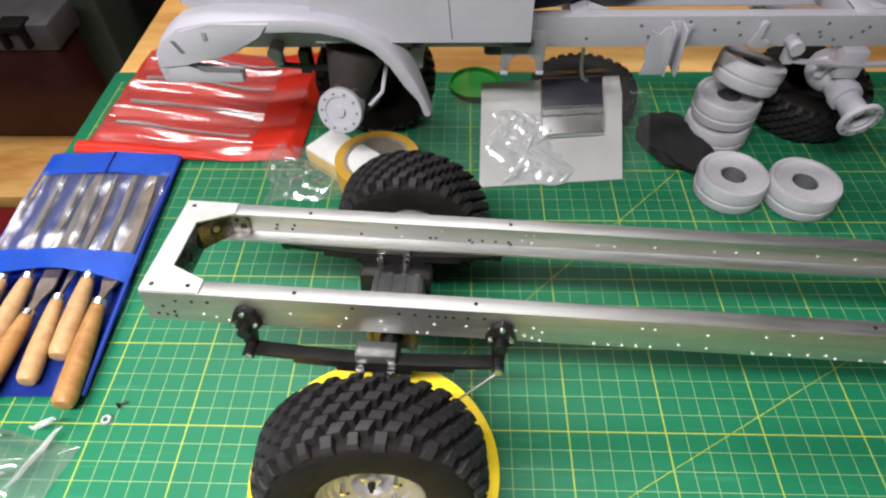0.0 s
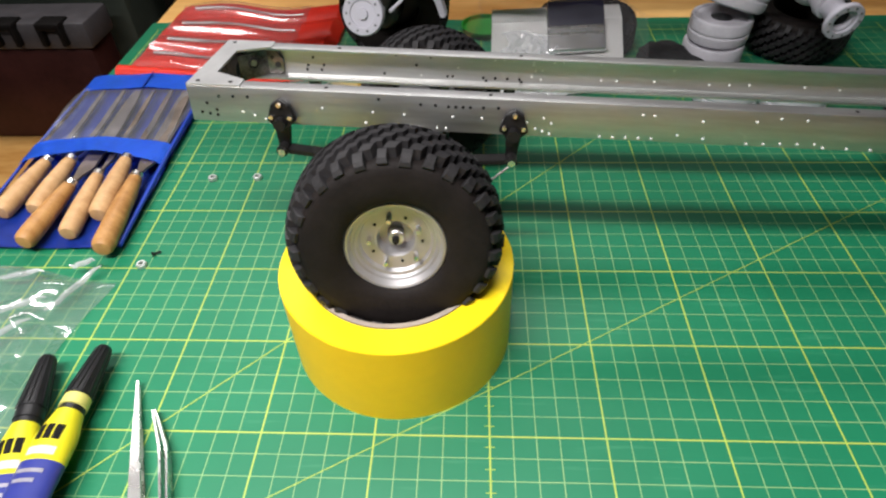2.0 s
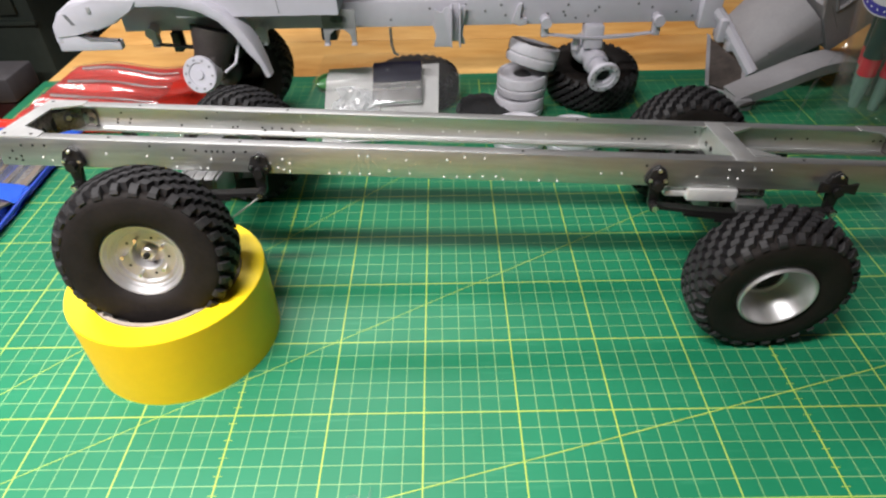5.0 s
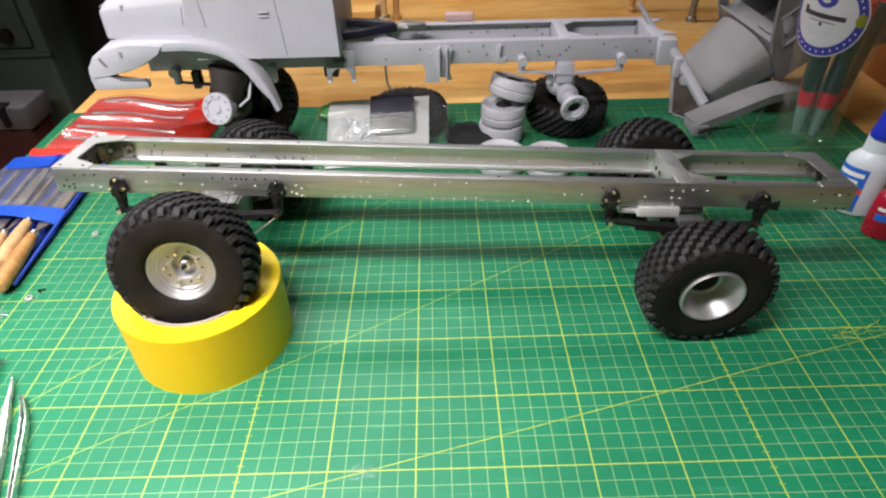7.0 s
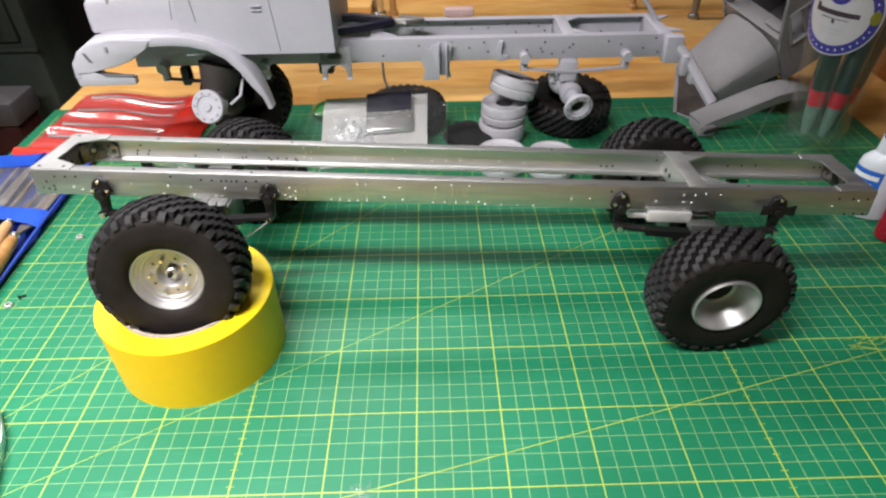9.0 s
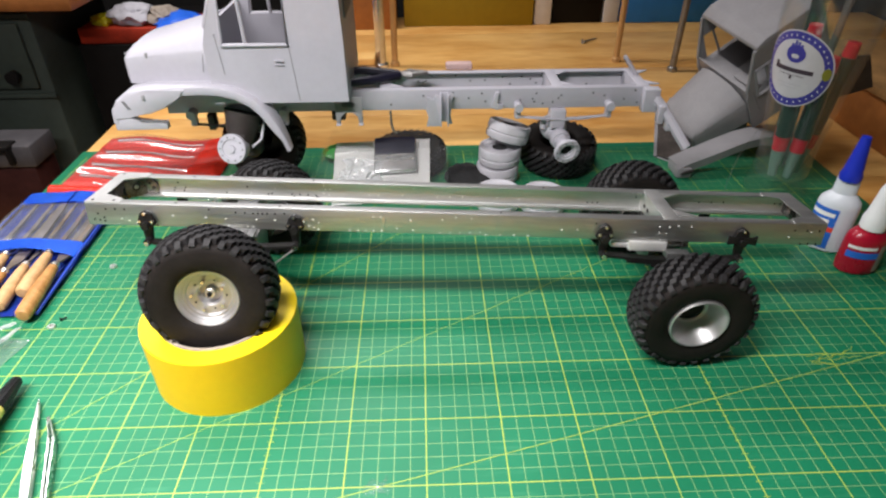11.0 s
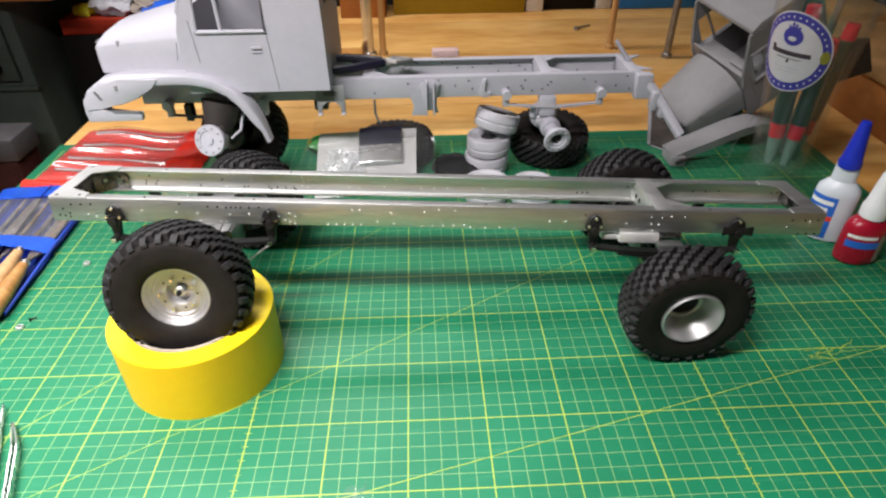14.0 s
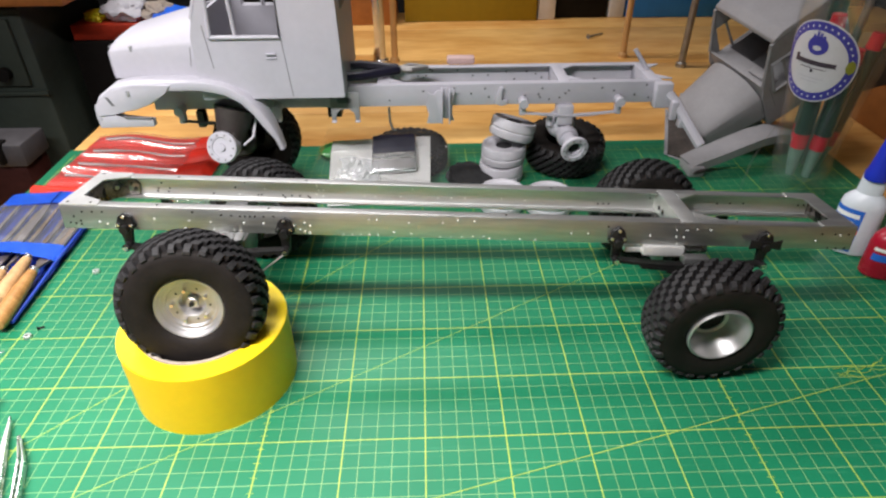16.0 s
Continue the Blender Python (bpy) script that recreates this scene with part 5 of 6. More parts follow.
def tool_roll():
    t = thing("tool_roll", pose(-0.262, 0.21, 0), "blue vinyl tool roll with a clear window, lying open", "tool roll")
    o = pose(0.262, -0.21, 0)
    wide = 0.0965
    left = lambda y: -0.3092 - 0.030 * (y - 0.2)
    bm = B()
    sheet(bm, wide, 0.194, 26, 40, lambda a, b: (left(0.114 + b) + a, 0.114 + b, 0.0022 + 0.0006 * math.sin(a * 90) + 0.0005 * math.sin(b * 70)), 0.0018)
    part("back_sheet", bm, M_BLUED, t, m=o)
    def strap(y0, y1, lift, arch):
        bm = B()
        def f(a, b):
            u, v = a / wide, b / (y1 - y0)
            k = math.sin(math.pi * u)
            y = y0 + b + arch * k * (1 - v)
            return (left(y) + a, y, 0.0045 + lift * (0.35 + 0.65 * k ** 0.6) + 0.0004 * math.sin(a * 150))
        sheet(bm, wide, y1 - y0, 40, 6, f, 0.0009)
        return bm
    part("top_flap", strap(0.284, 0.308, 0.0048, 0.002), M_BLUE, t, "bright blue flap", m=o)
    bm = B()
    pipe(bm, [(left(0.2845) + 0.050, 0.2850, 0.0108), (left(0.297) + 0.050, 0.297, 0.0108), (left(0.3075) + 0.050, 0.3075, 0.0106)], 0.0006, 6)
    part("flap_seam", bm, M_BLUED, t, m=o)
    part("strap", strap(0.187, 0.210, 0.0100, 0.007), M_BLUE, t, "bright blue strap", m=o)
    bm = B()
    def film(a, b):
        y = 0.209 + b
        return (left(y) + 0.001 + a, y, 0.0078 + min(1, (0.079 - b) * 60) * (0.0012 * math.sin(a * 400 + 1.2 + 14 * b) + 0.0022 * noise.noise(Vector((a * 60, b * 28, 2.0))) + 0.0009 * noise.noise(Vector((a * 190, b * 80, 5.0)))))
    sheet(bm, wide - 0.002, 0.079, 60, 24, film)
    part("clear_window", bm, M_WINDOW, t, "clear glossy plastic window", m=o)
    bm = B()
    pipe(bm, [(left(y) + wide, y, z) for y, z in ((0.308, 0.0045), (0.24, 0.007), (0.20, 0.007), (0.114, 0.0045))], 0.0014, 8)
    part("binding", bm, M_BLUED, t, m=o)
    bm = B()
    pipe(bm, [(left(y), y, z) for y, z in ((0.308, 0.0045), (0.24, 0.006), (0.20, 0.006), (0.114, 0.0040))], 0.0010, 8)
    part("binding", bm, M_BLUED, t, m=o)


tool_roll()

FILES = [((-0.2200, 0.168), (-0.2150, 0.105), 0.0063, 0.0098, 0.0125), ((-0.2340, 0.187), (-0.2300, 0.134), 0.0062, 0.0040, 0.0125), ((-0.2470, 0.172), (-0.2420, 0.119), 0.0058, 0.0035, 0.0110),
         ((-0.2590, 0.160), (-0.2630, 0.110), 0.0060, 0.0098, 0.0125), ((-0.2720, 0.187), (-0.2720, 0.139), 0.0060, 0.0036, 0.0120), ((-0.2880, 0.186), (-0.2920, 0.137), 0.0060, 0.0034, 0.0115)]
for k, (a, b, r, bw, z) in enumerate(FILES):
    a, b = Vector((*a, z - 0.001)), Vector((*b, z - 0.003))
    d = (a - b).normalized()
    long = (a - b).length
    t = thing("hand_file", Matrix.Translation((b.x, b.y, 0)), "small file with a turned beech handle in the tool roll", "file", "files in the tool roll")
    o = Matrix.Translation((-b.x, -b.y, 0))
    q = Matrix.Translation(b) @ d.to_track_quat("Z", "Y").to_matrix().to_4x4()
    bm = B()
    prof = [(0.0012, 0), (r * 0.75, 0.0004), (r * 0.95, 0.0025), (r, 0.007), (r * 0.98, long * 0.4), (r * 0.86, long * 0.7), (r * 0.72, long * 0.9), (r * 0.62, long)]
    lathe(bm, prof, 24, m=q)
    part("handle", bm, M_HANDLE if k % 3 else M_HANDLE2, t, m=o)
    bm = B()
    lathe(bm, [(r * 0.63, long - 0.001), (r * 0.63, long + 0.0035), (r * 0.45, long + 0.004)], 20, m=q)
    part("ferrule", bm, M_CHROME, t, m=o)
    bm = B()
    end = 0.285 - a.y
    up = Vector((0, 0, 1))
    sd = d.cross(up).normalized()
    secs = []
    for f, w in ((0.0, 0.35), (0.08, 0.5), (0.16, 1.0), (0.5, 1.0), (0.85, 0.8), (1.0, 0.45)):
        c = a + d * 0.003 + Vector((-0.07 * end * f, end * f, 0))
        c.z = max(0.0062, (z - 0.001) * (1 - f * 4) + 0.0062 * f * 4)
        secs.append([bm.verts.new(c + sd * bw * 0.55 * w * s + up * h) for s, h in ((-1, -0.0008), (1, -0.0008), (1, 0.0008), (-1, 0.0008))])
    for p, qq in zip(secs, secs[1:]):
        for i in range(4):
            bm.faces.new((p[i], p[(i + 1) % 4], qq[(i + 1) % 4], qq[i]))
    bm.faces.new(secs[0])
    bm.faces.new(secs[-1])
    part("blade", bm, M_TOOLSTEEL, t, m=o)


def red_pouch():
    t = thing("red_pouch", pose(-0.21, 0.375, 0), "shiny red vinyl pouch holding thin needle files", "pouch")
    o = pose(0.21, -0.375, 0)
    def f(a, b):
        u, v = a / 0.168, b / 0.14
        x = -0.296 + a + 0.006 * v
        y = 0.308 + b + 0.012 * (1 - u) * 0.9 + 0.004 * math.sin(u * 7)
        z = 0.0045 + 0.0033 * abs(math.sin(v * 4.1 * math.pi)) ** 0.9 + 0.003 * max(0, u - 0.72) / 0.28 + 0.0012 * math.sin(u * 11 + v * 5)
        edge = min(u, 1 - u, v, 1 - v)
        return (x, y, max(0.0012, z * min(1, 0.28 + edge * 14)))
    bm = B()
    sheet(bm, 0.168, 0.14, 60, 60, f, 0.0012)
    part("body", bm, M_RED, t, m=o)
    def g(a, b):
        x, y, z = f(a * 0.74 + 0.008, b * 0.96 + 0.003)
        return (x, y, z + 0.0022 + 0.0007 * math.sin(b * 320 + a * 30))
    bm = B()
    sheet(bm, 0.168, 0.14, 50, 60, g)
    part("clear_cover", bm, M_COVER, t, "clear glossy plastic cover", m=o)
    for k, v in enumerate((0.16, 0.36, 0.60, 0.83)):
        bm = B()
        pts = []
        for i in range(9):
            x, y, z = f(0.020 + 0.108 * i / 8, 0.14 * v - 0.004 * i / 8)
            pts.append((x, y, z + 0.0018))
        pipe(bm, pts, 0.001, 6, [0.0016] * 3 + [0.0011] * 4 + [0.0008] * 2)
        part("needle_file", bm, M_STEEL, t, "thin steel needle file", m=o)
    bm = B()
    rings = []
    for i in range(13):
        f = i / 12
        ry, rz = 0.0075 - 0.003 * f, 0.0052 * (1 - f) ** 0.7 + 0.0010
        rings.append([bm.verts.new((-0.2945 + 0.118 * f, 0.3150 - 0.0030 * f + ry * math.cos(0.45 + 5.4 * j / 15), rz + 0.0004 + rz * math.sin(0.45 + 5.4 * j / 15))) for j in range(16)])
    for a, b in zip(rings, rings[1:]):
        for j in range(15):
            bm.faces.new((a[j], a[j + 1], b[j + 1], b[j]))
    bmesh.ops.solidify(bm, geom=bm.faces[:], thickness=0.0007)
    part("fold", bm, M_RED, t, "open rolled front edge", m=o)


red_pouch()


def clear_bag(name, x0, y0, w, h, z, amp, seed, label, turn, mat_):
    rnd = random.Random(seed)
    ph = [rnd.uniform(0, 6) for _ in range(6)]
    def f(a, b):
        u, v = a / w, b / h
        e = min(u, 1 - u, v, 1 - v)
        zz = amp * (0.55 + 0.3 * math.sin(u * 9 + v * 4 + ph[0]) + 0.22 * math.sin(u * 17 - v * 13 + ph[1]) + 0.16 * math.sin(v * 27 + u * 6 + ph[2]))
        zz += amp * 0.32 * (0.5 + 0.5 * math.sin(u * 5 + ph[5])) * abs(math.sin((u * 0.86 - v * 0.45) * 21 + 1.4 * math.sin(v * 5 + ph[2])))
        return (a - w / 2 + 0.003 * math.sin(v * 8 + ph[3]), b - h / 2 + 0.003 * math.sin(u * 7 + ph[4]), 0.0006 + z * min(1, e * 7) + max(0, zz) * min(1, 0.1 + e * 9))
    bm = B()
    sheet(bm, w, h, 80, 80, f)
    return solo(name, bm, mat_, pose(x0 + w / 2, y0 + h / 2, 0, 0, 0, turn), label, "plastic bag")


bag = clear_bag("plastic_bag", -0.335, -0.018, 0.125, 0.115, 0.002, 0.011, 5, "crumpled empty clear plastic bag on the mat", -6, M_LOOSE)
binv = pose(-0.2725, 0.0395, 0, 0, 0, -6).inverted()
# whitish ridges laid where glare streaks run along the bag
for a, b, h in (((-0.2125, 0.0955), (-0.2275, 0.0620), 0.0062), ((-0.2166, 0.0985), (-0.2290, 0.0935), 0.0075), ((-0.2401, 0.0890), (-0.2660, 0.0840), 0.0085), ((-0.2290, 0.0700), (-0.2560, 0.0580), 0.0090), ((-0.2300, 0.0560), (-0.2600, 0.0300), 0.0085)):
    bm = B()
    pipe(bm, [binv @ Vector((a[0] + (b[0] - a[0]) * k / 8, a[1] + (b[1] - a[1]) * k / 8 + 0.0012 * math.sin(k * 0.9), h + 0.0006 * math.sin(k * 1.7))) for k in range(9)], 0.0010, 6, [0.0004, 0.0010, 0.0014, 0.0016, 0.0016, 0.0015, 0.0013, 0.0009, 0.0003])
    part("crease", bm, M_GLARE_FILM, bag, "whitish crease drawn as a glare streak")



def loose_wheel(m, label):
    t = thing("spare_tyre", m, label, "spare tyre", "loose tyres")
    w = part("tyre", ME_TYRE, None, t)
    part("tread", ME_TREAD, None, w)
    bm = B()
    lathe(bm, [(0.0206, 0.010), (0.0206, -0.012), (0.018, -0.008), (0.0001, -0.007)], 32, axis="Y")
    part("rim", bm, M_PBLACK, t, "black rim")


loose_wheel(pose(0.087, 0.371, 0.0150, 90, 0, 20) @ Matrix.Scale(0.95, 4), "loose black rubber model tyre lying flat on the mat")
loose_wheel(pose(0.2555, 0.3670, 0.0216, 8, 0, 0) @ pose(0, 0, 0, 90, 0, 47), "loose black model tyre tilted under the truck's bare rear hub")


def boxed_bag():
    """A bag leaning up on the loose tyre; s runs up its slope, n away from it."""
    t = thing("parts_bag", pose(0.06, 0.30, 0), "clear plastic parts bag with a silver box inside", "parts bag")
    o = pose(-0.06, -0.30, 0)
    def S(x, s, n=0.0, flat=False):
        if s < 0.060 or flat:
            return Vector((x, 0.279 + 0.09 * x + 0.84 * s - 0.54 * n, 0.0016 + 0.54 * s + 0.84 * n))
        k = s - 0.060
        return Vector((x, 0.279 + 0.09 * x + 0.84 * 0.060 + k * 0.97 - 0.25 * n, 0.0016 + 0.54 * 0.060 + 0.12 * k + 0.97 * n + 0.0022))
    bm = B()
    sheet(bm, 0.102, 0.082, 10, 24, lambda a, b: S(0.006 + a + 0.02 * b, b + 0.0005, 0.0003), 0.0007)
    part("card", bm, M_PAPER, t, "white card insert", m=o)
    # box lying on the slope
    frame = Matrix(((1, 0, 0, 0), (0.09, 0.84, -0.54, 0.279), (0, 0.54, 0.84, 0.0016), (0, 0, 0, 1)))
    bm = B()
    box(bm, (0.0495, 0.033, 0.0016), (0.0945, 0.0765, 0.0072), 0.0022, 4, m=frame)
    bx = part("inner_box", bm, M_SILVER, t, "silver foil box", m=o)
    bm = B()
    box(bm, (0.0505, 0.0545, 0.0073), (0.0935, 0.0750, 0.0077), 0.0001, m=frame)
    part("box_label", bm, M_NAVY, bx, "dark printed label")
    for s in (0.0475, 0.0530):
        bm = B()
        pipe(bm, [S(0.0500 + 0.0074 * k, s + 0.0002 * math.sin(k * 2.0), 0.0074, True) for k in range(7)], 0.0007, 6)
        part("fold", bm, M_CHROME, bx, "bright raised foil fold")
    def f(a, b):
        u, v = a / 0.171, b / 0.108
        x = -0.045 + a + 0.004 * v
        s = -0.002 + b * (1 + 0.02 * math.sin(u * 5))
        inb = max(0, 1 - max(0, abs(x - 0.072) - 0.024) / 0.012) * max(0, 1 - max(0, abs(s - 0.055) - 0.023) / 0.012)
        w = 0.0005 * math.sin(u * 21 + v * 9) + 0.0006 * math.sin(v * 16 - u * 13)
        e = min(u, 1 - u, v, 1 - v)
        if x > 0.104:
            s *= 1 - (x - 0.104) * 16
        p = S(x, max(s, -0.001), 0.0012 + (0.0068 * inb + 0.0012 + w) * min(1, e * 8))
        low = Vector((x, 0.279 + 0.09 * x + 0.80 * max(s, 0), 0.0020 + 2.2 * abs(w)))
        return p.lerp(low, min(1, max(0, -x / 0.022)))
    bm = B()
    sheet(bm, 0.171, 0.108, 84, 60, f)
    part("film", bm, M_BAG, t, "creased clear film", m=o)
    # crumpled film, its glare put in as diffuse white
    def g(a, b):
        n = noise.noise(Vector((a * 160, b * 160, 3.0))) + 0.5 * noise.noise(Vector((a * 400, b * 400, 9.0)))
        u, v = a / 0.046, b / 0.052
        e = min(u, 1 - u, v, 1 - v)
        return S(0.022 + a + 0.006 * math.sin(v * 9) - 0.010 * v + 0.004 * noise.noise(Vector((v * 9, u, 1.0))), 0.001 + b + 0.003 * math.sin(u * 6), 0.0025 + min(1, e * 6) * (0.0035 + 0.0035 * n))
    bm = B()
    sheet(bm, 0.046, 0.052, 44, 44, g)
    part("inner_film", bm, M_GLARE_FILM, t, "crumpled inner film whitened for its glare", m=o)
    # whitish ridges stand in for more glare on the film
    for k, (x0, s0, x1, s1) in enumerate(((0.030, 0.036, 0.044, 0.020), (0.046, 0.040, 0.034, 0.012), (0.040, 0.047, 0.050, 0.030), (0.058, 0.012, 0.062, 0.002), (0.028, 0.004, 0.040, 0.016))):
        bm = B()
        pipe(bm, [S(x0 + (x1 - x0) * q / 6, s0 + (s1 - s0) * q / 6 + 0.001 * math.sin(q * 1.7 + k), 0.0075 + 0.001 * math.sin(q)) for q in range(7)], 0.0008, 6, [0.0003, 0.0007, 0.0010, 0.0010, 0.0009, 0.0006, 0.0002])
        part("crease", bm, M_GLARE_FILM, t, m=o)


boxed_bag()


clear_bag("film_scrap", 0.064, -0.056, 0.013, 0.009, 0.0004, 0.0016, 12, "small crumpled scrap of clear film on the mat", 25, M_BAG)


def screw_bag():
    clear_bag("screw_bag", -0.150, 0.268, 0.062, 0.060, 0.003, 0.005, 9, "small clear plastic bag with a few screws", 12, M_LOOSE)
    for k, (x, y, a) in enumerate(((-0.128, 0.288, 20), (-0.117, 0.296, 130), (-0.123, 0.301, 75), (-0.112, 0.286, 40))):
        t = thing("machine_screw", pose(x, y, 0.0018, 0, 0, a), "small bright machine screw in a bag", "screw", "screws in the small bag")
        bm = B()
        cyl(bm, (0, 0, 0), (0.007, 0, 0), 0.0008, n=8)
        part("shank", bm, M_STEEL, t)
        bm = B()
        cyl(bm, (-0.0018, 0, 0), (0, 0, 0), 0.0017, n=10)
        part("head", bm, M_STEEL, t)


screw_bag()


def small_stuff():
    bm = B()
    box(bm, (-0.024, -0.014, 0), (0.024, 0.014, 0.017), 0.0008)
    t = thing("small_carton", pose(-0.092, 0.302, 0, 0, 0, -38), "small white and cream cardboard carton", "carton")
    part("carton_body", bm, M_PAPER, t)
    bm = B()
    box(bm, (-0.0235, -0.0146, 0.001), (0.0235, -0.0142, 0.015), 0.0001)
    part("cream_side", bm, mat("cream_card", (0.66, 0.48, 0.22), 0.7, vary=0.1), t)
    t = thing("masking_tape", pose(-0.066, 0.292, 0), "low roll of orange-yellow masking tape", "tape roll")
    bm = B()
    lathe(bm, [(0.030, 0), (0.030, 0.0185), (0.0235, 0.0188), (0.0235, 0)], 64, close=True)
    part("tape", bm, mat("masking_tape_side", (0.62, 0.36, 0.05), 0.6, vary=0.1), t)
    bm = B()
    lathe(bm, [(0.0234, 0.0003), (0.0234, 0.0186), (0.0215, 0.0186), (0.0215, 0.0003)], 48, close=True)
    part("core", bm, M_CARD, t)
    # green plastic cup
    bm = B()
    lathe(bm, [(0.0001, 0.0), (0.020, 0.0), (0.022, 0.005), (0.0208, 0.005), (0.019, 0.002), (0.0001, 0.002)], 36)
    solo("plastic_dish", bm, M_GREENP, pose(0.004, 0.404, 0), "shallow bright green plastic dish on the mat", "dish")
    # black rubber lump
    bm = B()
    bmesh.ops.create_icosphere(bm, subdivisions=4, radius=1.0)
    for v in bm.verts:
        n = noise.noise(v.co * 2.3) * 0.22 + noise.noise(v.co * 6) * 0.08
        v.co *= 1 + n
        v.co = Vector((v.co.x * 0.022, v.co.y * 0.034, max(0.0, (v.co.z + 0.75) * 0.009)))
    solo("rubber_mat_piece", bm, M_FOAM, pose(0.152, 0.325, 0, 0, 0, 25), "crumpled piece of matt black foam rubber", "foam")
    # nuts and a screw lying loose
    for x, y in ((-0.1935, 0.1015), (-0.1775, 0.1815), (-0.1480, 0.1825)):
        bm = B()
        m6 = pose(0, 0, 0)
        lathe(bm, [(0.0016, 0.0), (0.0029, 0.0), (0.0030, 0.0004), (0.0030, 0.0021), (0.0026, 0.0025), (0.0016, 0.0025)], 6, close=True)
        solo("hex_nut", bm, M_NUT, pose(x, y, 0.0001, 0, 0, 25 + x * 900), "tiny bright steel hexagon nut on the mat", "nut", "loose nuts", smooth=False)
    t = thing("black_screw", pose(-0.1895, 0.1105, 0.0012, 0, 0, 30), "tiny black countersunk screw on the mat", "screw")
    bm = B()
    cyl(bm, (0, 0, 0.0001), (0.0035, 0, 0.0001), 0.0007, n=8)
    part("shank", bm, M_PBLACK, t)
    bm = B()
    cyl(bm, (-0.0014, 0, 0.0001), (0.0002, 0, 0.0001), 0.0018, 0.0008, n=12)
    part("head", bm, M_PBLACK, t)


small_stuff()


def glue_tube(m, r, ring):
    t = thing("glue_tube", m, "yellow and navy tube of glue with black cap", "glue tube", "glue tubes")
    # local: cap tip at +y, tail towards -y
    bm = B()
    q = Matrix.Rotation(radians(-90), 4, "X")
    prof = [(0.0001, 0.0), (r * 0.58, 0.0), (r * 0.66, -0.001), (r * 1.06, -0.026), (r * 1.10, -0.029)]
    lathe(bm, [(a, h) for a, h in prof], 24, m=q)
    cap = part("cap", bm, M_PBLACK, t, "ribbed black screw cap")
    for k in range(14):
        an = 2 * math.pi * k / 14
        bm = B()
        pipe(bm, [q @ Vector((r * 0.64 * math.cos(an), r * 0.64 * math.sin(an), -0.002)), q @ Vector((r * 1.07 * math.cos(an), r * 1.07 * math.sin(an), -0.028))], 0.0005, 5)
        part("rib", bm, M_PBLACK, cap)
    bm = B()
    lathe(bm, [(r * 1.04, -0.0292), (r * 1.06, -0.0345), (r * 0.9, -0.0347)], 24, m=q)
    part("collar", bm, ring, t)
    bm = B()
    lathe(bm, [(r * 0.96, -0.0347), (r * 0.98, -0.0380)], 24, m=q)
    part("neck", bm, M_PBLACK, t)
    def sect(bm, y0, y1, n=6):
        secs = []
        for i in range(n + 1):
            y = y0 + (y1 - y0) * i / n
            f = min(1, max(0, (-y - 0.037) / 0.012))
            g = min(1, max(0, (-y - 0.05) / 0.07))
            rx = r * (1.0 + 0.55 * f + 0.25 * g)
            rz = r * (1.0 + 0.25 * f - 0.95 * g)
            secs.append([bm.verts.new((rx * math.cos(2 * math.pi * k / 24), y, max(rz, 0.001) * math.sin(2 * math.pi * k / 24) - r * 0.2 * g)) for k in range(24)])
        for a, b in zip(secs, secs[1:]):
            for k in range(24):
                bm.faces.new((a[k], a[(k + 1) % 24], b[(k + 1) % 24], b[k]))
        return secs
    bm = B()
    sect(bm, -0.0375, -0.062)
    part("tube_shoulder", bm, M_TUBEY, t, "bright yellow tube shoulder")
    bm = B()
    s = sect(bm, -0.062, -0.118, 8)
    bm.faces.new(s[-1])
    part("tube_body", bm, M_TUBEN, t, "navy blue tube body")
    # print: plain bars in place of the brand and text
    def top(x, y):
        f = min(1, max(0, (-y - 0.037) / 0.012))
        g = min(1, max(0, (-y - 0.05) / 0.07))
        return max(r * (1.0 + 0.25 * f - 0.95 * g), 0.001) * math.sqrt(max(0.05, 1 - (x / (r * (1.0 + 0.55 * f + 0.25 * g))) ** 2)) - r * 0.2 * g + 0.0003
    for x0, x1, y0, y1, mt in ((-0.0050, -0.0022, -0.0465, -0.0535, M_HOLE), (-0.0014, 0.0014, -0.0465, -0.0535, M_HOLE), (0.0022, 0.0050, -0.0465, -0.0535, M_HOLE),
                               (-0.0056, 0.0056, -0.0565, -0.0600, M_PAPER), (-0.0058, 0.0048, -0.0660, -0.0676, M_RING), (-0.0058, 0.0030, -0.0700, -0.0716, M_RING)):
        bm = B()
        sheet(bm, x1 - x0, y0 - y1, 6, 4, lambda a, b: (x0 + a, y1 + b, top(x0 + a, y1 + b)), 0.0001)
        part("print_bar", bm, mt, t)


glue_tube(pose(-0.1837, 0.0379, 0.0084, -4, 0, 3), 0.0056, M_TUBEC)
glue_tube(pose(-0.2087, 0.0323, 0.0080, 0, 0, 13), 0.0056, M_PBLACK)


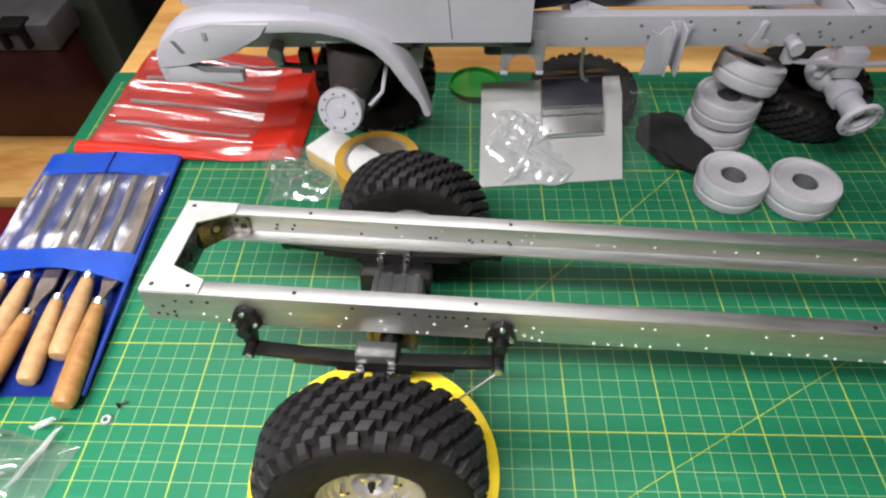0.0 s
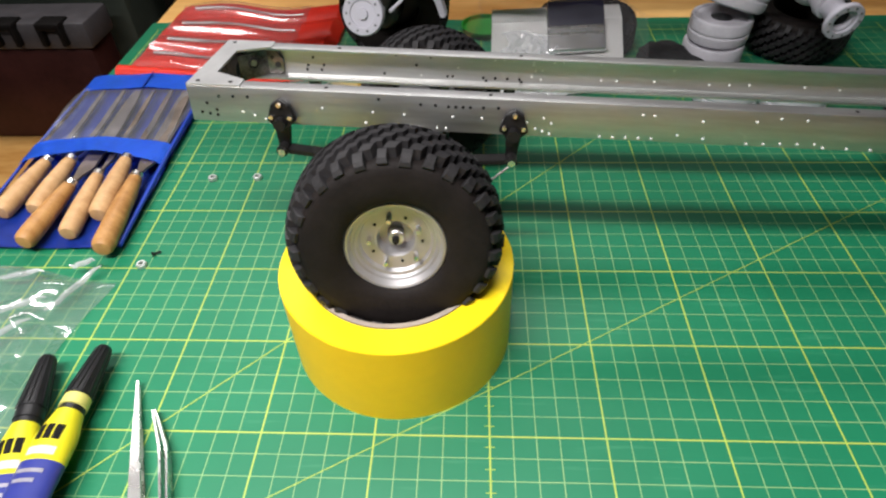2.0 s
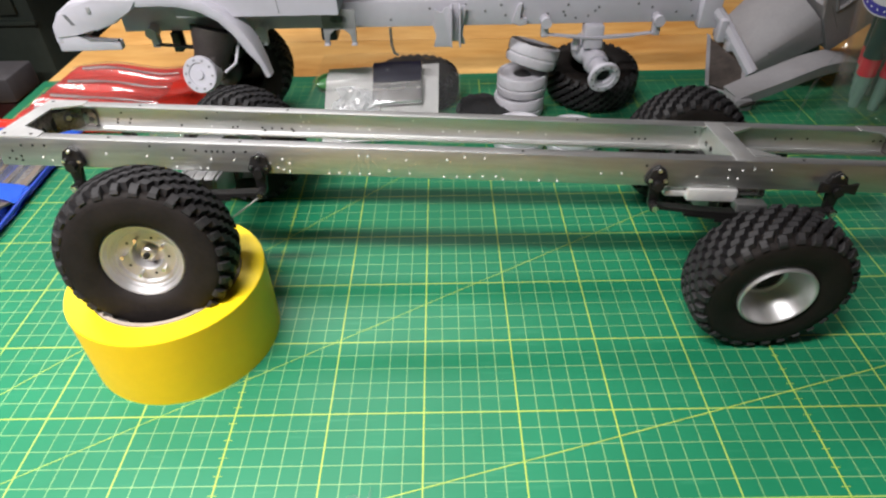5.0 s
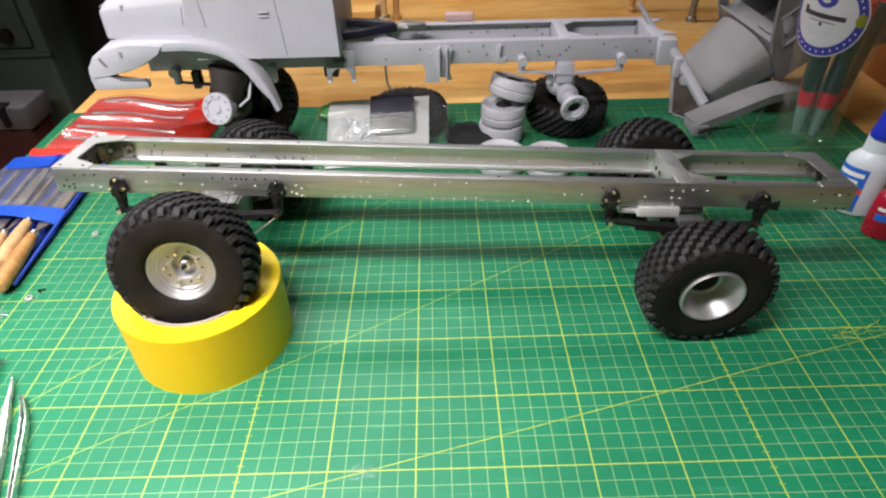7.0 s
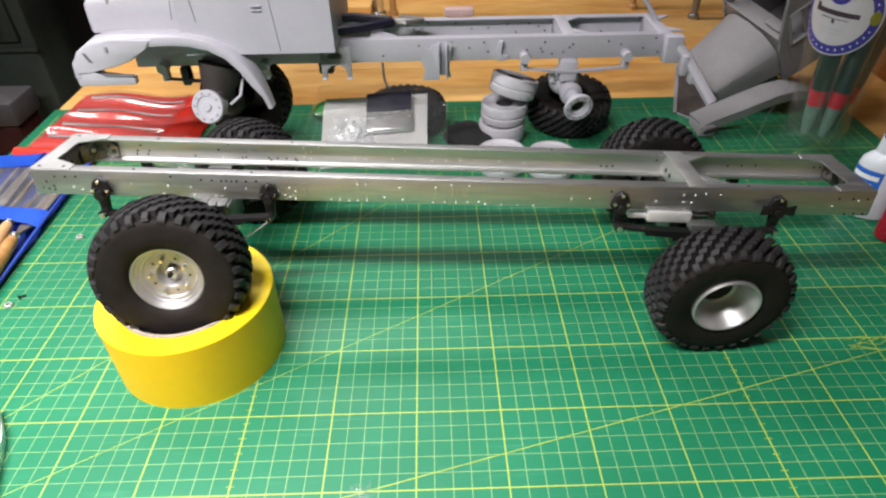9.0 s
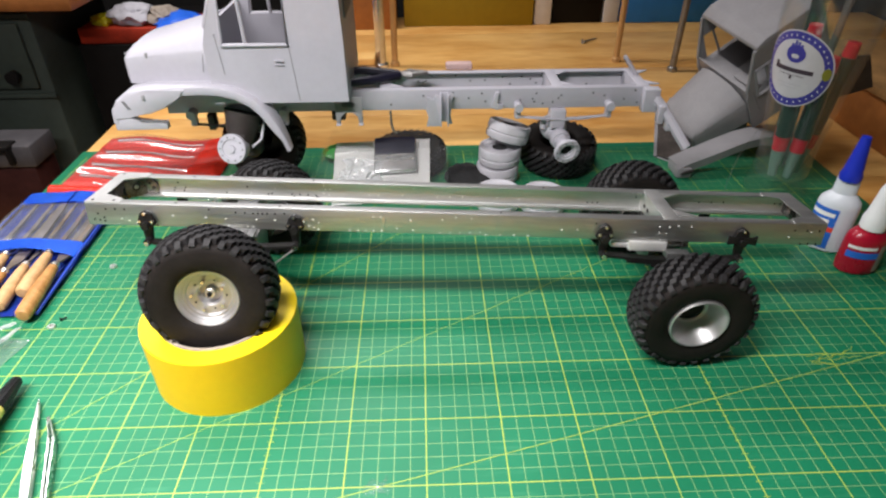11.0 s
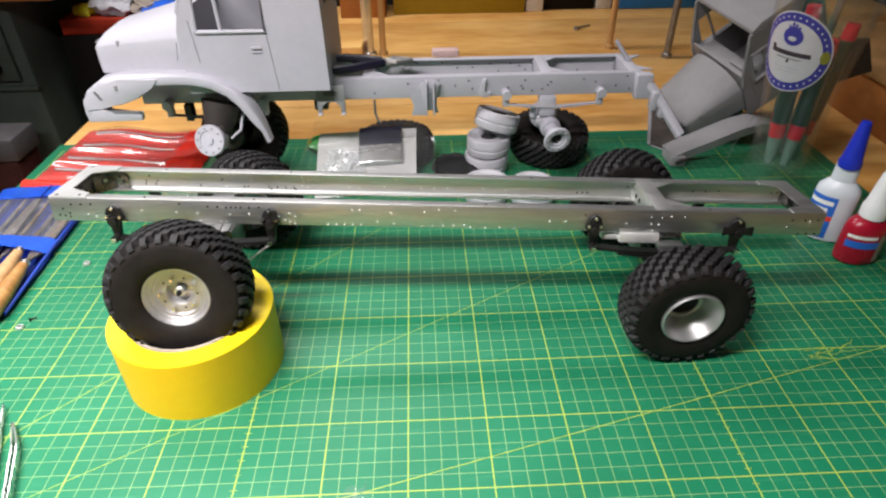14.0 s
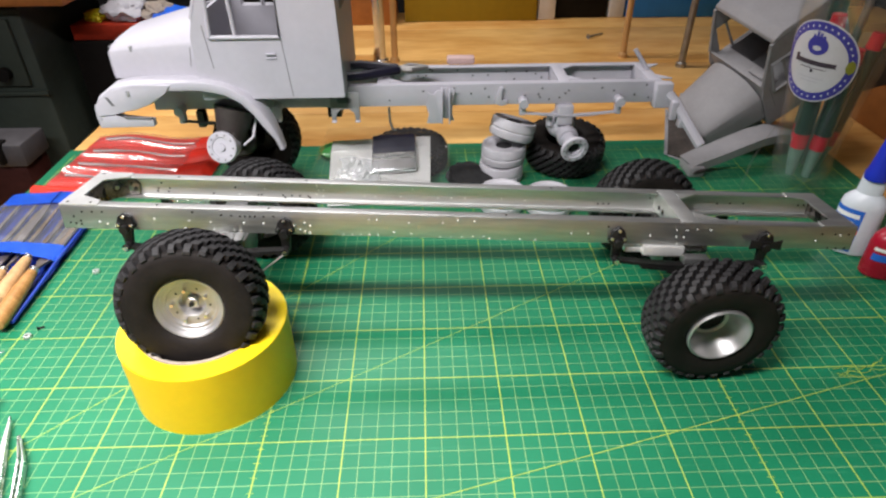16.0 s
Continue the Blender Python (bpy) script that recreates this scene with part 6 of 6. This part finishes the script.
def tweezers(way, wide, label, edge=False):
    """Two sprung arms from the tip along the points of way, lying on edge or flat."""
    tip = Vector((*way[0], 0.0))
    t = thing("tweezers", Matrix.Translation(tip), label, "tweezers", "pair of tweezers")
    pts = []
    for p, q in zip(way, way[1:]):
        for k in range(8):
            pts.append(Vector((p[0] + (q[0] - p[0]) * k / 8, p[1] + (q[1] - p[1]) * k / 8, 0)))
    pts.append(Vector((*way[-1], 0)))
    for k in range(3):
        pts = [pts[0]] + [(a + 2 * b + c) / 4 for a, b, c in zip(pts, pts[1:], pts[2:])] + [pts[-1]]
    for s in (-1, 1):
        bm = B()
        secs = []
        for i, p in enumerate(pts):
            f = i / (len(pts) - 1)
            d = (pts[min(i + 1, len(pts) - 1)] - pts[max(i - 1, 0)]).normalized()
            n = Vector((-d.y, d.x, 0))
            c = p - tip + Vector((0, 0, 0.0032 + s * (0.0005 + 0.0020 * math.sin(math.pi * min(1, f * 1.05)))))
            w, h = 0.0004 + wide * min(1, f / 0.45), 0.0005
            if edge:
                c = p - tip + n * (s * (0.0005 + 0.0009 * math.sin(math.pi * min(1, f * 1.05)))) + Vector((0, 0, 0.0036))
                w, h = 0.00045, 0.0004 + 0.0026 * min(1, f / 0.35)
            secs.append([bm.verts.new(c + n * (dx * w) + Vector((0, 0, dz * h))) for dx, dz in ((-1, -1), (1, -1), (1, 1), (-1, 1))])
        for a, b in zip(secs, secs[1:]):
            for k in range(4):
                bm.faces.new((a[k], a[(k + 1) % 4], b[(k + 1) % 4], b[k]))
        bm.faces.new(secs[0])
        bm.faces.new(secs[-1])
        part("arm", bm, M_CHROME, t)


tweezers([(-0.1634, 0.0234), (-0.1411, -0.0342), (-0.1180, -0.0940)], 0.0020, "straight pointed stainless steel tweezers on the mat")
tweezers([(-0.1499, 0.0080), (-0.1376, -0.0118), (-0.1293, -0.0339), (-0.1010, -0.1100)], 0.0030, "bent tip stainless steel tweezers on the mat", True)


def glue_bottles():
    t = thing("glue_bottle", pose(0.475, 0.192, 0), "milky white superglue bottle with a pointed blue cap", "glue bottle")
    bm = B()
    sq = Matrix.Diagonal((1.15, 0.8, 1, 1))
    rz = Matrix.Rotation(radians(-32), 4, "Z")
    lathe(bm, [(0.0001, 0), (0.0135, 0), (0.0150, 0.0015), (0.0150, 0.045), (0.0142, 0.050), (0.0105, 0.055), (0.0085, 0.057), (0.0080, 0.072), (0.0001, 0.072)], 40, m=rz @ sq)
    body = part("bottle", bm, M_BOTTLE, t)
    bm = B()
    lathe(bm, [(0.0090, 0.0700), (0.0092, 0.0745), (0.0080, 0.078), (0.0042, 0.1080), (0.0036, 0.1100), (0.0001, 0.1102)], 32)
    part("cap", bm, M_CAPBLUE, t, "pointed blue cap")
    def wrap(a0, a1, z0, z1, mt, name, lab, k=1.008):
        bm = B()
        n = 14
        vs = []
        for z in (z0, z1):
            vs.append([bm.verts.new(rz @ sq @ Vector((0.0151 * k * math.cos(radians(a0 + (a1 - a0) * i / n)), 0.0151 * k * math.sin(radians(a0 + (a1 - a0) * i / n)), z))) for i in range(n + 1)])
        for i in range(n):
            bm.faces.new((vs[0][i], vs[0][i + 1], vs[1][i + 1], vs[1][i]))
        part(name, bm, mt, body, lab)
    wrap(-182, -84, 0.026, 0.044, M_LABBLUE, "label_top", "blue label")
    wrap(-182, -84, 0.021, 0.0258, M_LABRED, "label_stripe", "red label stripe")
    wrap(-122, -84, 0.004, 0.0208, M_LABBLUE, "label_foot", "blue label")
    wrap(-172, -92, 0.0360, 0.0400, M_PAPER, "print_bar", "white print", 1.016)
    wrap(-140, -102, 0.0295, 0.0330, M_PAPER, "print_bar", "white print", 1.016)
    t = thing("glue_bottle", pose(0.4835, 0.156, 0), "red threadlocker bottle with a white cap", "glue bottle")
    bm = B()
    lathe(bm, [(0.0001, 0), (0.0135, 0), (0.0155, 0.002), (0.0160, 0.008), (0.0155, 0.030), (0.0145, 0.036), (0.0110, 0.0410), (0.0085, 0.042), (0.0085, 0.046), (0.0001, 0.046)], 40, m=sq)
    body = part("bottle", bm, M_BOTRED, t)
    bm = B()
    lathe(bm, [(0.0100, 0.0430), (0.0100, 0.0520), (0.0085, 0.056), (0.0055, 0.080), (0.0040, 0.084), (0.0001, 0.0845)], 32)
    part("cap", bm, M_WHITE, t, "tapered white cap")
    def wrap2(a0, a1, z0, z1, mt, name, lab, k=1.07):
        bm = B()
        n = 12
        vs = [[bm.verts.new(sq @ Vector((0.0151 * k * math.cos(radians(a0 + (a1 - a0) * i / n)), 0.0151 * k * math.sin(radians(a0 + (a1 - a0) * i / n)), z))) for i in range(n + 1)] for z in (z0, z1)]
        for i in range(n):
            bm.faces.new((vs[0][i], vs[0][i + 1], vs[1][i + 1], vs[1][i]))
        part(name, bm, mt, body, lab)
    wrap2(-160, -80, 0.0265, 0.0295, M_PAPER, "print_bar", "white print")
    wrap2(-160, -70, 0.0175, 0.0240, M_LABBLUE, "label_band", "blue label band")
    wrap2(-70, -40, 0.004, 0.030, M_CARD, "label_edge", "pale label edge")


glue_bottles()


def pen_glass():
    gx, gy = 0.480, 0.299
    t = thing("beer_glass", pose(gx, gy, 0), "tall clear wheat beer glass with an oval label", "drinking glass")
    bm = B()
    outer = [(0.0001, 0), (0.028, 0), (0.0305, 0.003), (0.0305, 0.008), (0.0275, 0.020), (0.0270, 0.045), (0.0318, 0.090), (0.0382, 0.135), (0.0430, 0.175), (0.0442, 0.21), (0.0428, 0.245)]
    lathe(bm, outer + [(0.0416, 0.245)], 48)
    lathe(bm, [(0.0001, 0.020), (0.0235, 0.0215), (0.0250, 0.026)] + [(r - 0.0022, z) for r, z in outer[5:]], 48)
    g = part("glass", bm, M_GLASS, t)
    az0 = math.atan2(-0.273 - gy, 0.107 - gx) - radians(27)
    def radius(z):
        for (r0, z0), (r1, z1) in zip(outer[4:], outer[5:]):
            if z0 <= z <= z1:
                return r0 + (r1 - r0) * (z - z0) / (z1 - z0)
        return 0.03
    def oval(rx, rz_, off, mt, name, lab, zc=0.139, xc=0.0):
        bm = B()
        rows = []
        seg = 40 if rx > 0.005 else 8
        k = 10 if rx > 0.005 else 2
        for j in range(1, k + 1):
            ring = []
            for i in range(seg):
                a = 2 * math.pi * i / seg
                x, z = xc + rx * j / k * math.cos(a), zc + rz_ * j / k * math.sin(a)
                r = radius(z) + off
                an = az0 + x / r
                ring.append(bm.verts.new((r * math.cos(an), r * math.sin(an), z)))
            rows.append(ring)
        bm.faces.new(rows[0])
        for a, b in zip(rows, rows[1:]):
            for i in range(seg):
                bm.faces.new((a[i], a[(i + 1) % seg], b[(i + 1) % seg], b[i]))
        part(name, bm, mt, g, lab)
    oval(0.0355, 0.0360, 0.0004, M_LABELW, "label_rim", "white label edge")
    oval(0.0342, 0.0347, 0.0006, M_LABELP, "label_ring", "purple label ring")
    oval(0.0272, 0.0274, 0.0008, M_LABELW, "label_field", "white label field")
    def badge(x0, x1, z0, z1, mt, name, lab, off=0.0011):
        bm = B()
        vs = []
        for z in (z0, z1):
            r = radius(z) + off
            vs.append([bm.verts.new((r * math.cos(az0 + (x0 + (x1 - x0) * i / 6) / r), r * math.sin(az0 + (x0 + (x1 - x0) * i / 6) / r), z)) for i in range(7)])
        for i in range(6):
            bm.faces.new((vs[0][i], vs[0][i + 1], vs[1][i + 1], vs[1][i]))
        part(name, bm, mt, g, lab)
    oval(0.0092, 0.0080, 0.0010, M_LABELP, "emblem", "purple emblem", 0.1535)
    oval(0.0040, 0.0022, 0.0013, M_LABELW, "emblem_mark", "white mark", 0.1515)
    for k in range(34):
        if k % 17 in (0, 16):
            continue
        an = 2 * math.pi * k / 34
        oval(0.0008, 0.0010, 0.0010, M_BOTTLE, "print_mark", "pale ring print", 0.139 + 0.0310 * math.sin(an), 0.0306 * math.cos(an))
    oval(0.0042, 0.0062, 0.0011, mat("olive_emblem", (0.24, 0.24, 0.03), 0.5), "side_emblem", "olive yellow emblem", 0.139, 0.0300)
    for x, z1 in ((-0.0045, 0.1625), (-0.0015, 0.1655), (0.0015, 0.1645), (0.0045, 0.1625)):
        badge(x - 0.0011, x + 0.0011, 0.1585, z1, M_LABELP, "emblem_point", "purple emblem")
    badge(-0.0190, 0.0190, 0.1365, 0.1405, M_INK, "print_bar", "dark print")
    badge(-0.0190, -0.0150, 0.1405, 0.1435, M_INK, "print_bar", "dark print")
    badge(-0.0120, 0.0120, 0.1335, 0.1341, M_INK, "print_line", "dark print line")
    badge(-0.0012, 0.0012, 0.1300, 0.1330, M_INK, "print_mark", "dark mark")
    badge(-0.0120, 0.0120, 0.1248, 0.1256, M_RING, "print_line", "grey print line")
    badge(-0.0085, 0.0085, 0.1218, 0.1226, M_RING, "print_line", "grey print line")
    # pens and knives standing in it
    pens = ((-0.014, -0.010, -0.021, -0.014, 0.178, M_PENG, "dark green marker pen"), (-0.001, -0.016, 0.002, -0.020, 0.150, M_PENG, "dark green marker pen"),
            (0.013, -0.004, 0.025, -0.008, 0.160, M_PENG, "dark green marker pen"), (-0.004, 0.008, -0.004, 0.020, 0.225, M_PENG, "dark green marker pen"),
            (0.010, 0.010, 0.026, 0.018, 0.235, M_BLADE, "grey steel knife"))
    for k, (bx, by, tx, ty, z1, mt, lab) in enumerate(pens):
        a, b = Vector((bx, by, 0.0245)), Vector((tx, ty, z1))
        at = lambda z: a.lerp(b, (z - a.z) / (b.z - a.z))
        pn = thing("marker_pen" if k < 4 else "craft_knife", pose(gx, gy, 0), lab + " standing in the glass", "pen" if k < 4 else "knife", "pens in the glass")
        bm = B()
        cyl(bm, a, at(0.054), 0.0040 if k < 4 else 0.0025, 0.0064 if k < 4 else 0.003, n=16)
        part("tip_end", bm, M_TIP if k < 4 else M_BLADE, pn, "pale green tip" if k < 4 else "")
        if k < 4:
            bm = B()
            cyl(bm, at(0.054), at(0.069), 0.0072, n=16)
            part("red_band", bm, M_PENR, pn, "red band")
        bm = B()
        cyl(bm, at(0.069 if k < 4 else 0.054), at(z1 - 0.014), 0.0078 if k < 4 else 0.0035, n=16)
        part("barrel", bm, mt, pn)
        bm = B()
        cyl(bm, at(z1 - 0.014), b, 0.0066 if k < 4 else 0.0032, 0.0058 if k < 4 else 0.0030, n=16)
        part("end_cap", bm, M_PENR if k < 4 else M_BLADE, pn, "red end cap" if k < 4 else "")


pen_glass()


def glass_clutter():
    """A pale nozzle on the mat and a loop of clear strip beside the glass."""
    t = thing("glue_nozzle", pose(0.4202, 0.2471, 0.0045, 0, 0, 151.2), "small pale plastic glue nozzle lying on the mat", "nozzle")
    bm = B()
    lathe(bm, [(0.0001, 0.0), (0.0042, 0.0), (0.0045, 0.002), (0.0042, 0.012), (0.0026, 0.020), (0.0012, 0.034), (0.0001, 0.034)], 20, m=Matrix.Rotation(radians(-90), 4, "Y") @ pose(0, 0, -0.034))
    part("cone", bm, M_BOTTLE, t)
    bm = B()
    lathe(bm, [(0.0046, -0.001), (0.0048, 0.0), (0.0048, 0.004), (0.0044, 0.005)], 20, m=Matrix.Rotation(radians(-90), 4, "Y") @ pose(0, 0, -0.034))
    part("collar", bm, M_DULLP, t, "dark collar")
    bm = B()
    pipe(bm, [(0.4150, 0.2760, 0.0015), (0.4190, 0.2850, 0.0180), (0.4270, 0.2930, 0.0420), (0.4400, 0.2985, 0.0640), (0.4470, 0.3000, 0.0780)], 0.0011, 8)
    pipe(bm, [(0.4150, 0.2760, 0.0015), (0.4280, 0.2790, 0.0060), (0.4440, 0.2840, 0.0065), (0.4500, 0.2890, 0.0020)], 0.0011, 8)
    solo("clear_strip", bm, M_GLASS, I4, "bent strip of clear plastic beside the glass", "plastic strip")


glass_clutter()


# ---- behind and beside ----
def case():
    t = thing("low_stand", pose(-0.80, 0.82, -0.74), "low wooden stand with a red front panel beside the bench", "stand")
    o = pose(0.80, -0.82, 0.74)
    bm = B()
    box(bm, (-1.3, 0.632, -0.385), (-0.362, 0.885, -0.360), 0.002)
    part("top", bm, M_PINE, t, "varnished pine top", m=o)
    bm = B()
    box(bm, (-1.28, 0.640, -0.740), (-0.370, 0.655, -0.386), 0.002)
    part("front_panel", bm, M_MAROON, t, "plain red front panel", m=o)
    for x in (-1.28, -0.385):
        bm = B()
        box(bm, (x, 0.656, -0.740), (x + 0.015, 0.875, -0.386), 0.002)
        part("side_panel", bm, M_PINE_END, t, m=o)
    t = thing("tool_case", pose(-0.83, 0.85, -0.36), "dark maroon-black plastic tool case with a grey latched rim", "tool case")
    o = pose(0.83, -0.85, 0.36)
    bm = B()
    box(bm, (-1.22, 0.775, -0.360), (-0.615, 0.850, -0.193), 0.008)
    part("case_body", bm, M_CASE2, t, m=o)
    bm = B()
    box(bm, (-1.225, 0.770, -0.192), (-0.608, 0.852, -0.148), 0.006)
    lid = part("lid", bm, M_LATCH, t, "dull grey lid", m=o)
    for x in (-0.680, -0.755, -0.85, -0.95, -1.05, -1.15):
        bm = B()
        box(bm, (x, 0.757, -0.182), (x + 0.008, 0.771, -0.146), 0.003)
        box(bm, (x + 0.032, 0.757, -0.182), (x + 0.040, 0.771, -0.146), 0.003)
        box(bm, (x, 0.757, -0.156), (x + 0.040, 0.790, -0.144), 0.003)
        part("latch", bm, M_CASE, lid, "black latch")


case()


def green_machine():
    t = thing("bench_machine", pose(-0.80, 1.05, -0.74), "green painted workshop machine standing in shadow", "machine")
    o = pose(0.80, -1.05, 0.74)
    bm = B()
    box(bm, (-1.15, 0.90, -0.74), (-0.602, 1.20, 0.062), 0.012)
    part("body", bm, M_GREENM, t, m=o)
    bm = B()
    box(bm, (-1.13, 0.890, -0.085), (-0.625, 0.899, 0.035), 0.003)
    part("front_panel", bm, M_GREENM, t, m=o)
    for z in (-0.10, 0.048):
        bm = B()
        box(bm, (-1.13, 0.892, z - 0.004), (-0.600, 0.8995, z + 0.004), 0.001)
        part("trim", bm, M_GREENM, t, m=o)
    bm = B()
    cyl(bm, (-0.66, 0.889, -0.06), (-0.66, 0.875, -0.06), 0.012, n=20)
    part("knob", bm, M_CASE, t, m=o)
    bm = B()
    box(bm, (-1.2, 0.86, 0.0625), (-0.50, 1.2, 0.088), 0.002)
    solo("shelf_board", bm, M_ORANGE, I4, "orange-brown wooden shelf board on the machine", "shelf")


green_machine()


def back_row():
    def carton(name, lo, hi, mt, label, cat="box"):
        bm = B()
        c = Vector(((lo[0] + hi[0]) / 2, (lo[1] + hi[1]) / 2, lo[2]))
        box(bm, lo, hi, 0.002)
        bmesh.ops.translate(bm, verts=bm.verts[:], vec=-c)
        return solo(name, bm, mt, Matrix.Translation(c), label, cat)
    z = TABLE_Z
    carton("storage_box", (0.07, 0.985, z), (0.325, 1.05, 0.17), M_YBOX, "olive yellow storage box at the back of the bench")
    carton("paper_box", (0.329, 0.99, z), (0.362, 1.05, 0.20), M_PAPER, "pale narrow cardboard box at the back")
    carton("black_box", (0.366, 1.0, z), (0.465, 1.05, 0.20), M_CASE, "black box at the back of the bench")
    carton("grey_box", (0.469, 1.0, z), (0.500, 1.05, 0.20), M_WHITE, "pale grey box at the back of the bench")
    carton("blue_crate", (0.504, 0.995, z), (0.76, 1.055, 0.16), M_BBOX, "bright blue plastic crate at the back")
    carton("wooden_block", (-0.03, 0.965, z), (0.055, 1.05, 0.10), M_ORANGE, "orange-brown wooden block on the bench", "block")
    carton("wood_offcut", (-0.020, 0.70, z), (0.030, 0.80, 0.010), M_PINE_END, "short pale wood offcut on the bench", "offcut")
    carton("wood_offcut", (-0.024, 0.705, 0.0105), (0.028, 0.79, 0.022), M_PINE, "short pale wood offcut lying on another", "offcut")
    carton("wooden_box", (0.655, 0.36, z), (0.90, 0.62, 0.055), M_ORANGE, "low orange-brown wooden box on the bench")
    carton("wooden_board", (0.650, 0.355, 0.0555), (0.905, 0.625, 0.067), M_PINE_END, "pale wooden board lying on the low box", "board")
    # rods standing on the bench
    for x, y, r, mt, nm, lab, lean in ((0.036, 0.74, 0.0085, M_SILVER, "steel_post", "upright steel lamp post on the bench", 0.0), (0.058, 0.745, 0.005, M_ROD, "wooden_rod", "thin upright wooden rod on the bench", 0.004),
                                       (0.430, 0.752, 0.0050, M_ROD, "wooden_rod", "thin upright wooden rod on the bench", 0.003), (0.508, 0.70, 0.0052, M_BLADE, "steel_tube", "thin upright steel tube on the bench", 0.006)):
        t = thing(nm, pose(x, y, z), lab, "rod")
        bm = B()
        cyl(bm, (0, 0, 0), (lean, 0, 0.45), r, n=18)
        part("bar", bm, mt, t)
        bm = B()
        lathe(bm, [(0.0001, 0.0), (r * 1.5, 0.0), (r * 1.5, 0.006), (r * 1.02, 0.008), (r * 1.02, 0.0)], 20)
        part("foot", bm, mt, t)
    t = thing("wood_screw", pose(0.40, 0.86, z + 0.003, 0, 0, 35), "small steel screw lying on the bench", "screw")
    bm = B()
    cyl(bm, (0, 0, 0), (0.035, 0, 0), 0.002, 0.0012, n=10)
    part("shank", bm, M_BLADE, t)
    bm = B()
    cyl(bm, (-0.003, 0, 0.0005), (0.0, 0, 0), 0.0045, 0.002, n=12)
    part("head", bm, M_BLADE, t)
    # pliers lying across the frame behind the cab
    t = thing("pliers", pose(0.075, 0.345, 0.1125, 0, 0, 12), "pliers with dark blue handles lying on the truck frame", "pliers")
    for s in (-1, 1):
        bm = B()
        pipe(bm, [(-0.055, s * 0.017, 0.006), (-0.03, s * 0.016, 0.006), (-0.008, s * 0.007, 0.005), (0.004, s * 0.002, 0.004)], 0.0045, 8)
        part("grip", bm, M_NAVY, t)
        bm = B()
        pipe(bm, [(0.004, s * 0.002, 0.004), (0.016, -s * 0.005, 0.004), (0.034, -s * 0.0015, 0.004)], 0.003, 8, [0.0034, 0.0038, 0.0014])
        part("jaw", bm, M_BLADE, t)
    bm = B()
    box(bm, (-0.014, -0.006, 0), (0.014, 0.006, 0.007), 0.002)
    solo("clamp_block", bm, mat("pinkish_block", (0.55, 0.38, 0.36), 0.6), pose(0.142, 0.378, 0.1113), "small pinkish grey block on the frame", "block")
    # clutter in the dark corner
    # side table added to hold the crate, near-black for the unlit void
    carton("side_table", (-0.575, 0.98, -0.74), (-0.345, 1.3, -0.030), M_CASE, "low side table added under the crate, black for the unlit void", "table")
    carton("red_crate", (-0.570, 0.985, -0.029), (-0.35, 1.10, 0.000), M_CRATE, "low orange-red plastic crate in the dark corner")
    for x, y, s, mt, lab in ((-0.355, 0.985, 0.050, M_BLUE, "crumpled blue plastic bag in the corner"), (-0.415, 1.03, 0.028, M_CARD, "crumpled brown paper on the crate"), (-0.470, 1.03, 0.034, M_RING, "crumpled pale grey wrapper on the crate"), (-0.530, 1.02, 0.018, M_TUBEY, "crumpled yellow wrapper on the crate")):
        bm = B()
        bmesh.ops.create_icosphere(bm, subdivisions=4, radius=1.0)
        for v in bm.verts:
            n = noise.noise(v.co * 1.7 + Vector((x * 30, 0, 0))) * 0.4 + abs(noise.noise(v.co * 5)) * 0.3
            v.co *= 1 + n
            v.co = Vector((v.co.x * s * 1.2, v.co.y * s, max(0, v.co.z + 0.7) * s * 0.6))
        solo("crumpled_bag", bm, mt, pose(x, y, 0.0004 if x < -0.38 else -0.0295), lab, "bag")


back_row()
